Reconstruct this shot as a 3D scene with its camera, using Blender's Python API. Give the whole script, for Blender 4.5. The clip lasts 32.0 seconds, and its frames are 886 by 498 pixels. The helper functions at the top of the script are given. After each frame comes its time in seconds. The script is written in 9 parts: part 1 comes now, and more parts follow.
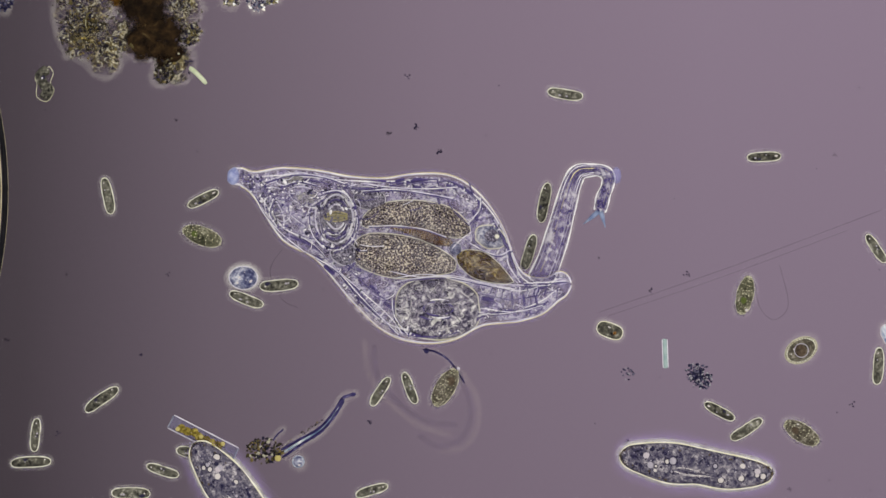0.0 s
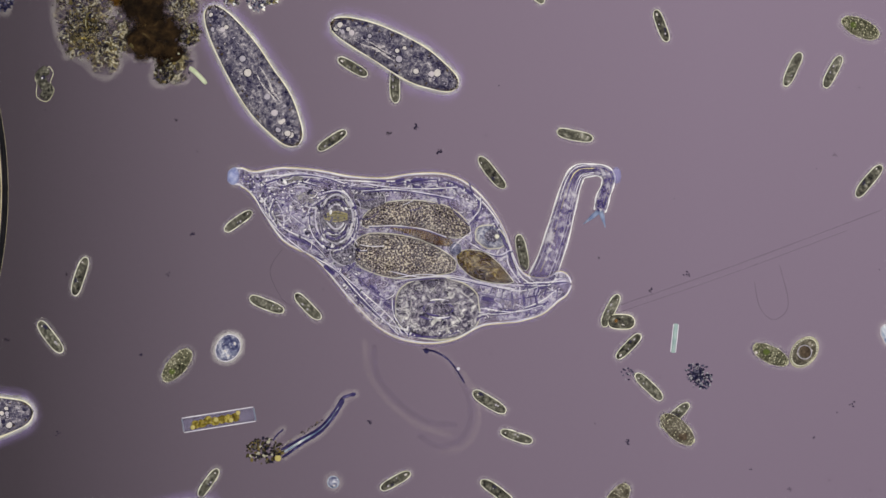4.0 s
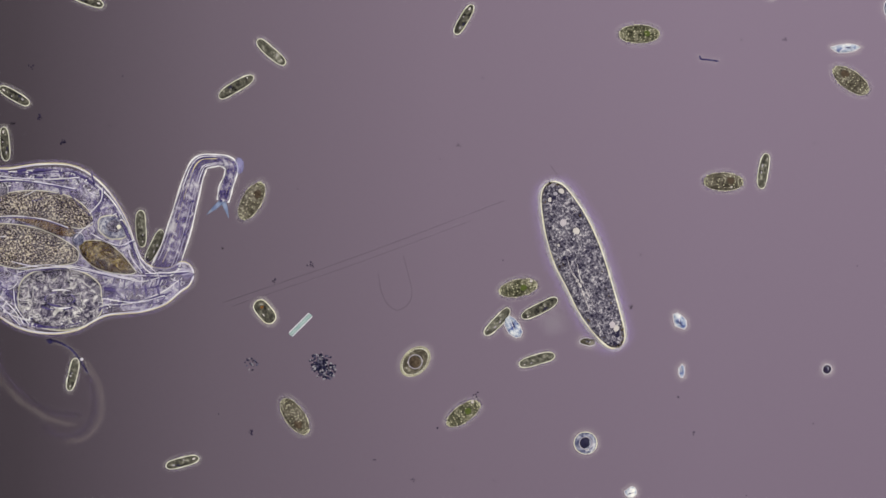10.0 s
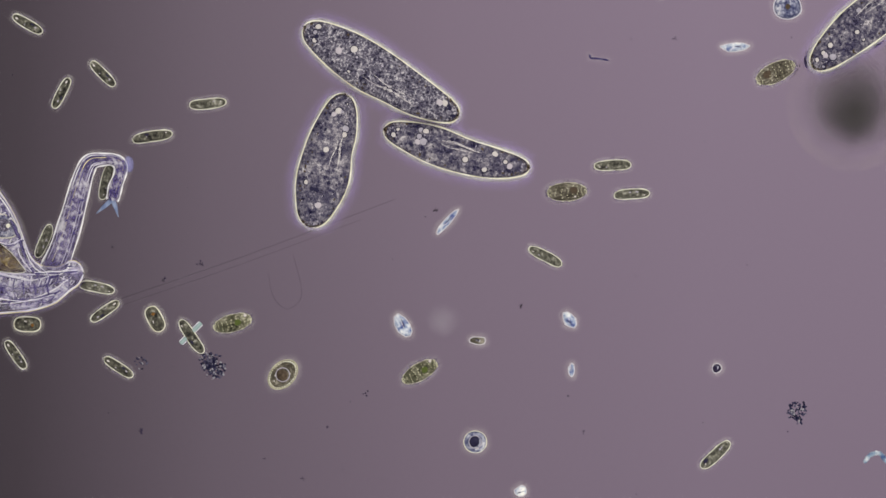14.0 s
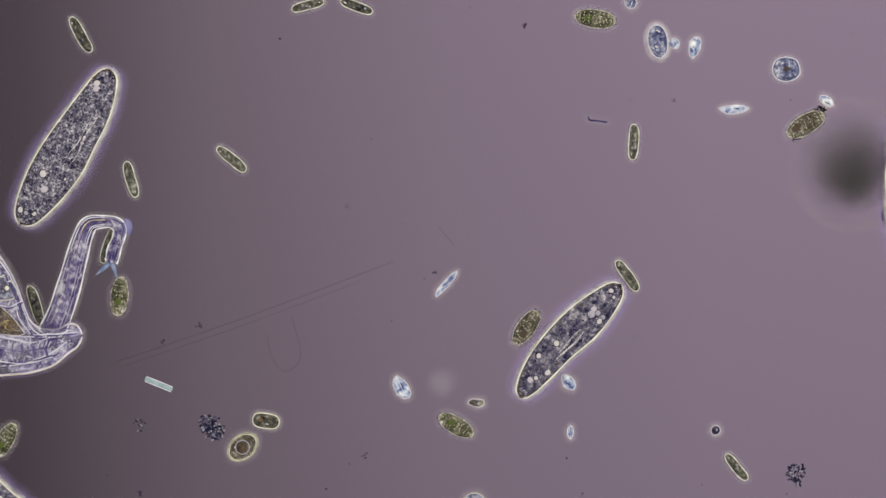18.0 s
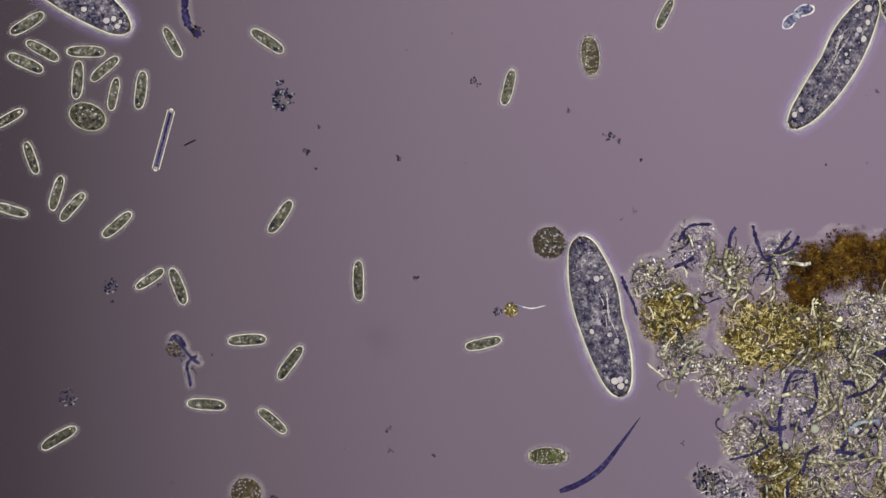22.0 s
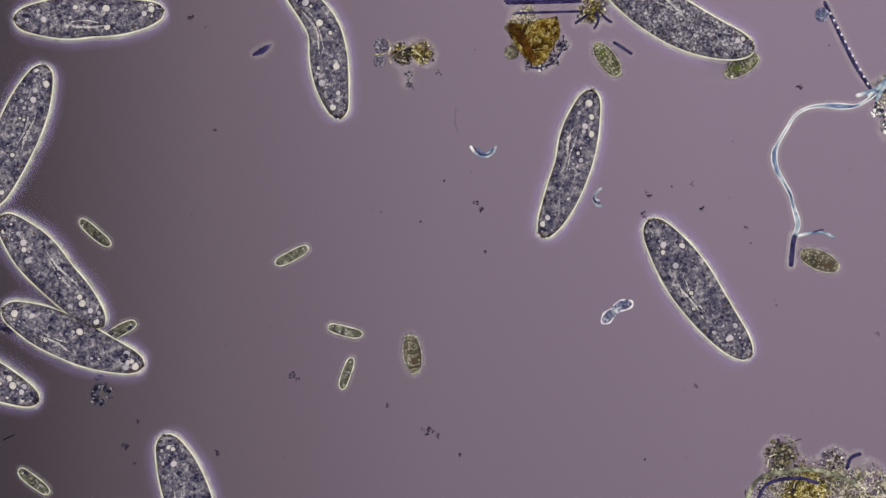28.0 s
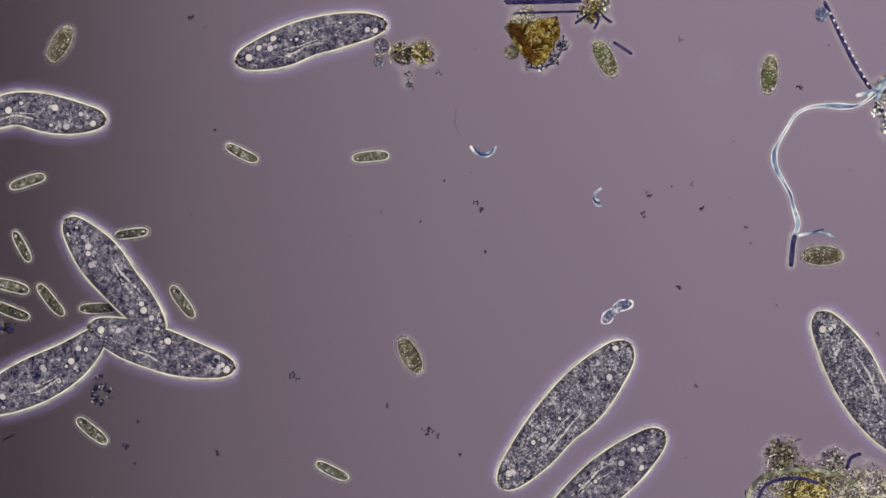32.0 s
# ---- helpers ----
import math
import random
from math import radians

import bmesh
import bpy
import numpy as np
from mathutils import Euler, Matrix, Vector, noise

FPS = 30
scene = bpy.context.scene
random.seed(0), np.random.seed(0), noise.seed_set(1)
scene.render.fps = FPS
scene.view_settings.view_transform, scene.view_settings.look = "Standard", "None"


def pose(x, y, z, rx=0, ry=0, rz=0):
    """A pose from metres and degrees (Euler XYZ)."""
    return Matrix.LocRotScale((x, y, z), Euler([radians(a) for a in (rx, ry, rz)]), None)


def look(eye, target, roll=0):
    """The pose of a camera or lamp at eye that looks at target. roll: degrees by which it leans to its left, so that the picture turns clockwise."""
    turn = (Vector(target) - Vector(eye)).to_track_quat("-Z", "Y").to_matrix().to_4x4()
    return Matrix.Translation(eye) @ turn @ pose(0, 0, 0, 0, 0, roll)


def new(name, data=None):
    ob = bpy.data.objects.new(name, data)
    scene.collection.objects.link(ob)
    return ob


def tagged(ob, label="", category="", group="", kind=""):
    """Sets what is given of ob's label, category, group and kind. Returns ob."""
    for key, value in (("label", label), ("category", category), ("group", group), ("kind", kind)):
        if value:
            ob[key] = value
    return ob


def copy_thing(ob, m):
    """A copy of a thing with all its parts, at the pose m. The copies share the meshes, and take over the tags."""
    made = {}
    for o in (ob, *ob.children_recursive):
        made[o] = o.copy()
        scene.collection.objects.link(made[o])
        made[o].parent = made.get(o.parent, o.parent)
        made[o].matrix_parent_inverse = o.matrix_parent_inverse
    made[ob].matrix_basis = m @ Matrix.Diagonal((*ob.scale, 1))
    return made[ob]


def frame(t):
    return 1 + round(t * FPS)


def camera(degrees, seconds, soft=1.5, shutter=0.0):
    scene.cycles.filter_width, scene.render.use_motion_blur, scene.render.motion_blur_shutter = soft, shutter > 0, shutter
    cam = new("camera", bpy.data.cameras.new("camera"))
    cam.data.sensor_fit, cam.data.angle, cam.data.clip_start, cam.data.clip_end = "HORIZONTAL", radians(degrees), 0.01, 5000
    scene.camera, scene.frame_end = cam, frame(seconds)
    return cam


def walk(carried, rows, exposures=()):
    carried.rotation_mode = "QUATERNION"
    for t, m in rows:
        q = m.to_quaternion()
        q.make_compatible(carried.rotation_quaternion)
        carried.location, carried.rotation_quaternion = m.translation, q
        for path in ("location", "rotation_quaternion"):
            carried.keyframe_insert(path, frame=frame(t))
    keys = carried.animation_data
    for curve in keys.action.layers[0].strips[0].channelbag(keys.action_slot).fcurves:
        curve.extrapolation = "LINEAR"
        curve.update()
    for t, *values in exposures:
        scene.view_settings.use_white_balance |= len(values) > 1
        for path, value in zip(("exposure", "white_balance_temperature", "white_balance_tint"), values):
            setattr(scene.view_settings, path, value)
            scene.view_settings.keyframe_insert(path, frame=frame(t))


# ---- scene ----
# A drop of pond water on a microscope slide, seen through the objective.
# The model is a thousand times life size: one metre stands for one millimetre.
# Plan units are microns, x to the right and y towards the viewer's lower edge.
U = 0.001
cam = camera(8.0, 32.0)
HEIGHT = 0.784 / math.tan(radians(4))


def over(x, y):
    return pose((784 + x) * U, -(441 + y) * U, HEIGHT)


def place(x, y, a=0.0, z=0.0):
    return pose(x * U, -y * U, z * U, 0, 0, a)


def way(*rows):
    """Rows for walk(): seconds, plan x, plan y, heading in degrees."""
    return [(t, place(x, y, a)) for t, x, y, a in rows]


# how the stage travels under the objective: seconds, x, y
TRAVEL = [(0, 0, 0), (6.1, 0, 0), (6.5, 17, 1), (7, 86, 3), (7.5, 178, 6), (8, 302, 9), (8.5, 387, 11), (9, 461, 12), (9.5, 565, 14), (10, 666, 17), (10.5, 763, 18), (11, 835, 20), (11.5, 859, 19), (12, 861, 19), (17.5, 861, 19), (17.8, 862, -38), (18, 863, -91), (18.5, 869, -383), (19, 875, -627), (19.5, 879, -803), (20, 883, -976), (20.5, 886, -1119), (21, 891, -1347), (21.5, 896, -1566), (22, 900.5, -1789), (22.5, 904, -1979), (23, 907.5, -2139), (23.5, 909.5, -2242), (24, 911.5, -2316), (24.5, 913, -2316), (24.7, 929, -2316), (25, 990, -2314), (25.5, 1130, -2312), (26, 1221, -2310.5), (32, 1221, -2310.5)]
walk(cam, [(t, over(x, y)) for t, x, y in TRAVEL])

# ---- light ----
# added even fill from every side; it brings out the base colours
world = bpy.data.worlds.new("even_fill")
world.use_nodes = True
world.node_tree.nodes["Background"].inputs[0].default_value = (1.0, 0.97, 0.95, 1)
world.node_tree.nodes["Background"].inputs[1].default_value = 0.98
scene.world = world
# added soft sun from above, only to give the bodies some relief
sun_data = bpy.data.lights.new("relief_fill", "SUN")
sun_data.energy, sun_data.angle, sun_data.color = 0.8, radians(25), (1.0, 0.96, 0.9)
sun = new("relief_fill", sun_data)
sun.matrix_world = look((1.2, 1.0, 3.0), (0, 0, 0))


# ---- materials ----
def ramp_node(nt, stops, constant=False):
    node = nt.nodes.new("ShaderNodeValToRGB")
    ramp = node.color_ramp
    ramp.interpolation = "CONSTANT" if constant else "LINEAR"
    while len(ramp.elements) < len(stops):
        ramp.elements.new(0.5)
    for e, (p, c) in zip(ramp.elements, stops):
        e.position, e.color = p, (*c, 1)
    return node


def tissue(name, stops, scale=200.0, rough=0.5, alpha=1.0, bump=0.3, island=False, blotch=0.35, blotch_scale=35.0, veil=0.0, cells=False, steps=False):
    """Granular tissue or mineral: fine grain under broad blotches; alpha under 1 lets the lamp through."""
    m = bpy.data.materials.new(name)
    m.use_nodes = True
    nt = m.node_tree
    link = nt.links.new
    bsdf, out = nt.nodes["Principled BSDF"], nt.nodes["Material Output"]
    coords = nt.nodes.new("ShaderNodeTexCoord")
    info = nt.nodes.new("ShaderNodeObjectInfo")
    shift = nt.nodes.new("ShaderNodeVectorMath")
    shift.operation = "ADD"
    link(coords.outputs["Object"], shift.inputs[0])
    link(info.outputs["Random"], shift.inputs[1])
    if cells:
        grain = nt.nodes.new("ShaderNodeTexVoronoi")
        grain.inputs["Scale"].default_value = scale
        grain_out = grain.outputs["Distance"]
    else:
        grain = nt.nodes.new("ShaderNodeTexNoise")
        grain.inputs["Scale"].default_value = scale
        grain.inputs["Detail"].default_value = 3.0
        grain.inputs["Roughness"].default_value = 0.65
        grain_out = grain.outputs[0]
    link(shift.outputs[0], grain.inputs["Vector"])
    broad = nt.nodes.new("ShaderNodeTexNoise")
    broad.inputs["Scale"].default_value = blotch_scale
    broad.inputs["Detail"].default_value = 2.0
    link(shift.outputs[0], broad.inputs["Vector"])
    mix = nt.nodes.new("ShaderNodeMix")
    mix.inputs[0].default_value = blotch
    if island:
        geo = nt.nodes.new("ShaderNodeNewGeometry")
        link(geo.outputs["Random Per Island"], mix.inputs[2])
    else:
        link(grain_out, mix.inputs[2])
    link(broad.outputs[0], mix.inputs[3])
    ramp = ramp_node(nt, stops, steps)
    link(mix.outputs[0], ramp.inputs[0])
    link(ramp.outputs[0], bsdf.inputs["Base Color"])
    bsdf.inputs["Roughness"].default_value = rough
    bsdf.inputs["Specular IOR Level"].default_value = 0.06  # everything lies in water
    if bump:
        b = nt.nodes.new("ShaderNodeBump")
        b.inputs["Strength"].default_value = bump
        b.inputs["Distance"].default_value = 0.002
        link(grain_out, b.inputs["Height"])
        link(b.outputs[0], bsdf.inputs["Normal"])
    if alpha < 1:
        clear = nt.nodes.new("ShaderNodeBsdfTransparent")
        both = nt.nodes.new("ShaderNodeMixShader")
        both.inputs[0].default_value = alpha
        if veil:
            lift = nt.nodes.new("ShaderNodeMapRange")
            lift.inputs[1].default_value, lift.inputs[2].default_value = 0.3, 0.7
            lift.inputs[3].default_value, lift.inputs[4].default_value = max(0.0, alpha - veil), min(1.0, alpha + veil)
            link(mix.outputs[0], lift.inputs[0])
            link(lift.outputs[0], both.inputs[0])
        link(clear.outputs[0], both.inputs[1])
        link(bsdf.outputs[0], both.inputs[2])
        link(both.outputs[0], out.inputs[0])
    return m


def soft_spot(name, colour, strength, inner=0.0):
    """A body far out of focus: dense in the middle, fading to nothing at its rim."""
    m = bpy.data.materials.new(name)
    m.use_nodes = True
    nt = m.node_tree
    link = nt.links.new
    bsdf, out = nt.nodes["Principled BSDF"], nt.nodes["Material Output"]
    coords = nt.nodes.new("ShaderNodeTexCoord")
    length = nt.nodes.new("ShaderNodeVectorMath")
    length.operation = "LENGTH"
    link(coords.outputs["Generated"], length.inputs[0])
    centre = nt.nodes.new("ShaderNodeVectorMath")
    centre.operation = "SUBTRACT"
    centre.inputs[1].default_value = (0.5, 0.5, 0.5)
    link(coords.outputs["Generated"], centre.inputs[0])
    flat = nt.nodes.new("ShaderNodeVectorMath")
    flat.operation = "MULTIPLY"
    flat.inputs[1].default_value = (2, 2, 0)
    link(centre.outputs[0], flat.inputs[0])
    wob = nt.nodes.new("ShaderNodeTexNoise")
    wob.inputs["Scale"].default_value = 3.0
    link(coords.outputs["Generated"], wob.inputs["Vector"])
    link(flat.outputs[0], length.inputs[0])
    add = nt.nodes.new("ShaderNodeMath")
    add.operation = "MULTIPLY_ADD"
    link(wob.outputs[0], add.inputs[0])
    add.inputs[1].default_value = 0.45
    link(length.outputs["Value"], add.inputs[2])
    fade = nt.nodes.new("ShaderNodeMapRange")
    fade.interpolation_type = "SMOOTHSTEP"
    fade.inputs[1].default_value, fade.inputs[2].default_value = 0.12 + inner, 1.1
    fade.inputs[3].default_value, fade.inputs[4].default_value = strength, 0.0
    link(add.outputs[0], fade.inputs[0])
    bsdf.inputs["Base Color"].default_value = (*colour, 1)
    bsdf.inputs["Roughness"].default_value = 0.9
    bsdf.inputs["Specular IOR Level"].default_value = 0.0
    clear = nt.nodes.new("ShaderNodeBsdfTransparent")
    both = nt.nodes.new("ShaderNodeMixShader")
    link(fade.outputs[0], both.inputs[0])
    link(clear.outputs[0], both.inputs[1])
    link(bsdf.outputs[0], both.inputs[2])
    link(both.outputs[0], out.inputs[0])
    return m


def film(name, stops, pale, dark, cover, spread=0.35, pale_lines=0.6, dark_lines=0.6, grain=95.0, rim=0.25, faded=True, lines=48.0, thin=0.035, patch=24.0, patchy=0.3):
    """A thin crumbly layer: grain and blotches crossed by fine bright and dark wrinkles, with gaps; faded ones fray out at the border."""
    m = bpy.data.materials.new(name)
    m.use_nodes = True
    nt = m.node_tree
    link = nt.links.new
    bsdf, out = nt.nodes["Principled BSDF"], nt.nodes["Material Output"]
    coords = nt.nodes.new("ShaderNodeTexCoord")
    info = nt.nodes.new("ShaderNodeObjectInfo")
    level = nt.nodes.new("ShaderNodeVectorMath")
    level.operation = "MULTIPLY"
    level.inputs[1].default_value = (1, 1, 0.25)
    link(coords.outputs["Object"], level.inputs[0])
    shift = nt.nodes.new("ShaderNodeVectorMath")
    shift.operation = "ADD"
    link(level.outputs[0], shift.inputs[0])
    link(info.outputs["Random"], shift.inputs[1])

    def cloud(scale, detail, distortion=0.0):
        node = nt.nodes.new("ShaderNodeTexNoise")
        node.inputs["Scale"].default_value = scale
        node.inputs["Detail"].default_value = detail
        node.inputs["Roughness"].default_value = 0.65
        node.inputs["Distortion"].default_value = distortion
        link(shift.outputs[0], node.inputs["Vector"])
        return node.outputs[0]

    def maths(kind, a, b):
        node = nt.nodes.new("ShaderNodeMath")
        node.operation = kind
        for k, q in enumerate((a, b)):
            if q is None:
                continue
            if isinstance(q, float):
                node.inputs[k].default_value = q
            else:
                link(q, node.inputs[k])
        return node.outputs[0]

    def ease(value, lo, hi, first, last):
        node = nt.nodes.new("ShaderNodeMapRange")
        node.interpolation_type = "SMOOTHSTEP"
        for k, q in enumerate((lo, hi, first, last)):
            node.inputs[k + 1].default_value = q
        link(value, node.inputs[0])
        return node.outputs[0]

    def wrinkle(scale, strength, width):
        ridge = maths("ABSOLUTE", maths("SUBTRACT", cloud(scale, 2.0, 1.2), 0.5), None)
        return ease(ridge, 0.0, width, strength, 0.0)

    fine, broad = cloud(grain, 3.0, 0.6), cloud(patch, 3.0)
    both = nt.nodes.new("ShaderNodeMix")
    both.inputs[0].default_value = patchy
    link(fine, both.inputs[2])
    link(broad, both.inputs[3])
    ramp = ramp_node(nt, stops)
    link(both.outputs[0], ramp.inputs[0])
    bright, deep = wrinkle(lines, pale_lines, thin), wrinkle(lines * 1.27, dark_lines, thin * 1.2)
    colour = ramp.outputs[0]
    for mask, tone in ((deep, dark), (bright, pale)):
        blend = nt.nodes.new("ShaderNodeMix")
        blend.data_type = "RGBA"
        link(mask, blend.inputs[0])
        link(colour, blend.inputs[6])
        blend.inputs[7].default_value = (*tone, 1)
        colour = blend.outputs[2]
    link(colour, bsdf.inputs["Base Color"])
    bsdf.inputs["Roughness"].default_value = 0.7
    bsdf.inputs["Specular IOR Level"].default_value = 0.04
    gaps = ease(broad, 0.36, 0.60, cover - spread, cover + spread)
    body = maths("MAXIMUM", gaps, maths("MAXIMUM", maths("MULTIPLY", bright, 0.9), deep))
    if faded:
        centre = nt.nodes.new("ShaderNodeVectorMath")
        centre.operation = "SUBTRACT"
        centre.inputs[1].default_value = (0.5, 0.5, 0.5)
        link(coords.outputs["Generated"], centre.inputs[0])
        flat = nt.nodes.new("ShaderNodeVectorMath")
        flat.operation = "MULTIPLY"
        flat.inputs[1].default_value = (2, 2, 0)
        link(centre.outputs[0], flat.inputs[0])
        length = nt.nodes.new("ShaderNodeVectorMath")
        length.operation = "LENGTH"
        link(flat.outputs[0], length.inputs[0])
        ragged = maths("ADD", length.outputs["Value"], maths("MULTIPLY", maths("SUBTRACT", cloud(38.0, 4.0), 0.5), 1.3))
        body = maths("MULTIPLY", body, ease(ragged, 0.86 - rim, 0.90, 1.0, 0.0))
    clear = nt.nodes.new("ShaderNodeBsdfTransparent")
    mix = nt.nodes.new("ShaderNodeMixShader")
    link(maths("MAXIMUM", maths("MINIMUM", body, 1.0), 0.0), mix.inputs[0])
    link(clear.outputs[0], mix.inputs[1])
    link(bsdf.outputs[0], mix.inputs[2])
    link(mix.outputs[0], out.inputs[0])
    return m


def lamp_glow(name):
    """Lit field of the condenser, vignette painted into the glow, dimmer left and below."""
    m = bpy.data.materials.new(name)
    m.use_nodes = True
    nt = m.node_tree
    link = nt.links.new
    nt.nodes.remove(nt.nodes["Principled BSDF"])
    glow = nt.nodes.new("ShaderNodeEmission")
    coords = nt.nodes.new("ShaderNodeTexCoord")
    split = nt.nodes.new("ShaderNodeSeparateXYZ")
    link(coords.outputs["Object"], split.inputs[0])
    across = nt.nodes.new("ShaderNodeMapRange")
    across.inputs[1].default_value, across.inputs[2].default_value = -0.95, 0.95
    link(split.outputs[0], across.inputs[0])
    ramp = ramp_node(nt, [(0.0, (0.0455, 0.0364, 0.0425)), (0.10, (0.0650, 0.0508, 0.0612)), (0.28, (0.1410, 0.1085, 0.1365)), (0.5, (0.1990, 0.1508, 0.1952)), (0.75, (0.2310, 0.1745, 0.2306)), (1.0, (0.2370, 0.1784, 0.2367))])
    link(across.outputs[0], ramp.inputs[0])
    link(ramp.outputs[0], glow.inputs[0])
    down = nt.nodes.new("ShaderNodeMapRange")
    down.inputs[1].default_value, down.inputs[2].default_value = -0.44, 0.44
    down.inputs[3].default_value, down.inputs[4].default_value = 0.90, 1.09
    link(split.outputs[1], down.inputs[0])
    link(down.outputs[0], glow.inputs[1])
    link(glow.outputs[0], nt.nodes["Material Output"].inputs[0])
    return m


def halo_film(name, colour, strength, high):
    """Optical halo painted as a translucent film: dense where high, nothing at its border."""
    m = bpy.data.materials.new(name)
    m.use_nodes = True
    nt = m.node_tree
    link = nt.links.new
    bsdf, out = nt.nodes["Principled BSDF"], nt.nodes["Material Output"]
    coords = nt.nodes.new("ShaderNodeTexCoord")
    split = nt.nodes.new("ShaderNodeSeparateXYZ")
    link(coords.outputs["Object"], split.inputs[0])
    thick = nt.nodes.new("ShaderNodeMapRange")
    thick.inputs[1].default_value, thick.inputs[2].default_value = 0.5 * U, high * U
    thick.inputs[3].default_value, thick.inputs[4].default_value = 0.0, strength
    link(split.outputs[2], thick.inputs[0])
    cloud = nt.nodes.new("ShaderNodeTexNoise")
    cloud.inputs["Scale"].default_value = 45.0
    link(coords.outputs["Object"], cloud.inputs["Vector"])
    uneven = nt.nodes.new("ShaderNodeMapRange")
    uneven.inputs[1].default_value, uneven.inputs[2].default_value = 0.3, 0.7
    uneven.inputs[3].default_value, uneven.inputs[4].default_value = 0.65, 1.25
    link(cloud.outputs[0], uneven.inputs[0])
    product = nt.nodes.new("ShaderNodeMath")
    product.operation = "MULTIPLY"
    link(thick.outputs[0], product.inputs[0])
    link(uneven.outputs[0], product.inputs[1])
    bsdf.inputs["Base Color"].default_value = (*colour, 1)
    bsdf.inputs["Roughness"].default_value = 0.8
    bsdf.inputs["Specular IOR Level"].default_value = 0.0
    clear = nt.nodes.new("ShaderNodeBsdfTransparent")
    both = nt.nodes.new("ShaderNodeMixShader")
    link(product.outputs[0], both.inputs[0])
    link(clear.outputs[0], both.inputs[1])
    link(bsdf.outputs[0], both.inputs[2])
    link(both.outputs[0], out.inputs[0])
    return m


def clear_glass(name, tint=(1, 1, 1), gloss=0.02):
    m = bpy.data.materials.new(name)
    m.use_nodes = True
    nt = m.node_tree
    nt.nodes.remove(nt.nodes["Principled BSDF"])
    clear, shine, both = nt.nodes.new("ShaderNodeBsdfTransparent"), nt.nodes.new("ShaderNodeBsdfGlossy"), nt.nodes.new("ShaderNodeMixShader")
    clear.inputs[0].default_value = (*tint, 1)
    shine.inputs["Roughness"].default_value = 0.08
    both.inputs[0].default_value = gloss
    nt.links.new(clear.outputs[0], both.inputs[1])
    nt.links.new(shine.outputs[0], both.inputs[2])
    nt.links.new(both.outputs[0], nt.nodes["Material Output"].inputs[0])
    return m


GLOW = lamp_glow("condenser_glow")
GLASS = clear_glass("slide_glass", gloss=0.001)
CREAM = tissue("pellicle_cream", [(0.35, (0.66, 0.63, 0.43)), (0.65, (0.88, 0.87, 0.74))], 60, 0.4, bump=0)
CREAM_GREEN = tissue("pellicle_green_cream", [(0.35, (0.42, 0.41, 0.25)), (0.65, (0.72, 0.70, 0.51))], 90, 0.4, bump=0)
CREAM_EDGE = tissue("pellicle_pale_cream", [(0.35, (0.50, 0.49, 0.36)), (0.65, (0.82, 0.81, 0.68))], 90, 0.4, bump=0)
PALE = tissue("pale_membrane", [(0.3, (0.55, 0.52, 0.60)), (0.7, (0.78, 0.76, 0.80))], 60, 0.4, bump=0)
SLATE = film("granular_plasm", [(0.37, (0.013, 0.011, 0.045)), (0.45, (0.056, 0.050, 0.088)), (0.52, (0.126, 0.115, 0.150)), (0.58, (0.248, 0.228, 0.252)), (0.66, (0.52, 0.485, 0.49))], (0.46, 0.43, 0.45), (0.014, 0.013, 0.042), 0.92, 0.06, 0.14, 0.3, 150, 0.25, False, 34.0, 0.035, 52.0, 0.42)
RIM_BROWN = tissue("brown_cortex", [(0.36, (0.030, 0.018, 0.010)), (0.64, (0.11, 0.075, 0.045))], 140, 0.6, alpha=0.30, bump=0, veil=0.25)
SLATE_FINE = film("fine_granular_plasm", [(0.36, (0.014, 0.012, 0.038)), (0.45, (0.065, 0.058, 0.088)), (0.52, (0.145, 0.133, 0.170)), (0.57, (0.26, 0.245, 0.275)), (0.63, (0.54, 0.51, 0.52))], (0.42, 0.40, 0.43), (0.020, 0.018, 0.048), 0.92, 0.06, 0.10, 0.3, 240, 0.25, False, 30.0, 0.035, 60.0, 0.36)
OLIVE = tissue("olive_plasm", [(0.36, (0.026, 0.025, 0.021)), (0.45, (0.070, 0.068, 0.053)), (0.52, (0.112, 0.109, 0.086)), (0.59, (0.175, 0.170, 0.135)), (0.67, (0.36, 0.35, 0.29))], 190, 0.6, alpha=0.93, bump=0.3, blotch=0.42, blotch_scale=95)
OLIVE_DARK = tissue("dark_olive_plasm", [(0.36, (0.016, 0.015, 0.014)), (0.46, (0.048, 0.046, 0.037)), (0.54, (0.090, 0.086, 0.066)), (0.61, (0.155, 0.150, 0.118)), (0.68, (0.34, 0.33, 0.27))], 200, 0.6, alpha=0.93, bump=0.3, blotch=0.5, blotch_scale=100)
BARREL_GREEN = tissue("green_barrel_plasm", [(0.36, (0.014, 0.014, 0.010)), (0.46, (0.052, 0.053, 0.030)), (0.53, (0.120, 0.115, 0.074)), (0.65, (0.38, 0.36, 0.27))], 260, 0.6, alpha=0.92, bump=0.6, blotch=0.35, blotch_scale=45)
BARREL_BROWN = tissue("brown_barrel_plasm", [(0.34, (0.022, 0.018, 0.014)), (0.45, (0.062, 0.054, 0.038)), (0.53, (0.125, 0.112, 0.084)), (0.65, (0.38, 0.35, 0.28))], 260, 0.6, alpha=0.92, bump=0.6, blotch=0.35, blotch_scale=45)
VACUOLE = tissue("clear_vacuole", [(0.3, (0.43, 0.39, 0.38)), (0.7, (0.65, 0.61, 0.57))], 90, 0.3, bump=0)
VACUOLE_GREY = tissue("grey_vacuole", [(0.3, (0.24, 0.22, 0.27)), (0.7, (0.46, 0.43, 0.47))], 90, 0.3, bump=0)
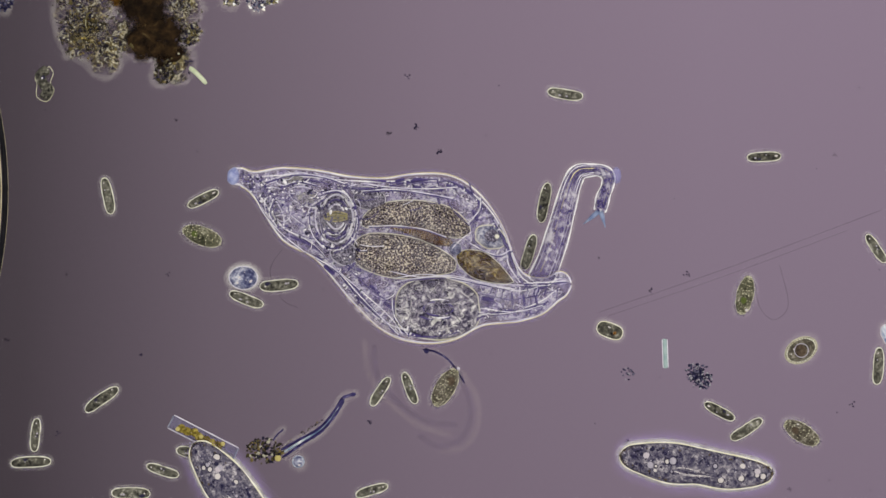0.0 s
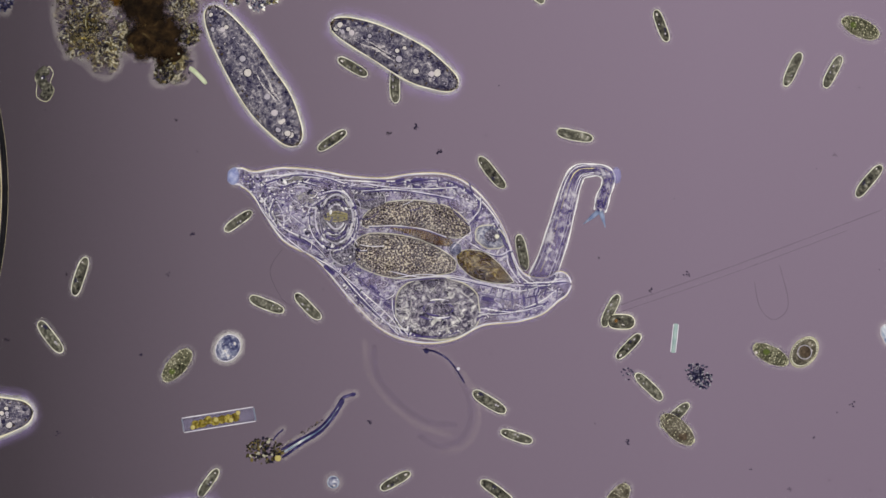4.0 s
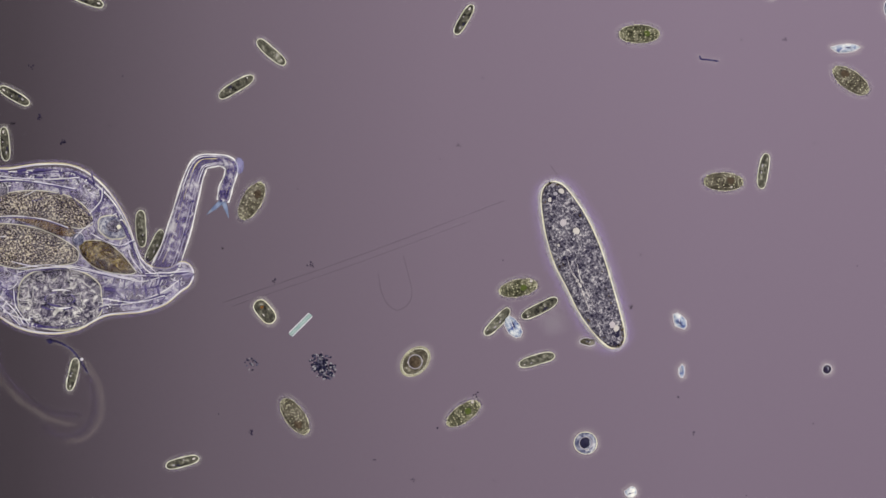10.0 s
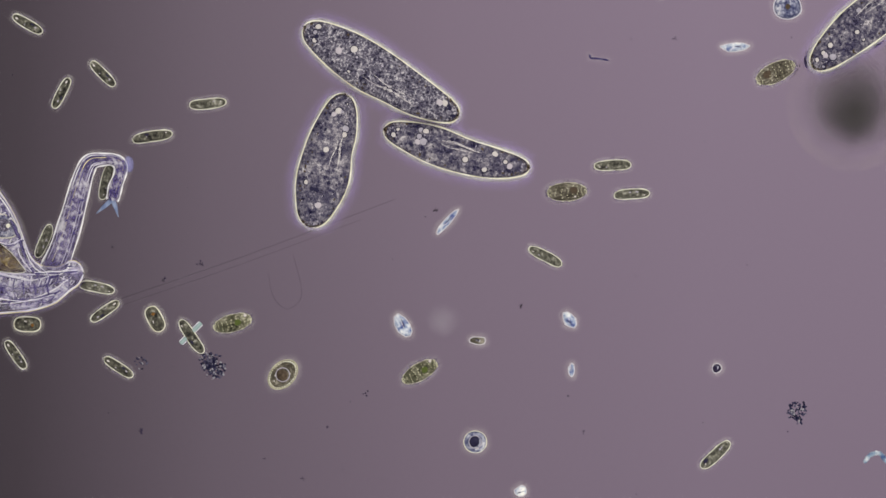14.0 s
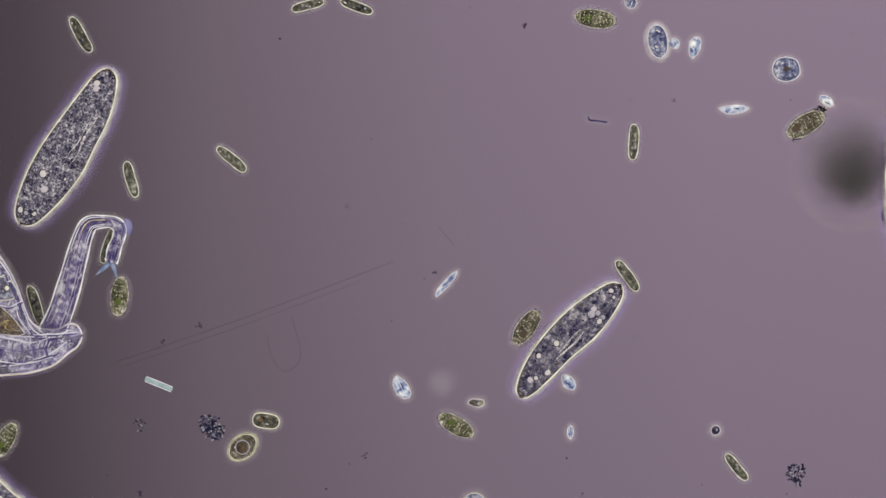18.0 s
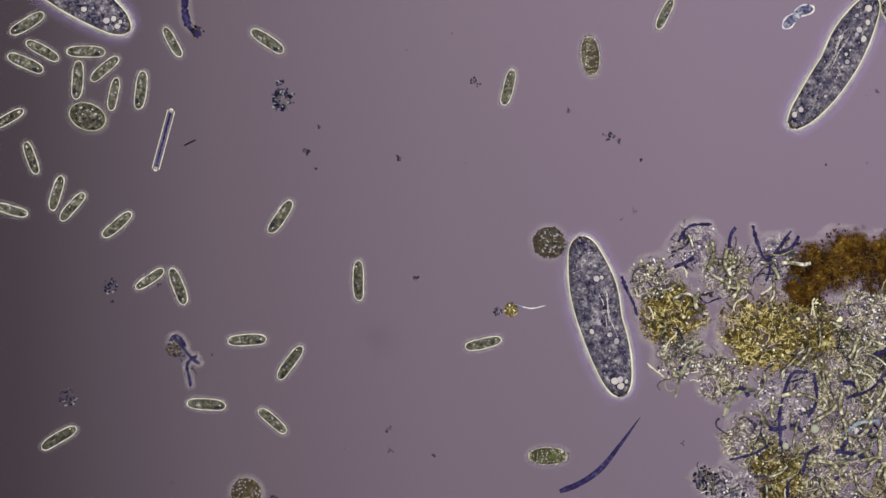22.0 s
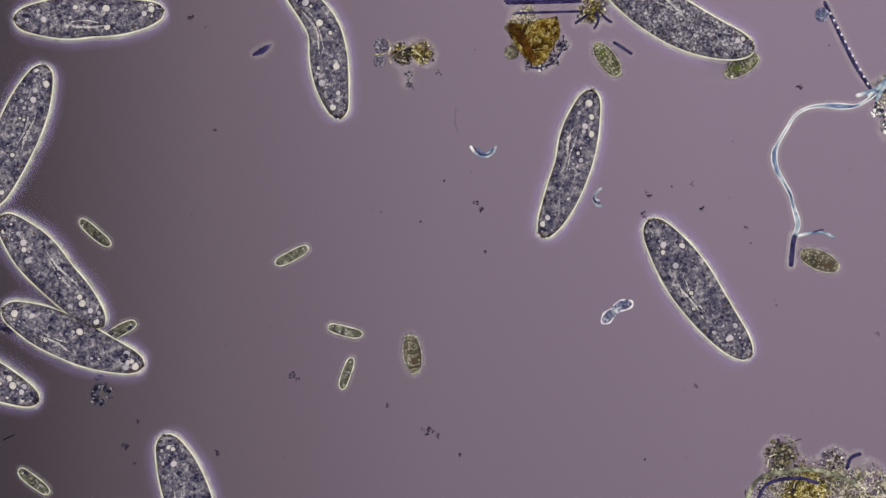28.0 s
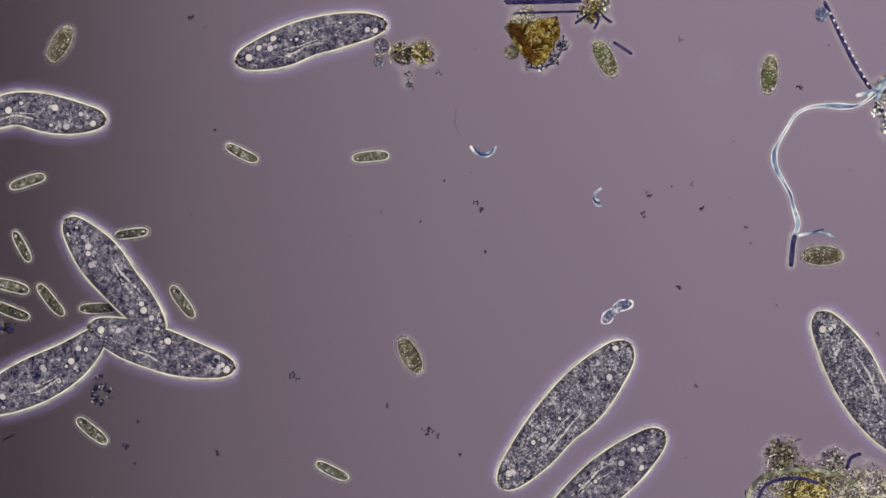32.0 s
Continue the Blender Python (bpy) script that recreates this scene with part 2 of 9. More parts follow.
VACUOLE_PINK = tissue("contractile_vacuole", [(0.3, (0.38, 0.34, 0.38)), (0.7, (0.54, 0.49, 0.51))], 90, 0.3, bump=0)
FOLD = tissue("granular_fold", [(0.36, (0.16, 0.145, 0.17)), (0.5, (0.40, 0.37, 0.38)), (0.62, (0.72, 0.68, 0.64))], 210, 0.4, bump=0.3, blotch=0.3)
DARK_BEAD = tissue("dark_food_bead", [(0.3, (0.008, 0.007, 0.025)), (0.7, (0.03, 0.027, 0.06))], 120, 0.4, bump=0)
VIOLET = tissue("violet_cilia", [(0.3, (0.070, 0.048, 0.20)), (0.7, (0.14, 0.10, 0.30))], 120, 0.6, alpha=0.11, bump=0)
# halo colours: the glow round bodies, painted as translucent films
VIOLET_HALO = halo_film("violet_cell_halo", (0.40, 0.30, 0.66), 0.24, 8.0)
PALE_HALO = halo_film("pale_cell_halo", (0.92, 0.91, 0.84), 0.80, 8.0)
THIN_HALO = halo_film("thin_cream_halo", (0.88, 0.86, 0.76), 0.32, 7.0)
CLUMP_HALO = halo_film("thin_debris_halo", (0.86, 0.82, 0.74), 0.12, 3.5)
FAINT_HALO = halo_film("thin_pale_halo", (0.84, 0.80, 0.74), 0.22, 7.0)
VIOLET_SOFT = tissue("faint_violet_cilia", [(0.3, (0.10, 0.075, 0.19)), (0.7, (0.19, 0.15, 0.28))], 120, 0.6, alpha=0.14, bump=0)
NUCLEUS = tissue("brown_nucleus", [(0.38, (0.028, 0.019, 0.013)), (0.62, (0.115, 0.085, 0.058))], 240, 0.6, bump=0.3)
GREEN = tissue("chlorophyll_green", [(0.38, (0.030, 0.046, 0.010)), (0.62, (0.12, 0.15, 0.035))], 150, 0.5, bump=0.3)
GOLD_OIL = tissue("golden_oil", [(0.3, (0.28, 0.23, 0.06)), (0.7, (0.53, 0.46, 0.19))], 120, 0.25, bump=0)
RED_BROWN = tissue("red_brown_spot", [(0.38, (0.035, 0.012, 0.003)), (0.5, (0.14, 0.055, 0.010)), (0.62, (0.36, 0.20, 0.06))], 220, 0.5, bump=0.3)
DIRT = tissue("dark_speck", [(0.38, (0.008, 0.006, 0.022)), (0.62, (0.045, 0.034, 0.065))], 200, 0.7, bump=0.3)
DIRT_SOFT = tissue("faint_speck", [(0.3, (0.035, 0.026, 0.045)), (0.7, (0.06, 0.045, 0.07))], 200, 0.7, alpha=0.5, bump=0.0)
FIBRE_BLUE = tissue("blue_black_fibre", [(0.36, (0.007, 0.006, 0.030)), (0.5, (0.026, 0.020, 0.080)), (0.62, (0.065, 0.055, 0.145)), (0.70, (0.22, 0.21, 0.29))], 160, 0.5, bump=0.5)
FIBRE_PALE = tissue("pale_blue_fibre", [(0.36, (0.06, 0.10, 0.22)), (0.46, (0.20, 0.27, 0.36)), (0.55, (0.42, 0.47, 0.52)), (0.66, (0.80, 0.80, 0.78))], 55, 0.35, bump=0.2)
CRYSTAL = tissue("pale_blue_crystal", [(0.38, (0.07, 0.09, 0.26)), (0.46, (0.24, 0.29, 0.42)), (0.54, (0.52, 0.56, 0.62)), (0.64, (0.86, 0.86, 0.80))], 95, 0.25, bump=0.6)
STREAK = tissue("faint_streak", [(0.3, (0.05, 0.04, 0.06)), (0.7, (0.10, 0.08, 0.10))], 20, 0.7, alpha=0.10, bump=0.0)
BLACK = tissue("bubble_meniscus", [(0.3, (0.002, 0.002, 0.003)), (0.7, (0.010, 0.009, 0.011))], 30, 0.3, bump=0)


# ---- mesh building ----
def smooth(ctrl, n):
    """n points on a smooth curve through the control tuples."""
    c = np.array(ctrl, float)
    p = np.vstack([2 * c[0] - c[1], c, 2 * c[-1] - c[-2]])
    res = []
    for u in np.linspace(0, len(c) - 1 - 1e-9, n):
        i, t = int(u), u - int(u)
        a, b, d, e = p[i], p[i + 1], p[i + 2], p[i + 3]
        res.append(0.5 * (2 * b + (d - a) * t + (2 * a - 5 * b + 4 * d - e) * t * t + (3 * b - a - 3 * d + e) * t ** 3))
    return np.array(res)


class Shape:
    """Gathers vertices and faces, in microns."""

    def __init__(self):
        self.v, self.f = [], []

    def rings(self, rings, closed=False):
        base, m = len(self.v), len(rings[0])
        for r in rings:
            self.v.extend(tuple(q) for q in r)
        for i in range(len(rings) if closed else len(rings) - 1):
            j = (i + 1) % len(rings)
            for k in range(m):
                l = (k + 1) % m
                self.f.append((base + i * m + k, base + i * m + l, base + j * m + l, base + j * m + k))
        if not closed:
            self.f.append(tuple(base + k for k in reversed(range(m))))
            self.f.append(tuple(base + (len(rings) - 1) * m + k for k in range(m)))
        return self

    def loft(self, line, half, tall, m=14, upright=False, closed=False):
        """Elliptic sections along a line of (x, y, z); half widths across and heights up and down."""
        line = np.array(line, float)
        n = len(line)
        if closed:
            tang = np.roll(line, -1, 0) - np.roll(line, 1, 0)
        else:
            tang = np.gradient(line, axis=0)
        rings = []
        for i in range(n):
            t = tang[i] / (np.linalg.norm(tang[i]) + 1e-9)
            side = np.array((0, 1, 0)) if upright else np.array((-t[1], t[0], 0)) / (math.hypot(t[0], t[1]) + 1e-9)
            up = np.array((0, 0, 1.0))
            rings.append([line[i] + side * half[i] * math.cos(a) + up * tall[i] * math.sin(a) for a in np.linspace(0, 2 * math.pi, m, endpoint=False)])
        return self.rings(rings, closed)

    def tube(self, line, radius, m=6, closed=False):
        line = [tuple(p) if len(p) == 3 else (*p, 0.0) for p in line]
        rad = [radius] * len(line) if np.isscalar(radius) else radius
        return self.loft(line, rad, rad, m, closed=closed)

    def crumb(self, x, y, z, r, rng, flat=0.8, stretch=1.0):
        """A small angular lump."""
        base = len(self.v)
        turn = rng.uniform(0, 6.283)
        ca, sa = math.cos(turn), math.sin(turn)
        for p in ICO_V:
            k = r * rng.uniform(0.65, 1.2)
            px, py, pz = p[0] * k * stretch, p[1] * k, p[2] * k * flat
            self.v.append((x + px * ca - py * sa, y + px * sa + py * ca, max(0.2, z + pz)))
        self.f.extend(tuple(base + i for i in f) for f in ICO_F)
        return self

    def ball(self, x, y, z, rx, ry, rz, n=10, m=14, wobble=0.0, rng=None):
        base = len(self.v)
        rings = []
        for i in range(n):
            a = math.pi * (i + 0.35) / (n - 0.3)
            ring = []
            for k in range(m):
                b = 2 * math.pi * k / m
                w = 1 + (noise.noise((math.cos(b) * 1.7 + x, math.sin(b) * 1.7 + y, a)) * wobble if wobble else 0)
                ring.append((x + rx * w * math.sin(a) * math.cos(b), y + ry * w * math.sin(a) * math.sin(b), z + rz * math.cos(a)))
            rings.append(ring)
        return self.rings(rings[::-1])

    def mound(self, x, y, rx, ry, h, n=5, m=40, wobble=0.3):
        """A low cap of matter with an uneven border."""
        rings = []
        for i in range(n):
            f = 1 - i / (n - 0.7)
            rings.append([(x + rx * f * w * math.cos(a), y + ry * f * w * math.sin(a), 0.6 + h * (1 - f * f)) for a, w in ((a, 1 + wobble * noise.noise((math.cos(a) * 2 + x, math.sin(a) * 2 + y, 3.0))) for a in np.linspace(0, 6.2832, m, endpoint=False))])
        base = len(self.v)
        for r in rings:
            self.v.extend(r)
        for i in range(n - 1):
            for k in range(m):
                l = (k + 1) % m
                self.f.append((base + i * m + k, base + i * m + l, base + (i + 1) * m + l, base + (i + 1) * m + k))
        self.f.append(tuple(base + (n - 1) * m + k for k in range(m)))
        return self

    def rod(self, x0, y0, x1, y1, r, z=None, m=8, r1=None):
        z = r if z is None else z
        r1 = r if r1 is None else r1
        p = [(x0 + (x1 - x0) * u, y0 + (y1 - y0) * u, z) for u in (0, 0.04, 0.5, 0.96, 1)]
        return self.tube(p, [r * 0.7, r, (r + r1) / 2, r1, r1 * 0.7], m)

    def lifted(self, z):
        self.v = [(x, y, q + z) for x, y, q in self.v]
        return self

    def mesh(self, name):
        me = bpy.data.meshes.new(name)
        me.from_pydata([(x * U, y * U, z * U) for x, y, z in self.v], [], self.f)
        me.polygons.foreach_set("use_smooth", [True] * len(me.polygons))
        me.update()
        return me


_ico = bmesh.new()
bmesh.ops.create_icosphere(_ico, subdivisions=1, radius=1)
ICO_V = [tuple(v.co) for v in _ico.verts]
ICO_F = [tuple(v.index for v in f.verts) for f in _ico.faces]
_ico.free()


def part(name, shape, material, parent, label=""):
    me = shape.mesh(name) if isinstance(shape, Shape) else shape
    if not me.materials:
        me.materials.append(material)
    ob = new(name, me)
    ob.parent = parent
    return tagged(ob, label)


def thing(name, label, category, at=None, group="", kind=""):
    ob = new(name)
    ob.empty_display_size = 0.02
    if at is not None:
        ob.matrix_basis = at
    return tagged(ob, label, category, group, kind)


def local(points, cx, cy):
    """Plan points as offsets from a thing's own place."""
    return [(p[0] - cx, -(p[1] - cy), *p[2:]) for p in points]


_bead = Shape().ball(0, 0, 0, 1000, 1000, 1000, 8, 12)
BEADS = {}


def bead(name, parent, material, x, y, z, r, flat=0.5, label="", stretch=1.0):
    """A round inclusion; small ones of one material share a mesh."""
    if r >= 6.5:
        return part(name, Shape().ball(x, y, z, r * stretch, r, r * flat, 9, 16, 0.16), material, parent, label)
    if material.name not in BEADS:
        me = _bead.mesh("bead")
        me.materials.append(material)
        BEADS[material.name] = me
    ob = new(name, BEADS[material.name])
    ob.parent = parent
    ob.location = (x * U, y * U, z * U)
    ob.scale = (r * stretch * U, r * U, r * flat * U)
    return tagged(ob, label)


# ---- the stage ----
# glowing backdrop that follows the camera, so its painted vignette stays put
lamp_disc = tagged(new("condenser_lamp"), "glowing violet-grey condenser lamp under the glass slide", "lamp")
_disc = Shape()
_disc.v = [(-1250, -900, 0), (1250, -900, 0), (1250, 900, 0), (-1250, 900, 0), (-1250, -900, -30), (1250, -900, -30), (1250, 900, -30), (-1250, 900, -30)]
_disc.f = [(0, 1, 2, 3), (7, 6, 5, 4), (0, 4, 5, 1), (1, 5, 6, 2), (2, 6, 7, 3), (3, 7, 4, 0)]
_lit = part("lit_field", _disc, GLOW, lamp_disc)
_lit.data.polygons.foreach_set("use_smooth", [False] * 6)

_slab = Shape()
_slab.v = [(x, y, z) for z in (0, -120) for x, y in ((-2600, -2600), (5200, -2600), (5200, 4600), (-2600, 4600))]
_slab.f = [(0, 1, 2, 3), (7, 6, 5, 4), (0, 4, 5, 1), (1, 5, 6, 2), (2, 6, 7, 3), (3, 7, 4, 0)]
_me = _slab.mesh("ground")
_me.materials.append(GLASS)
_me.polygons.foreach_set("use_smooth", [False] * 6)
slide = tagged(new("ground", _me), "clear glass microscope slide lit from below", "slide", kind="structure")


# ---- swimming cells ----
SLIPPER_FORM = [(0, 0.02), (0.010, 0.25), (0.045, 0.44), (0.12, 0.63), (0.27, 0.83), (0.45, 0.97), (0.60, 1.0), (0.74, 0.92), (0.87, 0.71), (0.95, 0.51), (0.989, 0.27), (1, 0.02)]
CIGAR_FORM = [(0, 0.02), (0.014, 0.34), (0.055, 0.63), (0.15, 0.88), (0.34, 1.0), (0.66, 0.99), (0.85, 0.85), (0.95, 0.58), (0.987, 0.31), (1, 0.02)]
BARREL_FORM = [(0, 0.05), (0.015, 0.30), (0.06, 0.54), (0.2, 0.84), (0.45, 1.0), (0.65, 0.97), (0.83, 0.76), (0.94, 0.50), (0.985, 0.28), (1, 0.05)]


def pod(length, width, form, bend=0.0, n=40, tall=0.42):
    """Centre line, half widths and heights of a rounded cell along x."""
    f = smooth(form, n)
    u, w = np.clip(f[:, 0], 0, 1), np.clip(f[:, 1], 0.015, 1.05)
    x = (u - 0.5) * length
    y = bend * length * (np.sin(u * math.pi) - 0.6) + bend * 0.35 * length * np.sin(u * 2 * math.pi)
    half = w * width / 2
    high = half * 2 * tall
    z = np.full(n, width * tall)
    return np.stack([x, y, z], 1), half, np.minimum(high, width * tall)


def silhouette(line, half, out=0.0):
    """The closed outline of a lofted body at its waist."""
    t = np.gradient(line, axis=0)
    nrm = np.stack([-t[:, 1], t[:, 0], np.zeros(len(t))], 1)
    nrm /= np.linalg.norm(nrm, axis=1)[:, None] + 1e-9
    a = line + nrm * (half + out)[:, None]
    b = line - nrm * (half + out)[:, None]
    return np.vstack([a, b[::-1]])


def even(loop, n):
    """n points evenly spaced along a closed loop."""
    loop = np.vstack([loop, loop[:1]])
    d = np.concatenate([[0], np.cumsum(np.linalg.norm(np.diff(loop, axis=0), axis=1))])
    s = np.linspace(0, d[-1], n, endpoint=False)
    return np.stack([np.interp(s, d, loop[:, k]) for k in range(3)], 1)


def fringe(loop, count, length, rng, thick=0.9, lean=0.5):
    """Fine hairs that stand off an outline."""
    s = Shape()
    pts = even(loop, count)
    tan = np.roll(pts, -1, 0) - np.roll(pts, 1, 0)
    for p, t in zip(pts, tan):
        t = t / (np.linalg.norm(t) + 1e-9)
        o = np.array((t[1], -t[0], 0))
        if np.dot(o, p - loop.mean(0)) < 0 and abs(np.dot(o, p - loop.mean(0))) > 4:
            o = -o
        tip = p + o * length * rng.uniform(0.6, 1.15) + t * length * rng.uniform(-lean, lean)
        base = len(s.v)
        for q, k in ((p, thick), (tip, 0.25)):
            s.v += [tuple(q + t * k + (0, 0, 0.3)), tuple(q - t * k + (0, 0, 0.3)), tuple(q + (0, 0, -0.9))]
        s.f += [(base, base + 1, base + 4, base + 3), (base + 1, base + 2, base + 5, base + 4), (base + 2, base, base + 3, base + 5), (base + 3, base + 4, base + 5)]
    return s


def skirt(loop, reach, high, inset=1.5, n=72, slope=1.5):
    """Sloping border for the painted halo round an outline, highest at the body."""
    pts = even(loop, n)
    tan = np.roll(pts, -1, 0) - np.roll(pts, 1, 0)
    tan /= np.linalg.norm(tan, axis=1)[:, None] + 1e-9
    nxt = np.roll(pts, -1, 0)
    sign = 1 if np.sum(pts[:, 0] * nxt[:, 1] - nxt[:, 0] * pts[:, 1]) > 0 else -1
    out = np.stack([tan[:, 1], -tan[:, 0]], 1) * sign
    s = Shape()
    for f in (0.0, 0.18, 0.38, 0.62, 1.0):
        d = -inset + (reach + inset) * f
        s.v.extend((p[0] + o[0] * d, p[1] + o[1] * d, 0.5 + high * (1 - f) ** slope) for p, o in zip(pts, out))
    s.f = [(i * n + k, i * n + (k + 1) % n, (i + 1) * n + (k + 1) % n, (i + 1) * n + k) for i in range(4) for k in range(n)]
    return s


def slipper_cell(length, width, bend, seed, fine=False, vacuoles=12):
    rng = random.Random(seed)
    ob = thing("paramecium", "slipper-shaped ciliate with slate granular plasm and cream edge", "ciliate", group="slipper ciliates")
    line, half, high = pod(length * 0.985, width * 0.93, SLIPPER_FORM, bend, 44, 0.30)
    along = line[:, 0] / length + 0.5
    mouth, side = rng.uniform(0.40, 0.54), rng.choice((-1, 1))
    dent = width * rng.uniform(0.0, 0.09) * np.exp(-((along - mouth) / 0.12) ** 2)
    line[:, 1] -= side * dent / 2
    half = (half - dent / 2) * np.array([1 + 0.045 * noise.noise((k * 0.13, seed, 4.0)) for k in range(44)])
    zc = line[0][2]
    part("body", Shape().loft(line, half, high, 20), SLATE_FINE if fine else SLATE, ob)
    loop = even(silhouette(line, half), 110)
    # the pellicle, with the bright optical rim painted into its cream
    part("pellicle", Shape().tube(loop, [max(0.9, 2.0 + 1.4 * noise.noise((i * 0.15, seed, 0))) for i in range(110)], 7, True), CREAM, ob, "cream cell edge")
    part("cortex", Shape().loft(even(silhouette(line, half, -5.0), 110), [3.0] * 110, [1.2] * 110, 8, closed=True).lifted(6), RIM_BROWN, ob, "brown granular cortex")
    # pale glow along the cell edge, painted as a sloping film
    part("cell_halo", skirt(silhouette(line, half), 10.0, 9.0, 1.0, 90, 1.15), PALE_HALO, ob, "soft pale halo round the cell")
    part("ciliary_fringe", fringe(even(silhouette(line, half, 1.5), 260), 520, 10.0, rng, 0.7, 0.25), VIOLET, ob, "violet fringe of cilia")
    # outer violet glow, painted as a wider film beyond the cilia
    part("violet_halo", skirt(silhouette(line, half, 8.0), 17.0, 8.0, 1.0, 90), VIOLET_HALO, ob, "soft violet halo round the cell")

    def top(u, v):
        i = min(len(line) - 1, max(0, int(u * (len(line) - 1))))
        return line[i][0], line[i][1] + v * half[i], zc + high[i] * math.sqrt(max(0.02, 1 - v * v)) * 0.97

    end = rng.choice((0, 1))
    for i in range(vacuoles):
        u = rng.uniform(0.19, 0.42) if rng.random() < 0.6 else rng.uniform(0.42, 0.82)
        x, y, z = top(u if end else 1 - u, rng.uniform(-0.6, 0.6))
        size = rng.uniform(2.0, 4.4) if i % 3 == 0 else rng.uniform(4.0, 7.2)
        bead("vacuole", ob, VACUOLE if i % 5 in (1, 2, 4) else VACUOLE_GREY, x, y, z, size, 0.3)
        if i % 4:
            ring = [(x + (size + 0.7) * math.cos(a), y + (size + 0.7) * math.sin(a), z + 0.5) for a in np.linspace(0, 6.2832, 14, endpoint=False)]
            part("vacuole_rim", Shape().tube(ring, 0.8, 5, True), DARK_BEAD, ob, "dark vacuole rim")
    for u in (0.3, 0.68):
        x, y, z = top(u + rng.uniform(-0.04, 0.04), rng.uniform(-0.3, 0.3))
        bead("contractile_vacuole", ob, VACUOLE_PINK, x, y, z, rng.uniform(4.6, 6.4), 0.3, "pinkish round vacuole")
    for i in range(6):
        x, y, z = top(rng.uniform(0.14, 0.88), rng.uniform(-0.68, 0.68))
        bead("food_bead", ob, DARK_BEAD, x, y, z, rng.uniform(2.4, 5.0), 0.35)
    for k, (off, wide, mat, tag) in enumerate(((0.50, 3.4, FOLD, "pale curved mouth groove"), (0.38, 1.5, DARK_BEAD, "dark line along the mouth"), (0.27, 1.9, FOLD, "grey fold beside the mouth"))):
        groove = [top(mouth - 0.06 + 0.03 * q, side * (off - 0.08 * q / 6 + 0.06 * math.sin(q * 1.1 + seed + k))) for q in range(7)]
        part("oral_groove", Shape().tube(smooth(groove, 24), [max(0.4, wide * math.sin(math.pi * (i + 0.5) / 24) * (0.65 + 1.3 * noise.noise((i * 0.7, seed, k)))) for i in range(24)], 6), mat, ob, tag)
    dark = Shape()
    for i in range(60):
        x, y, z = top(rng.uniform(0.05, 0.95), rng.uniform(-0.85, 0.85))
        dark.crumb(x, y, z, rng.uniform(0.8, 2.2), rng, 0.6, rng.uniform(1, 2.4))
    tagged(part("granulation", dark, DARK_BEAD, ob), kind="stuff")
    warm = Shape()
    for i in range(26):
        x, y, z = top(rng.uniform(0.08, 0.92), rng.choice((-1, 1)) * rng.uniform(0.6, 0.88))
        warm.crumb(x, y, z, rng.uniform(1.2, 2.6), rng, 0.6, rng.uniform(1, 2.4))
    tagged(part("granulation", warm, NUCLEUS, ob), kind="stuff")
    bits = Shape()
    for i in range(70):
        x, y, z = top(rng.uniform(0.06, 0.94), rng.uniform(-0.8, 0.8))
        bits.crumb(x, y, z, rng.uniform(0.8, 1.9), rng, 0.6, rng.uniform(1, 2.2))
    tagged(part("granulation", bits, VACUOLE_GREY, ob), kind="stuff")
    return ob


def slender_cell(length, width, seed, dark=False):
    rng = random.Random(seed)
    ob = thing("ciliate", "small olive cigar-shaped ciliate with a cream outline", "ciliate", group="small slender ciliates")
    line, half, high = pod(length, width, CIGAR_FORM, rng.uniform(-0.02, 0.02), 26, 0.34)
    part("body", Shape().loft(line, half, high, 14), OLIVE_DARK if dark else OLIVE, ob)
    loop = even(silhouette(line, half), 52)
    # thin pellicle, its pale colour also painting the bright rim
    part("pellicle", Shape().tube(loop, [max(0.6, 1.3 + 1.0 * noise.noise((i * 0.22, seed, 0))) for i in range(52)], 6, True), CREAM_EDGE, ob, "greenish cream cell edge")
    part("ciliary_fringe", fringe(even(silhouette(line, half, 1), 60), 100, 5.5, rng, 0.8, 0.25), VIOLET_SOFT, ob)
    # faint cream glow round the small cell, painted as a film
    part("cell_halo", skirt(silhouette(line, half), 8.0, 7.0, 1.5, 52), THIN_HALO, ob, "soft pale halo round the cell")
    zt = line[0][2] + width * 0.34 * 0.9
    for i in range(rng.choice((3, 4, 5))):
        bead("vacuole", ob, VACUOLE_GREY if i > 0 else VACUOLE, (rng.choice((-0.36, 0.36)) if i < 1 else rng.uniform(-0.3, 0.3)) * length, rng.uniform(-0.2, 0.2) * width, zt, rng.uniform(0.8, 2.0), 0.3, "", rng.uniform(0.8, 1.8))
    for i in range(3):
        bead("food_bead", ob, OLIVE_DARK if i else DARK_BEAD, rng.uniform(-0.35, 0.35) * length, rng.uniform(-0.22, 0.22) * width, zt - 0.8, rng.uniform(2, 4.2), 0.3, "", 1.5)
    return ob


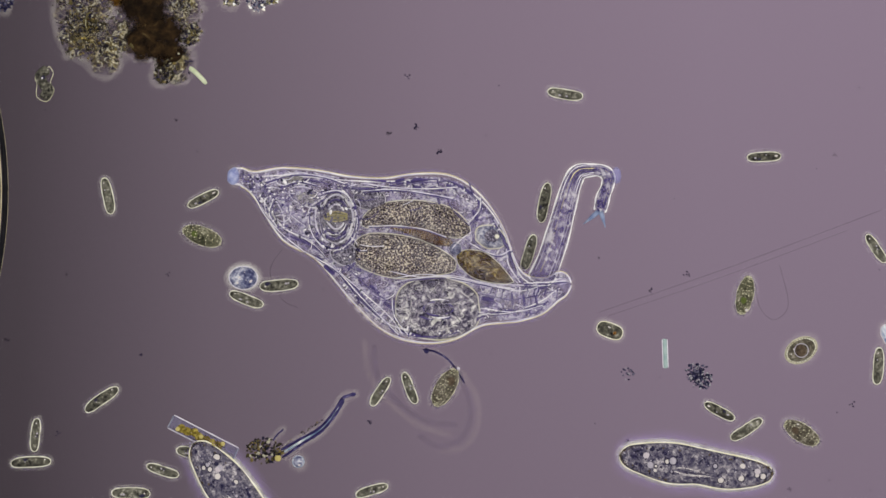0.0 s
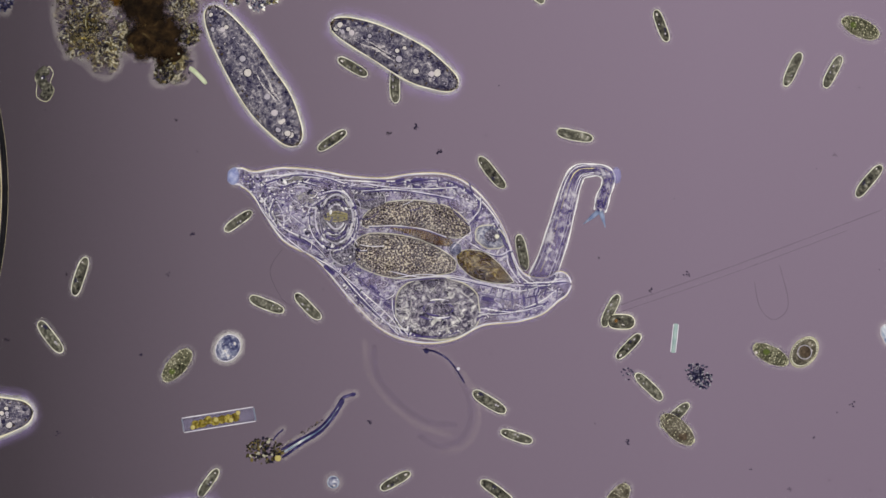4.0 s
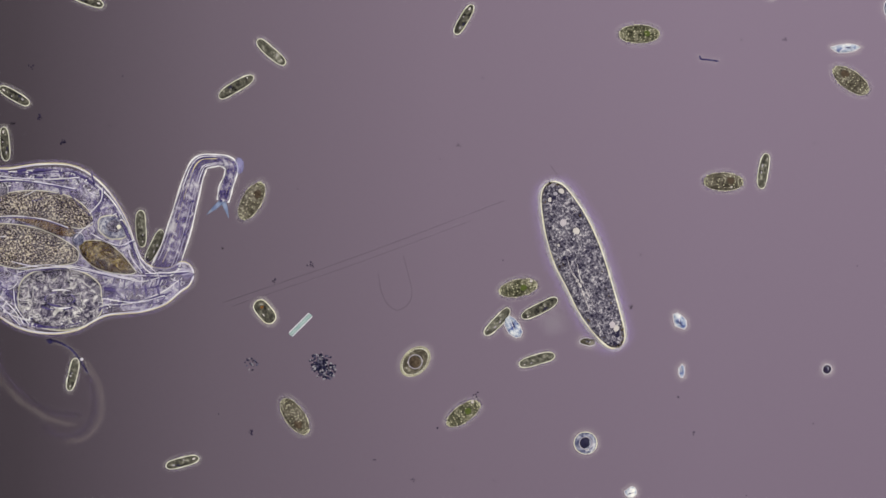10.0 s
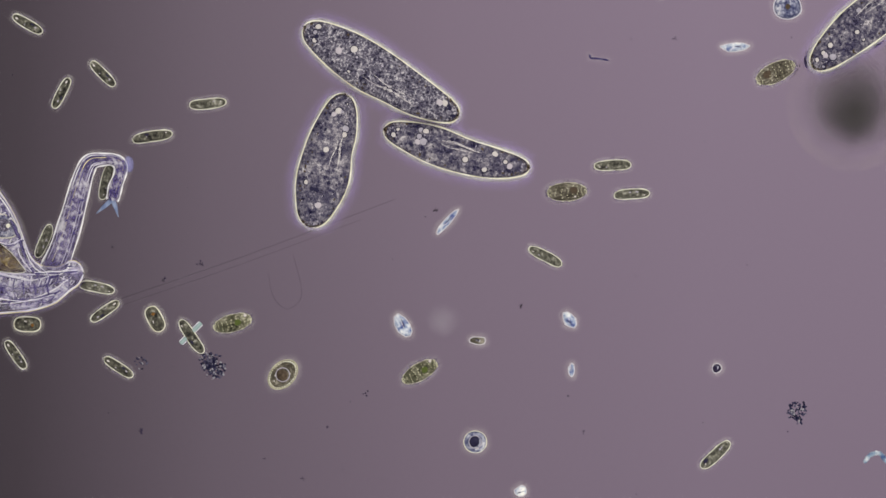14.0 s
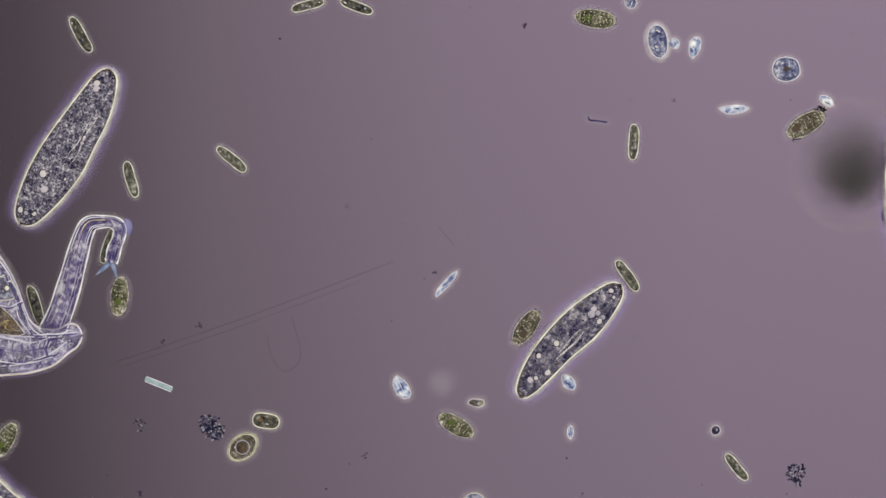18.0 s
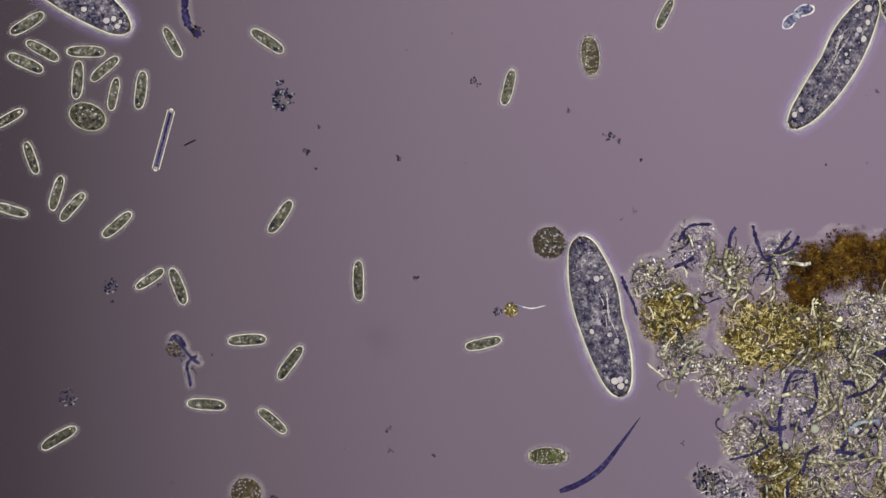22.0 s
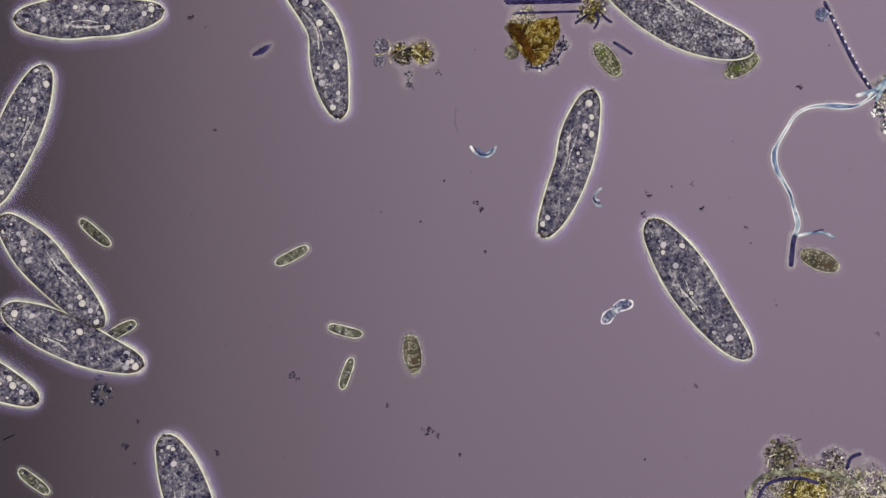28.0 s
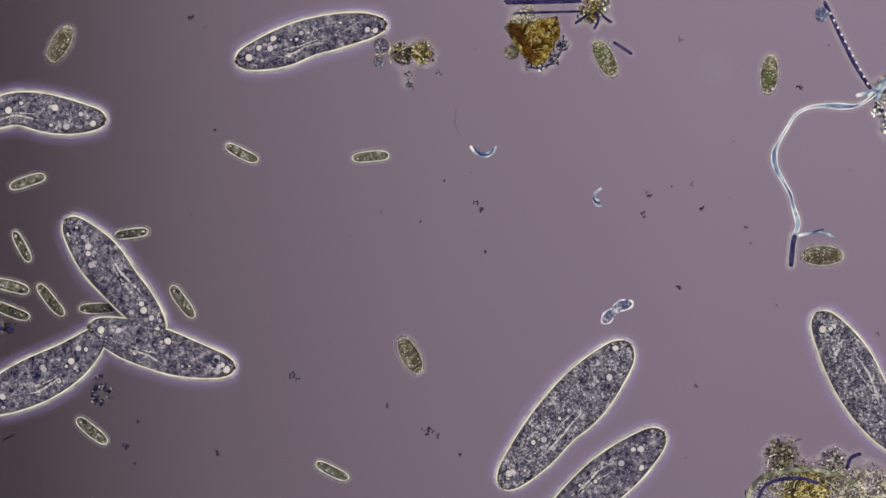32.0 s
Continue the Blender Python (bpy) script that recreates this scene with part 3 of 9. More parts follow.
def oval_cell(length, width, seed):
    rng = random.Random(seed)
    ob = thing("ciliate", "short oval ciliate with pale edge and reddish spot", "ciliate", group="small oval ciliates")
    line, half, high = pod(length, width, CIGAR_FORM, 0, 24, 0.34)
    part("body", Shape().loft(line, half, high, 14), OLIVE_DARK, ob)
    part("pellicle", Shape().tube(even(silhouette(line, half), 48), 1.4, 6, True), CREAM, ob, "cream cell edge")
    # painted glow round the oval outline
    part("cell_halo", skirt(silhouette(line, half), 9.0, 7.0, 1.5, 48), THIN_HALO, ob, "soft pale halo round the cell")
    zt = line[0][2] + width * 0.30
    bead("eye_spot", ob, RED_BROWN, -length * 0.2, 1, zt, 3.6, 0.3, "red-brown round spot")
    for i in range(4):
        bead("vacuole", ob, VACUOLE, rng.uniform(-0.1, 0.35) * length, rng.uniform(-0.25, 0.25) * width, zt, rng.uniform(1.0, 2.2), 0.3)
    return ob


def barrel_cell(length, width, seed, brown=False):
    rng = random.Random(seed)
    ob = thing("barrel_ciliate", ("brownish" if brown else "green") + " barrel-shaped ciliate armoured with pale beaded plates", "ciliate", group="barrel ciliates")
    line, half, high = pod(length, width, BARREL_FORM, 0, 28, 0.36)
    zc = line[0][2]
    part("body", Shape().loft(line, half, high, 16), BARREL_BROWN if brown else BARREL_GREEN, ob)
    plates = Shape()
    for p in even(silhouette(line, half, -0.6), 44):
        plates.crumb(p[0], p[1], p[2] + 1, rng.uniform(0.8, 2.2), rng, 0.8, 1.3)
    tagged(part("armour", plates, CREAM_GREEN, ob, "cream beaded edge plates"), kind="stuff")
    for row in (-0.66, -0.33, 0.0, 0.33, 0.66):
        s = Shape()
        for i in range(3, len(line) - 3, 2):
            y = row * half[i]
            s.crumb(line[i][0] + rng.uniform(-1.4, 1.4), y + rng.uniform(-1, 1), zc + high[i] * math.sqrt(1 - row * row), rng.uniform(0.6, 1.25), rng, 0.5, 1.3)
        tagged(part("armour", s, CREAM_GREEN, ob), kind="stuff")
    bead("nucleus", ob, NUCLEUS if brown else GREEN, rng.uniform(-0.15, 0.2) * length, rng.uniform(-0.1, 0.1) * width, zc + width * 0.31, rng.uniform(5, 7), 0.3, "", 1.3)
    for i in range(3):
        bead("vacuole", ob, VACUOLE, rng.uniform(-0.4, 0.4) * length, rng.uniform(-0.3, 0.3) * width, zc + width * 0.25, rng.uniform(1.5, 3), 0.3)
    for k in (-1, 0, 1):
        part("spine", Shape().tube([(-length / 2 + 1, k * 4, zc), (-length / 2 - 5, k * 5.5, zc)], [1.0, 0.3], 5), DIRT, ob, "dark short tail spine")
    part("ciliary_fringe", fringe(even(silhouette(line, half, 1), 60), 130, 6, rng, 0.8, 0.25), VIOLET_SOFT, ob)
    # painted glow round the barrel's outline
    part("cell_halo", skirt(silhouette(line, half), 10.0, 5.0, 1.5, 52), THIN_HALO, ob, "soft pale halo round the cell")
    return ob


_rng = random.Random(5)
_slender_kinds = [slender_cell(_l, _w, 100 + i, i % 3 == 1) for i, (_l, _w) in enumerate(((64, 17), (59, 15.5), (67, 18.5), (62, 16.5), (70, 17.5), (58, 15)))]
slender = list(_slender_kinds)
while len(slender) < 114:
    slender.append(copy_thing(_slender_kinds[_rng.randrange(6)], place(0, 3000)))
oval = [oval_cell(46, 25, 7)]
while len(oval) < 3:
    oval.append(copy_thing(oval[0], place(0, 3000)))
_barrel_kinds = [barrel_cell(_l, _w, 40 + i, b) for i, (_l, _w, b) in enumerate(((70, 32, False), (73, 34, True), (67, 30, False), (69, 32, True)))]
barrel = list(_barrel_kinds)
while len(barrel) < 28:
    barrel.append(copy_thing(_barrel_kinds[len(barrel) % 4], place(0, 3000)))

# length, width, bend, fine grain, vacuoles of each slipper ciliate
SLIPPERS = ((275, 78, 0.02, 0, 13), (265, 84, 0.02, 0, 10), (292, 86, 0.0, 0, 13), (252, 72, 0.02, 0, 13), (318, 92, 0.02, 1, 8), (244, 100, 0.0, 0, 9), (268, 72, 0.03, 0, 13), (300, 92, 0.0, 0, 10),
            (256, 74, 0.02, 0, 12), (252, 80, 0.0, 0, 12), (295, 92, 0.0, 0, 11), (278, 76, -0.03, 0, 13), (262, 76, 0.02, 0, 13), (268, 80, 0.02, 0, 12), (262, 78, 0.0, 0, 11), (300, 80, 0.0, 0, 12), (256, 72, 0.10, 0, 12), (305, 90, 0.02, 0, 12),
            (330, 96, 0.05, 1, 7), (345, 105, 0.0, 1, 9), (262, 84, 0.0, 0, 10), (268, 84, 0.0, 0, 12), (272, 82, 0.02, 0, 11), (275, 84, 0.0, 0, 12), (268, 88, 0.05, 0, 12), (265, 84, 0.0, 0, 10), (260, 80, 0, 0, 10))
slipper = [slipper_cell(_l, _w, _bd, 300 + i, bool(_f), _v) for i, (_l, _w, _bd, _f, _v) in enumerate(SLIPPERS)]


def round_cell(name, label, rx, ry, body, rim, seed, core=None, beads=6, group=""):
    rng = random.Random(seed)
    ob = thing(name, label, "cell", group=group)
    zc = min(rx, ry) * 0.6
    part("body", Shape().ball(0, 0, zc, rx, ry, zc, 12, 20, 0.06), body, ob)
    ring = [(rx * math.cos(a), ry * math.sin(a), zc) for a in np.linspace(0, 6.2832, 44, endpoint=False)]
    # glow round the cell's rim, painted as a pale film
    part("slime_coat", skirt(np.array(ring), 11.0, 6.0, 1.5, 44), PALE_HALO if rim is PALE else FAINT_HALO, ob, "thin pale halo round the edge")
    if rim:
        part("membrane", Shape().tube(ring, [1.0 + 0.5 * noise.noise((i * 0.4, seed, 0)) for i in range(44)], 6, True), rim, ob, "pale cell membrane")
    else:
        crust = Shape()
        for a in range(50):
            q, d = rng.uniform(0, 6.28), math.sqrt(rng.random())
            crust.crumb(rx * d * math.cos(q), ry * d * math.sin(q), zc * (1 + math.sqrt(max(0, 1 - d * d))), rng.uniform(0.8, 2.3), rng, 0.6, rng.uniform(1, 2))
        tagged(part("crust", crust, VACUOLE_GREY, ob), kind="stuff")
        crust = Shape()
        for a in range(170):
            q, d = rng.uniform(0, 6.28), math.sqrt(rng.random())
            crust.crumb(rx * d * math.cos(q), ry * d * math.sin(q), zc * (1 + math.sqrt(max(0, 1 - d * d))), rng.uniform(0.9, 2.6), rng, 0.6, rng.uniform(1, 2))
        tagged(part("crust", crust, NUCLEUS, ob), kind="stuff")
    if core:
        bead("nucleus", ob, core, rng.uniform(-3, 3), rng.uniform(-2, 2), zc * 1.85, min(rx, ry) * 0.52, 0.3, "dark round nucleus")
        k = min(rx, ry) * 0.58
        part("nuclear_membrane", Shape().tube([(k * math.cos(a), k * math.sin(a), zc * 1.9) for a in np.linspace(0, 6.2832, 28, endpoint=False)], 0.9, 6, True), VACUOLE_GREY, ob, "pale nuclear membrane")
    for i in range(beads):
        a, d = rng.uniform(0, 6.28), rng.uniform(0.2, 0.65)
        bead("vacuole", ob, VACUOLE, rx * d * math.cos(a), ry * d * math.sin(a), zc * (1 + math.sqrt(1 - d * d)) * 0.96, rng.uniform(1.6, 3.4), 0.3)
    return ob


PLASM_BLUE = tissue("blue_grey_plasm", [(0.38, (0.03, 0.034, 0.10)), (0.47, (0.12, 0.13, 0.22)), (0.55, (0.32, 0.33, 0.42)), (0.64, (0.70, 0.70, 0.72))], 150, 0.5, alpha=0.85, bump=0.5)
nucleus_cell = round_cell("armoured_cell", "oval grey-brown cell with one large dark nucleus", 30, 21, BARREL_BROWN, CREAM_GREEN, 3, NUCLEUS, 8)
_edge = Shape()
for _p in [(27 * math.cos(a), 18.5 * math.sin(a), 18) for a in np.linspace(0, 6.2832, 34, endpoint=False)]:
    _edge.crumb(*_p, 1.9, _rng, 0.7)
part("armour", _edge, CREAM, nucleus_cell, "ring of cream plates")
bell_cell = round_cell("bell_cell", "round bluish cell full of pale vacuoles", 25, 20, PLASM_BLUE, PALE, 4, None, 11)
bell_cell_two = round_cell("bell_cell", "oval bluish bell cell with white vacuoles", 26, 19, PLASM_BLUE, PALE, 5, None, 10)
oil_drop = round_cell("droplet", "tiny pale turquoise round droplet", 10, 10, PLASM_BLUE, FIBRE_PALE, 6, None, 1)

boat_diatom = thing("diatom", "long glassy box diatom with golden chloroplasts and oil drops", "diatom")
HULL = tissue("diatom_glass", [(0.3, (0.11, 0.10, 0.17)), (0.7, (0.24, 0.22, 0.32))], 90, 0.2, alpha=0.5, bump=0.2)
DIATOM_GOLD = tissue("golden_chloroplast", [(0.38, (0.040, 0.028, 0.005)), (0.5, (0.16, 0.12, 0.018)), (0.62, (0.40, 0.33, 0.08))], 160, 0.5, bump=0.4)
part("shell", Shape().loft([(x, 0, 12) for x in (-65, -63, -30, 0, 30, 63, 65)], [9, 12.5, 12, 12, 12, 12.5, 9], [8, 11, 11, 11, 11, 11, 8], 12), HULL, boat_diatom, "clear violet glass shell")
for _s in (-1, 1):
    part("shell_edge", Shape().rod(-64, _s * 12.5, 64, _s * 12.5, 1.2, 12), PALE, boat_diatom, "bright shell edge")
    part("end_cap", Shape().rod(_s * 64, -11, _s * 64, 11, 1.4, 12), FIBRE_PALE, boat_diatom)
for i in range(7):
    bead("chloroplast", boat_diatom, DIATOM_GOLD, -42 + i * 12, _rng.uniform(-2, 2), 21, 7.5, 0.35, "", 1.2)
for _x, _y in ((-47, -6), (-4, 1), (22, -4), (36, 7)):
    bead("oil_drop", boat_diatom, GOLD_OIL, _x, _y, 24, 4.2, 0.5, "yellow oil drop")

glass_rod = thing("rod_diatom", "short straight pale blue glassy rod", "diatom")
part("shell", Shape().rod(-26, 0, 26, 0, 4.2, m=8), tissue("rod_glass", [(0.3, (0.22, 0.33, 0.33)), (0.7, (0.42, 0.52, 0.50))], 60, 0.3, alpha=0.85, bump=0), glass_rod)
for _s in (-1, 1):
    part("shell_edge", Shape().rod(-25, _s * 4.4, 25, _s * 4.4, 0.9, 5), PALE, glass_rod)

# ---- the rotifer ----
RX, RY = 700, 450
rotifer = thing("rotifer", "large transparent rotifer with brown organs and jointed foot", "rotifer", place(RX, RY))
LORICA = tissue("clear_lorica", [(0.34, (0.14, 0.11, 0.26)), (0.5, (0.38, 0.34, 0.46)), (0.66, (0.70, 0.68, 0.72))], 42, 0.3, alpha=0.10, bump=0.2, veil=0.08)
TISSUE = film("violet_body_tissue", [(0.36, (0.030, 0.024, 0.14)), (0.44, (0.16, 0.135, 0.30)), (0.51, (0.43, 0.375, 0.58)), (0.58, (0.67, 0.645, 0.77)), (0.66, (0.92, 0.92, 0.90))], (0.94, 0.92, 0.90), (0.022, 0.018, 0.095), 0.46, 0.28, 0.85, 0.85, 120, 0.25, False, 32.0, 0.022, 44.0, 0.5)
SHELL_FRINGE = tissue("violet_shell_fringe", [(0.3, (0.09, 0.06, 0.24)), (0.7, (0.20, 0.14, 0.34))], 25, 0.6, alpha=0.13, bump=0)
SHELL_LINE = tissue("lorica_edge", [(0.30, (0.42, 0.38, 0.56)), (0.5, (0.70, 0.68, 0.74)), (0.7, (0.86, 0.84, 0.76))], 30, 0.35, bump=0)
BRIGHT = tissue("bright_granule", [(0.3, (0.74, 0.72, 0.76)), (0.7, (0.94, 0.93, 0.88))], 60, 0.4, bump=0)
WARM_LINE = tissue("warm_lorica_edge", [(0.3, (0.50, 0.42, 0.22)), (0.7, (0.80, 0.74, 0.50))], 30, 0.35, bump=0)
VIOLET_LINE = tissue("violet_muscle", [(0.3, (0.028, 0.021, 0.10)), (0.7, (0.11, 0.085, 0.22))], 60, 0.5, bump=0.2)
GLAND = tissue("speckled_gland", [(0.41, (0.006, 0.004, 0.008)), (0.485, (0.050, 0.038, 0.045)), (0.53, (0.165, 0.130, 0.105)), (0.60, (0.70, 0.63, 0.48))], 340, 0.6, bump=0.6, blotch=0.12)
LOBE = tissue("grey_lobe", [(0.37, (0.020, 0.017, 0.035)), (0.47, (0.085, 0.075, 0.105)), (0.56, (0.24, 0.22, 0.27)), (0.64, (0.5, 0.48, 0.52))], 240, 0.6, bump=0.5, blotch=0.2)
GUT = film("golden_gut", [(0.36, (0.008, 0.004, 0.001)), (0.47, (0.028, 0.014, 0.002)), (0.56, (0.085, 0.050, 0.008)), (0.65, (0.34, 0.26, 0.08))], (0.62, 0.52, 0.24), (0.005, 0.003, 0.001), 1.0, 0.05, 0.85, 0.7, 170, 0.25, False, 75.0, 0.018)
EMBRYO = film("embryo", [(0.36, (0.018, 0.016, 0.045)), (0.45, (0.075, 0.065, 0.10)), (0.53, (0.22, 0.20, 0.24)), (0.63, (0.66, 0.64, 0.62))], (0.88, 0.86, 0.78), (0.010, 0.008, 0.030), 0.9, 0.1, 0.5, 0.8, 120, 0.25, False, 22.0, 0.024)

_b = smooth(local([(411, 313, 13), (428, 314, 15), (452, 328, 22), (500, 361, 62), (560, 380.5, 77.5), (620, 421, 107), (680, 451, 134), (740, 457, 148), (800, 457, 144), (850, 461, 115), (890, 487, 83), (920, 523, 44), (960, 524, 30), (986, 508, 25), (1000, 504, 19), (1007, 503, 10), (1010, 503, 2)], RX, RY), 70)
_outline = np.array([(x, y + w, 0.0) for x, y, w in _b] + [(x, y - w, 0.0) for x, y, w in _b[::-1]])
# pale glow round the rotifer's outline, painted as a film
part("slime_coat", skirt(_outline, 11.0, 7.0, 1.0, 160), FAINT_HALO, rotifer, "soft pale halo round the body")
part("lorica", Shape().loft([(x, y, 34) for x, y, w in _b], _b[:, 2], np.minimum(34, _b[:, 2] * 0.6 + 3), 20, upright=True), LORICA, rotifer, "clear violet body shell")
part("body_tissue", Shape().loft([(x, y, 16) for x, y, w in _b], _b[:, 2] * 0.965, np.minimum(14, _b[:, 2] * 0.4 + 1), 20, upright=True), TISSUE, rotifer, "mottled violet body tissue")
for _side, _m in ((1, SHELL_LINE), (-1, SHELL_LINE)):
    _e = [(x, y + _side * w, 34) for x, y, w in _b]
    part("shell_edge", Shape().tube(_e, [1.25 + 0.45 * math.sin(i * 0.7) for i in range(len(_e))], 7), _m, rotifer, "bright shell edge")
    # warm and violet fringes of the shell's halo, painted as thin bands
    _e = [(x, y + _side * (w + 2.0), 33) for x, y, w in _b[4:]]
    part("shell_halo", Shape().tube(_e, 0.8, 6), WARM_LINE, rotifer, "thin warm outer edge")
    _e = [(x, y + _side * (w + 5.0), 30) for x, y, w in _b[3:]]
    part("cuticle", Shape().loft(_e, [3.6] * len(_e), [1.2] * len(_e), 8), SHELL_FRINGE, rotifer, "soft violet fringe of the halo")
    _e = [(x, y + _side * max(2, w - (9 if _side > 0 else 19) - 4 * math.sin(i * 0.33)), 44) for i, (x, y, w) in enumerate(_b[10:58])]
    part("inner_wall", Shape().tube(_e, [1.0 + 0.4 * math.sin(i * 0.5) for i in range(len(_e))], 6), BRIGHT, rotifer)
    _e = [(x, y + _side * max(2, w - 15 - 5 * math.sin(i * 0.25)), 45) for i, (x, y, w) in enumerate(_b[14:54])]
    part("muscle_band", Shape().tube(_e, [1.7 + 1.4 * math.sin(i * 0.9) for i in range(len(_e))], 6), VIOLET_LINE, rotifer, "violet muscle band")


def organ(name, ctrl, material, label, high=24, rim=SHELL_LINE, base=30, edge=1.3, n=26):
    """A rounded organ along a plan line of x, y and half width, with its membrane."""
    c = smooth(local(ctrl, RX, RY), n)
    c[:, 2] = np.maximum(c[:, 2], 0.6)
    line = np.stack([c[:, 0], c[:, 1], np.full(n, base)], 1)
    ob = part(name, Shape().loft(line, c[:, 2], np.minimum(high, c[:, 2] * 0.9), 18), material, rotifer, label)
    if rim:
        loop = even(silhouette(line, c[:, 2]), 70)
        part("membrane", Shape().tube(loop, edge, 6, True), rim, ob)
    return ob


SPOT_AMBER = tissue("amber_spot", [(0.40, (0.016, 0.007, 0.003)), (0.48, (0.055, 0.024, 0.006)), (0.55, (0.14, 0.075, 0.020)), (0.62, (0.46, 0.36, 0.18))], 260, 0.5, bump=0.5, blotch=0.3)
organ("gland", [(640, 398, 1), (648, 394, 10), (676, 381, 19), (730, 378, 23), (782, 390, 26), (812, 404, 19), (826, 412, 9), (829, 416, 1)], GLAND, "speckled brown crescent gland", rim=CREAM, edge=1.5)
organ("stomach", [(629, 441, 2), (633, 441, 20), (652, 445, 32), (694, 453, 38), (740, 459, 34), (778, 465, 22), (802, 471, 11), (806, 472, 2)], GLAND, "speckled brown stomach", rim=CREAM, edge=1.5)
organ("stomach_spot", [(690, 404, 1), (712, 405, 6), (745, 410, 13), (775, 421, 14), (796, 431, 6), (802, 434, 1)], SPOT_AMBER, "amber-brown banded spot", 30, None)
organ("gut_plug", [(795, 441, 1), (798, 441, 8), (806, 441, 12), (814, 441, 8), (817, 441, 1)], PLASM_BLUE, "blue-grey plug between the organs", 26, SHELL_LINE, edge=0.8)
organ("intestine", [(808, 452, 1), (818, 456, 14), (845, 468, 24), (872, 482, 19), (895, 494, 9), (908, 499, 1)], GUT, "golden brown spindle gut", rim=CREAM, edge=1.1)
organ("lobe", [(627, 350, 1), (632, 350, 14), (652, 351, 20), (672, 356, 14), (681, 362, 1)], LOBE, "grey granular lobe", 20)
organ("lobe", [(586, 444, 1), (592, 446, 12), (612, 450, 20), (628, 456, 12), (634, 460, 1)], LOBE, "grey granular lobe", 20)
organ("vesicle", [(842, 412, 1), (847, 413, 12), (868, 420, 20), (888, 429, 11), (894, 433, 1)], PLASM_BLUE, "pale blue vesicle", 18, CREAM, edge=2.0)
bead("vesicle_core", rotifer, LOBE, 870 - RX, RY - 418, 50, 11, 0.3, "dark granular vesicle core", 1.2)
bead("vesicle_drop", rotifer, CREAM, 879 - RX, RY - 419, 53, 4, 0.4, "bright round drop")
organ("embryo", [(701, 545, 2), (706, 545, 28), (730, 545, 47), (775, 546, 55), (815, 548, 47), (842, 550, 28), (848, 550, 2)], EMBRYO, "round egg with coiled embryo", 30, CREAM, edge=2.2)
for _k in range(10):
    _r = 0.93 - _k * 0.062
    _a0, _a1 = _rng.uniform(0, 6.28), _rng.uniform(1.6, 4.0)
    _pts = [(74 + (70 * _r) * math.cos(a) + 6 * math.sin(_k), -96 + (50 * _r) * math.sin(a) * (1 - 0.05 * _k), 32 + 30 * math.sqrt(max(0.05, 1 - _r * _r))) for a in np.linspace(_a0, _a0 + _a1, 22)]
    part("embryo_fold", Shape().tube(_pts, [(0.9 if _k % 2 else 1.3) * (1 + 0.6 * math.sin(q * 0.7 + _k)) for q in range(22)], 6), (VIOLET_LINE, SHELL_LINE, VIOLET_LINE)[_k % 3], rotifer, "coiled fold of the embryo")
for _mat, _seed in ((BRIGHT, 31), (DARK_BEAD, 32)):
    _g, _r2 = Shape(), random.Random(_seed)
    for i in range(90):
        _a, _d = _r2.uniform(0, 6.28), math.sqrt(_r2.random()) * 0.93
        _g.crumb(74 + 70 * _d * math.cos(_a), -96 + 52 * _d * math.sin(_a), 30 + 29 * math.sqrt(1 - _d * _d), _r2.uniform(0.6, 1.6), _r2, 0.4, _r2.uniform(1, 3.5))
    tagged(part("embryo_granulation", _g, _mat, rotifer), kind="stuff")
# jaws
organ("mastax", [(566, 384, 2), (570, 384, 26), (580, 384, 40), (596, 384, 46), (612, 384, 40), (622, 384, 24), (626, 384, 2)], LOBE, "round chewing organ", 22, edge=1.5)
for _k, (_rx, _ry) in enumerate(((26, 39), (21, 30), (15, 22))):
    for _s in (-1, 1):
        _pts = [(-104 + _rx * math.cos(a), 66 + _ry * math.sin(a) * _s, 52) for a in np.linspace(0.5, 2.6, 14)]
        part("jaw_muscle", Shape().tube(_pts, 1.7, 6), SHELL_LINE if _k % 2 == 0 else VIOLET_LINE, rotifer)
for _k in range(-3, 4):
    part("jaw", Shape().tube(smooth([(-126, 66 + _k * 1.2, 54), (-104, 66 + _k * 3.0, 55), (-84, 66 + _k * 1.4, 54)], 9), 1.0, 5), GOLD_OIL if _k % 2 else tissue("jaw_horn_%d" % (_k + 3), [(0.3, (0.09, 0.09, 0.02)), (0.7, (0.3, 0.28, 0.10))], 60, bump=0), rotifer, "yellow chitin jaw tooth")
# head granules and membranes
for _n, _mat, _count, _seed in (("head_granulation", DARK_BEAD, 170, 1), ("head_granulation", BRIGHT, 110, 2), ("head_granulation", VIOLET_LINE, 190, 3)):
    _g, _r2 = Shape(), random.Random(_seed)
    for i in range(_count):
        _x = _r2.uniform(430, 640)
        _i = int(np.argmin(abs(_b[:, 0] - (_x - RX))))
        _g.crumb(_x - RX, _b[_i, 1] + _r2.uniform(-0.72, 0.72) * _b[_i, 2], 34 + min(30, _b[_i, 2] * 0.5), _r2.uniform(0.7, 2.0) * (1.8 if i % 9 == 0 else 1), _r2, 0.4, _r2.uniform(1, 1.8))
    tagged(part(_n, _g, _mat, rotifer), kind="stuff")
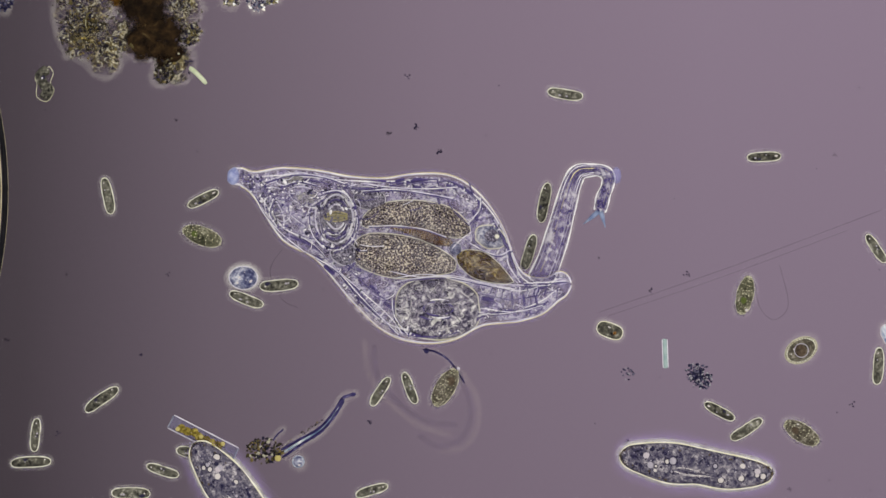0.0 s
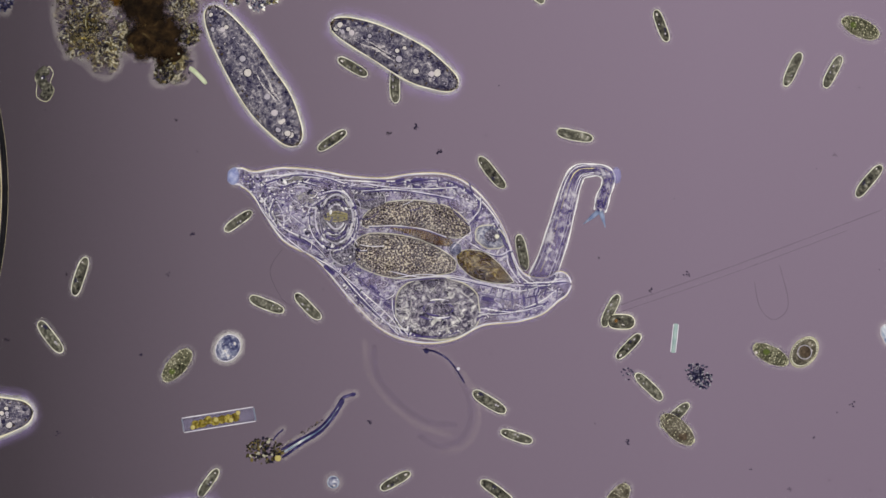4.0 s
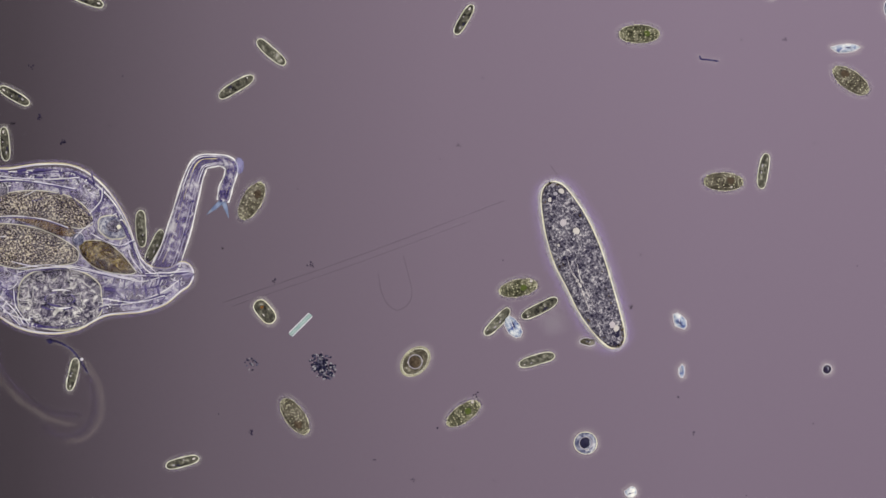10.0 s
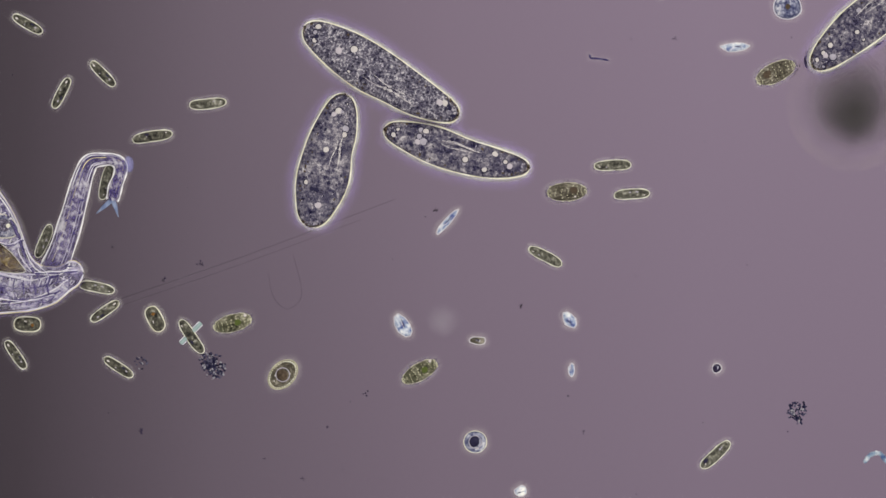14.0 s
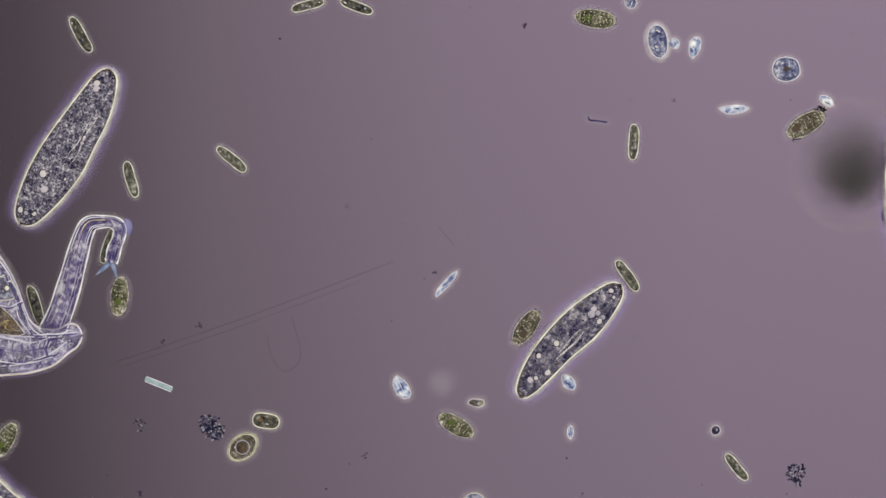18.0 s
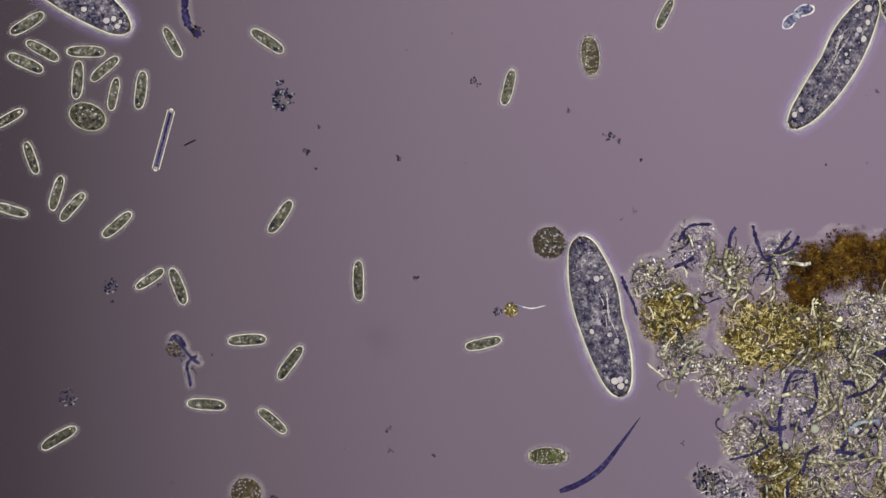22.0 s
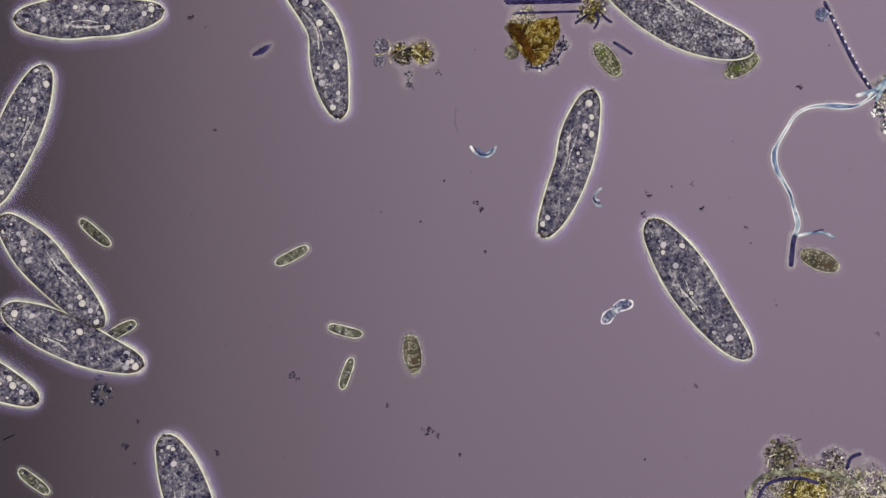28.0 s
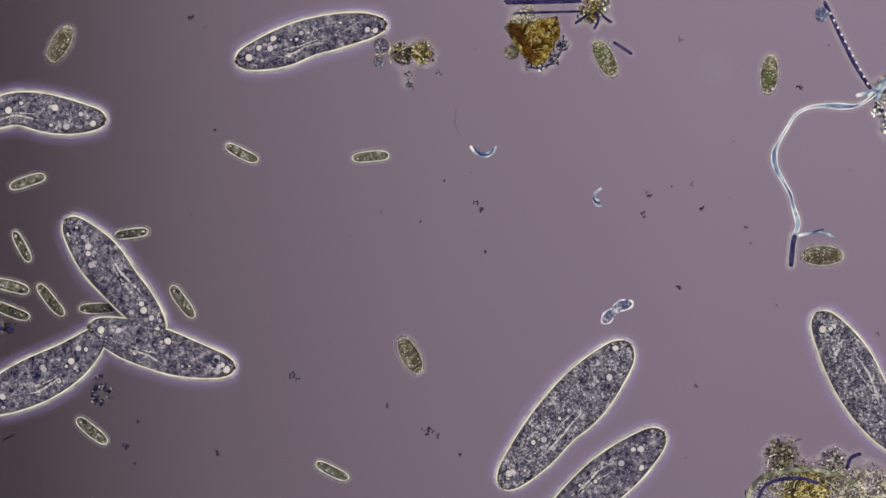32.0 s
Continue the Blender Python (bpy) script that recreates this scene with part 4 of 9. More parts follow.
for _n, _mat, _count, _seed in (("body_granulation", BRIGHT, 110, 5), ("body_granulation", VIOLET_LINE, 150, 6), ("body_granulation", DARK_BEAD, 90, 7)):
    _g, _r2 = Shape(), random.Random(_seed)
    for i in range(_count):
        _x = _r2.uniform(580, 900)
        _i = int(np.argmin(abs(_b[:, 0] - (_x - RX))))
        _s = _r2.choice((-1, 1))
        _g.crumb(_x - RX, _b[_i, 1] + _s * (_b[_i, 2] - _r2.uniform(10, 30)), 50, _r2.uniform(0.5, 1.5) * (2 if i % 14 == 0 else 1), _r2, 0.4, _r2.uniform(1, 3.4))
    tagged(part(_n, _g, _mat, rotifer), kind="stuff")
HEAD_VESICLE = film("head_vesicle", [(0.34, (0.06, 0.05, 0.07)), (0.5, (0.24, 0.23, 0.20)), (0.66, (0.62, 0.60, 0.48))], (0.78, 0.76, 0.60), (0.05, 0.05, 0.10), 0.45, 0.25, 0.5, 0.5, 90, 0.4)
for _c, _r0, _r1, _t in (((520, 318), 30, 11, 8), ((487, 377), 13, 30, 25), ((545, 350), 34, 16, -20)):
    _pts = []
    for a in np.linspace(0, 6.2832, 30, endpoint=False):
        _x, _y = _r0 * math.cos(a), _r1 * math.sin(a)
        _q = radians(_t)
        _pts.append((_c[0] - RX + _x * math.cos(_q) - _y * math.sin(_q), -(_c[1] - RY) + _x * math.sin(_q) + _y * math.cos(_q), 58))
    part("head_membrane", Shape().tube(_pts, [0.8 + 0.5 * math.sin(q * 0.8) for q in range(30)], 6, True), SHELL_LINE, rotifer)
    part("head_vesicle", Shape().mound(_c[0] - RX, -(_c[1] - RY), _r0 * 0.86, _r1 * 0.86, 4).lifted(50), HEAD_VESICLE, rotifer, "pale olive vesicle")
# fine folds all through the body
for _n, _mat, _seed, _count in (("head_fold", SHELL_LINE, 21, 16), ("head_fold", VIOLET_LINE, 22, 18), ("body_fold", SHELL_LINE, 23, 16), ("body_fold", VIOLET_LINE, 24, 20)):
    _r2 = random.Random(_seed)
    for i in range(_count):
        _x = _r2.uniform(440, 640) if _n == "head_fold" else _r2.uniform(600, 985)
        _i = int(np.argmin(abs(_b[:, 0] - (_x - RX))))
        _v = _r2.uniform(-0.8, 0.8) if _n == "head_fold" else _r2.choice((-1, 1)) * _r2.uniform(0.55, 0.88)
        _px, _py, _h = _x - RX, _b[_i, 1] + _v * _b[_i, 2], _r2.uniform(-0.9, 0.5)
        _pts, _turn = [], _r2.uniform(-0.35, 0.35)
        for k in range(_r2.randrange(6, 13)):
            _pts.append((_px, _py, 36 + min(26, _b[_i, 2] * 0.45) * math.sqrt(1 - _v * _v)))
            _px, _py, _h = _px + 4.2 * math.cos(_h), _py + 4.2 * math.sin(_h), _h + _turn
            _j = int(np.argmin(abs(_b[:, 0] - _px)))
            if abs(_py - _b[_j, 1]) > 0.92 * _b[_j, 2] - 2:
                break
        if len(_pts) < 2:
            continue
        part(_n, Shape().tube(_pts, [_r2.uniform(0.4, 1.1) for q in _pts], 5), _mat, rotifer)
# rings of the chewing organ, dark muscle bars under the back, pale plates along the belly
for _rx, _ry, _w, _mat, _a0, _a1 in ((33, 47, 2.0, SHELL_LINE, -1.3, 1.5), (33, 47, 1.7, SHELL_LINE, 2.1, 4.4), (40, 55, 2.2, VIOLET_LINE, -1.2, 0.6), (40, 55, 2.6, VIOLET_LINE, 3.9, 5.0), (38, 51, 1.2, BRIGHT, -0.9, 1.2), (27, 38, 2.6, VIOLET_LINE, 4.2, 5.6), (23, 31, 1.3, BRIGHT, 4.0, 5.9), (44, 58, 1.3, BRIGHT, 3.6, 5.6)):
    _pts = [(592 - RX + _rx * math.cos(a), RY - 385 + _ry * math.sin(a), 57) for a in np.linspace(_a0, _a1, 24)]
    part("mastax_ring", Shape().tube(_pts, [_w * (0.75 + 0.35 * math.sin(q * 0.9 + _rx)) for q in range(24)], 6), _mat, rotifer)
for _x0, _y0, _x1, _y1, _w in ((731, 319, 749, 319, 3.0), (730, 333, 746, 334, 3.6), (758, 334, 784, 336, 3.2), (790, 328, 806, 334, 2.6), (774, 347, 778, 362, 2.4), (836, 372, 845, 392, 3.2), (846, 355, 850, 372, 2.4), (700, 322, 716, 318, 3.0), (668, 320, 684, 322, 2.2), (852, 527, 874, 531, 4.0), (905, 520, 907, 540, 2.0), (925, 520, 928, 542, 2.2), (945, 518, 950, 538, 2.0), (618, 470, 640, 480, 3.4), (655, 505, 672, 520, 3.0), (680, 535, 694, 545, 3.0), (575, 470, 592, 486, 3.6), (560, 455, 572, 463, 3.0)):
    part("muscle_bar", Shape().rod(_x0 - RX, RY - _y0, _x1 - RX, RY - _y1, _w, 52), VIOLET_LINE, rotifer, "dark violet muscle bar")
PLATE = tissue("pale_plate", [(0.3, (0.60, 0.54, 0.60)), (0.7, (0.84, 0.80, 0.80))], 40, 0.5, alpha=0.16, bump=0)
for _x, _y, _q in ((622, 528, -52), (636, 546, -50), (651, 560, -44), (667, 572, -38), (684, 582, -30), (703, 590, -22), (724, 596, -14)):
    _c, _sn = math.cos(radians(_q)), math.sin(radians(_q))
    _pts = [(_x - RX + u * _c, RY - _y + u * _sn, 50) for u in (-7, -6, 0, 6, 7)]
    part("belly_plate", Shape().loft(_pts, [5.0, 6.5, 6.5, 6.5, 5.0], [0.6] * 5, 8), PLATE, rotifer, "pale square plate")
# clear membranes with their dark inner borders
for _ctrl in ([(562, 346), (598, 338), (624, 358), (633, 395), (620, 430), (590, 446)], [(640, 339), (700, 336), (760, 344), (802, 352)], [(652, 401), (700, 400), (750, 406), (790, 420)], [(560, 456), (600, 482), (640, 526), (680, 566), (706, 592)], [(700, 499), (742, 492), (792, 490), (842, 500), (900, 512)], [(694, 528), (699, 560), (722, 592)],
              [(452, 347), (470, 380), (500, 414), (540, 446)], [(470, 322), (520, 309), (570, 313), (612, 326)], [(828, 396), (848, 372), (850, 350)], [(905, 442), (880, 452), (852, 442), (830, 430)], [(926, 501), (960, 500), (1000, 497)], [(934, 490), (950, 506), (946, 522)], [(574, 350), (548, 372), (552, 410), (574, 440)], [(486, 352), (478, 378), (492, 402)], [(500, 330), (530, 322), (560, 328)]):
    _c = smooth(local(_ctrl, RX, RY), 26)
    part("membrane", Shape().tube([(x, y, 63) for x, y in _c], [0.4 + 0.55 * abs(math.sin(i * 0.37 + _ctrl[0][0])) for i in range(26)], 6), SHELL_LINE, rotifer, "clear pale membrane")
    part("membrane_border", Shape().tube([(x + 2.4, y - 2.4, 60) for x, y in _c], [0.5 + 0.9 * abs(math.sin(i * 0.29 + _ctrl[0][1])) for i in range(26)], 6), VIOLET_LINE, rotifer, "dark violet membrane border")
# muscle strands
for _ctrl, _mat in (([(600, 480), (640, 515), (690, 560), (712, 590)], SHELL_LINE), ([(610, 470), (660, 515), (700, 540)], VIOLET_LINE), ([(560, 455), (620, 500), (665, 550), (700, 590)], VIOLET_LINE),
                    ([(690, 480), (740, 490), (800, 488), (850, 500), (910, 512)], SHELL_LINE), ([(700, 492), (760, 486), (830, 500), (930, 505)], SHELL_LINE), ([(800, 440), (815, 425), (835, 410)], SHELL_LINE),
                    ([(640, 325), (700, 333), (760, 335), (810, 332)], SHELL_LINE), ([(650, 320), (720, 325), (790, 322)], VIOLET_LINE), ([(790, 345), (800, 370), (830, 400)], VIOLET_LINE), ([(850, 380), (835, 400), (838, 425), (850, 440)], VIOLET_LINE),
                    ([(895, 440), (900, 470), (920, 500)], SHELL_LINE), ([(860, 500), (920, 515), (985, 495)], SHELL_LINE), ([(850, 520), (910, 530), (980, 515)], VIOLET_LINE), ([(850, 545), (910, 552), (960, 540)], SHELL_LINE)):
    _c = smooth(local(_ctrl, RX, RY), 20)
    part("muscle_strand", Shape().tube([(x, y, 60 if abs(x - 50) < 160 else 50) for x, y in _c], [0.45 + 0.6 * abs(math.sin(i * 0.6)) for i in range(20)], 6), _mat, rotifer)
for i in range(13):
    _x = 872 + i * 9.5
    _l = _rng.uniform(10, 24)
    part("muscle_strand", Shape().tube([(_x - RX, -(508 - RY), 44), (_x - RX + _rng.uniform(-8, 3), -(508 + _l - RY), 44)], [1.4, 0.8], 5), (VIOLET_LINE, SHELL_LINE)[i % 2], rotifer)
for i in range(6):
    _x = 690 + i * 28
    part("shell_panel", Shape().tube([(_x - RX, 450 - 318 - abs(i - 2) * 2, 46), (_x - RX + 6, 450 - 338 - abs(i - 2) * 2, 48)], 1.5, 5), VIOLET_LINE, rotifer)
    _x = 612 + i * 15
    part("shell_panel", Shape().tube([(_x - RX, 450 - 512 - i * 12.5, 44), (_x - RX + 10, 450 - 500 - i * 12.5, 46)], 1.3, 5), SHELL_LINE, rotifer)
# corona
part("corona", Shape().ball(414 - RX, 450 - 313, 34, 11, 16, 13, 9, 14, 0.2), tissue("corona_blue", [(0.3, (0.10, 0.14, 0.36)), (0.5, (0.34, 0.38, 0.62)), (0.7, (0.66, 0.68, 0.80))], 80, 0.4, alpha=0.7, bump=0.3), rotifer, "bluish crown of cilia")
# foot
_f = smooth(local([(955, 500, 23), (972, 460, 21), (988, 410, 20), (1000, 365, 18), (1012, 325, 16), (1024, 306, 14), (1045, 302, 10), (1064, 303, 10), (1076, 313, 11), (1074, 330, 10), (1067, 348, 11), (1063, 366, 11), (1061, 374, 9)], RX, RY), 60)
_line = np.stack([_f[:, 0], _f[:, 1], np.full(60, 24)], 1)
FOOT_TISSUE = tissue("foot_tissue", [(0.36, (0.035, 0.026, 0.13)), (0.46, (0.12, 0.095, 0.24)), (0.53, (0.28, 0.245, 0.37)), (0.62, (0.66, 0.64, 0.68))], 80, 0.5, alpha=0.46, bump=0.3, veil=0.22, blotch=0.35, blotch_scale=24)
_sil = silhouette(_line, _f[:, 2])
# the same painted glow along the foot
part("slime_coat", skirt(_sil, 10.0, 7.0, 1.0, 120), FAINT_HALO, rotifer)
foot = part("foot", Shape().loft(_line, _f[:, 2], np.minimum(20, _f[:, 2]), 16), FOOT_TISSUE, rotifer, "clear jointed bent foot")
for _e in (_sil[:60], _sil[60:]):
    part("foot_edge", Shape().tube(_e, [1.8 + 0.6 * math.sin(i * 0.9) for i in range(60)], 7), BRIGHT, foot, "bright foot edge")
for _o in (-0.68, -0.45, -0.2, 0.1, 0.32, 0.5, 0.72):
    _n2 = np.stack([-np.gradient(_line[:, 1]), np.gradient(_line[:, 0])], 1)
    _n2 /= np.linalg.norm(_n2, axis=1)[:, None]
    _e = [(_line[i][0] + _n2[i][0] * _f[i][2] * _o, _line[i][1] + _n2[i][1] * _f[i][2] * _o, 41 - abs(_o) * 8 - (8 if i > 30 else 0)) for i in range(2, 56)]
    part("foot_muscle", Shape().tube(_e, [0.35 + 0.7 * abs(math.sin(i * 0.45 + _o * 5)) for i in range(len(_e))], 6), VIOLET_LINE if _o in (0.1, -0.2, 0.5) else (WARM_LINE if _o == 0.32 else SHELL_LINE), foot)
_g = Shape()
for i in range(150):
    _k = _rng.randrange(4, 56)
    _g.crumb(_line[_k][0] + _rng.uniform(-0.6, 0.6) * _f[_k][2], _line[_k][1] + _rng.uniform(-0.4, 0.4) * _f[_k][2], 24 + min(20, _f[_k][2]) * 0.8, _rng.uniform(1.2, 3), _rng, 0.4, 1.4)
part("foot_granulation", _g, VIOLET_LINE, foot)
TOE = tissue("toe_blue", [(0.3, (0.09, 0.13, 0.26)), (0.7, (0.38, 0.44, 0.58))], 60, 0.4, bump=0)
for _x, _y in ((1032, 397), (1071, 403)):
    part("toe", Shape().tube(local([(1061, 372, 24), ((1061 + _x) / 2, 385, 20), (_x, _y, 12)], RX, RY), [5, 4.0, 0.6], 7), TOE, foot, "pointed blue toe")
part("foot_joint", Shape().ball(1090 - RX, 450 - 311, 22, 9, 15, 13, 9, 14, 0.1), tissue("joint_blue", [(0.3, (0.16, 0.15, 0.42)), (0.7, (0.42, 0.42, 0.70))], 50, 0.4, alpha=0.4, bump=0.2), foot, "violet rounded foot joint")

# ---- debris and resting things ----
def palette(name, cols, alpha=1.0):
    n = len(cols)
    return tissue(name, [(i / n * 0.92 + 0.04, c) for i, c in enumerate(cols)], 260, 0.6, alpha=alpha, bump=0.4, island=True, blotch=0.08, blotch_scale=60, steps=True)


CRUMB_GOLD = palette("golden_crumbs", [(0.062, 0.046, 0.020), (0.166, 0.121, 0.036), (0.039, 0.029, 0.018), (0.244, 0.186, 0.049), (0.107, 0.080, 0.028), (0.426, 0.335, 0.101), (0.075, 0.062, 0.033), (0.920, 0.920, 0.608), (0.140, 0.107, 0.036), (0.031, 0.028, 0.036)])
CRUMB_NAVY = palette("navy_crumbs", [(0.008, 0.008, 0.028), (0.035, 0.032, 0.07), (0.015, 0.014, 0.04), (0.09, 0.085, 0.13), (0.02, 0.02, 0.05), (0.28, 0.27, 0.30)])
CRUMB_MURK = palette("murky_crumbs", [(0.010, 0.008, 0.010), (0.042, 0.034, 0.018), (0.012, 0.011, 0.026), (0.085, 0.068, 0.028), (0.15, 0.115, 0.04), (0.030, 0.027, 0.036), (0.40, 0.38, 0.29), (0.022, 0.018, 0.012), (0.05, 0.042, 0.02), (0.016, 0.013, 0.014), (0.10, 0.09, 0.07)])
CRUMB_BROWN = palette("brown_crumbs", [(0.022, 0.010, 0.003), (0.060, 0.028, 0.005), (0.095, 0.050, 0.009), (0.04, 0.02, 0.006), (0.22, 0.15, 0.04)])
CRUMB_BLACK = palette("brown_black_crumbs", [(0.006, 0.003, 0.002), (0.018, 0.009, 0.004), (0.035, 0.018, 0.007), (0.010, 0.006, 0.003)])
CRUMB_OLIVE = palette("olive_crumbs", [(0.039, 0.036, 0.036), (0.153, 0.134, 0.062), (0.031, 0.031, 0.082), (0.920, 0.920, 0.712), (0.062, 0.075, 0.095), (0.296, 0.270, 0.140), (0.920, 0.920, 0.920), (0.088, 0.082, 0.049), (0.192, 0.160, 0.062), (0.478, 0.413, 0.205)])
CRUMB_GREY = palette("violet_grey_crumbs", [(0.026, 0.026, 0.068), (0.075, 0.088, 0.127), (0.920, 0.881, 0.790), (0.043, 0.043, 0.068), (0.166, 0.166, 0.218), (0.920, 0.920, 0.920), (0.075, 0.068, 0.075)])
FIBRE_OLIVE = tissue("olive_fibre", [(0.38, (0.05, 0.05, 0.05)), (0.5, (0.16, 0.165, 0.11)), (0.62, (0.46, 0.46, 0.33))], 80, 0.5, bump=0.3)
FIBRE_STRAW = tissue("straw_fibre", [(0.38, (0.07, 0.065, 0.04)), (0.48, (0.24, 0.225, 0.13)), (0.56, (0.50, 0.475, 0.31)), (0.64, (0.80, 0.77, 0.60))], 120, 0.5, bump=0.4, blotch=0.3, blotch_scale=60)
FIBRE_MIX = palette("mixed_fibres", [(0.010, 0.010, 0.040), (0.04, 0.04, 0.06), (0.018, 0.018, 0.05), (0.72, 0.68, 0.52), (0.10, 0.10, 0.07), (0.03, 0.03, 0.05), (0.30, 0.28, 0.17), (0.10, 0.085, 0.035), (0.05, 0.045, 0.03)])
CREAM_TONE, NAVY_TONE, SEPIA_TONE = (0.72, 0.66, 0.46), (0.024, 0.023, 0.062), (0.032, 0.022, 0.008)
MASS_BROWN = film("brown_mass", [(0.36, (0.010, 0.004, 0.001)), (0.45, (0.026, 0.010, 0.001)), (0.54, (0.056, 0.026, 0.003)), (0.61, (0.11, 0.06, 0.008)), (0.68, (0.26, 0.18, 0.05))], (0.30, 0.21, 0.06), (0.010, 0.004, 0.001), 1.0, 0.08, 0.25, 0.5, 80, 0.40, True, 40.0, 0.03, 26.0, 0.5)
MASS_GOLD = film("golden_mass", [(0.36, (0.016, 0.011, 0.005)), (0.45, (0.050, 0.034, 0.008)), (0.52, (0.11, 0.080, 0.016)), (0.59, (0.26, 0.20, 0.055)), (0.66, (0.62, 0.55, 0.30))], (0.80, 0.70, 0.34), SEPIA_TONE, 0.86, 0.30, 0.8, 0.75, 110, 0.35)
MASS_BLACK = film("black_brown_mass", [(0.36, (0.003, 0.0015, 0.001)), (0.5, (0.010, 0.0055, 0.0025)), (0.6, (0.027, 0.015, 0.006)), (0.70, (0.075, 0.052, 0.022))], (0.07, 0.05, 0.02), (0.004, 0.003, 0.002), 1.0, 0.05, 0.08, 0.2, 40, 0.35)
MASS_OLIVE = film("olive_mass", [(0.36, (0.020, 0.018, 0.014)), (0.45, (0.060, 0.053, 0.030)), (0.52, (0.15, 0.135, 0.075)), (0.59, (0.40, 0.36, 0.22)), (0.66, (0.78, 0.74, 0.56))], (0.86, 0.81, 0.64), NAVY_TONE, 0.42, 0.5, 0.9, 0.85, 110, 0.35)
MASS_MURK = film("murky_mass", [(0.36, (0.008, 0.006, 0.007)), (0.45, (0.030, 0.023, 0.014)), (0.53, (0.080, 0.064, 0.028)), (0.60, (0.22, 0.18, 0.09)), (0.67, (0.55, 0.52, 0.38))], (0.60, 0.57, 0.44), NAVY_TONE, 0.65, 0.45, 0.6, 0.85, 110, 0.35)
MASS_GREY = film("violet_grey_mass", [(0.36, (0.04, 0.035, 0.08)), (0.46, (0.13, 0.115, 0.18)), (0.51, (0.36, 0.31, 0.34)), (0.60, (0.66, 0.61, 0.58))], (0.90, 0.86, 0.78), NAVY_TONE, 0.30, 0.3, 0.8, 0.85, 110, 0.35)
DROPLET = tissue("clear_droplet", [(0.3, (0.34, 0.37, 0.27)), (0.7, (0.56, 0.58, 0.46))], 60, 0.2, alpha=0.8, bump=0)
GEL = tissue("thin_slime", [(0.32, (0.05, 0.048, 0.06)), (0.5, (0.12, 0.11, 0.11)), (0.68, (0.26, 0.24, 0.20))], 120, 0.6, alpha=0.42, bump=0.4, veil=0.25)
KINDS = {"gold": CRUMB_GOLD, "brown": CRUMB_BROWN, "black": CRUMB_BLACK, "olive": CRUMB_OLIVE, "murk": CRUMB_MURK, "navy": CRUMB_NAVY, "grey": CRUMB_GREY}
MASSES = {"gold": MASS_GOLD, "brown": MASS_BROWN, "black": MASS_BLACK, "olive": MASS_OLIVE, "murk": MASS_MURK, "grey": MASS_GREY}


def heap_halo(zones, cx, cy, reach=9.0, step=4.0):
    """Painted halo round the border of a heap: one sheet, highest along the border."""
    z = np.array([q[:3] for q in zones], float)
    x0, y0 = (z[:, 0] - z[:, 2]).min() - 25, (z[:, 1] - z[:, 2]).min() - 25
    nx, ny = int(((z[:, 0] + z[:, 2]).max() + 25 - x0) / step) + 1, int(((z[:, 1] + z[:, 2]).max() + 25 - y0) / step) + 1
    gx, gy = np.meshgrid(x0 + step * np.arange(nx), y0 + step * np.arange(ny))
    d = np.full(gx.shape, 1e9)
    for x, y, r in z:
        d = np.minimum(d, np.hypot(gx - x, gy - y) - r * 1.04)
    d += np.array([[9.0 * noise.noise((a * 0.035, b * 0.035, 2.0)) + 5.0 * noise.noise((a * 0.11, b * 0.11, 6.0)) for a, b in zip(ra, rb)] for ra, rb in zip(gx, gy)])
    high = 0.4 + 3.4 * np.clip(1 - np.where(d > 0, d / reach, -d / 14.0), 0, 1) ** 1.5
    s = Shape()
    index = {}
    for i in range(ny - 1):
        for k in range(nx - 1):
            cell = ((i, k), (i, k + 1), (i + 1, k + 1), (i + 1, k))
            if max(high[c] for c in cell) <= 0.41:
                continue
            for c in cell:
                if c not in index:
                    index[c] = len(s.v)
                    s.v.append((gx[c] - cx, -(gy[c] - cy), high[c]))
            s.f.append(tuple(index[c] for c in reversed(cell)))
    return s


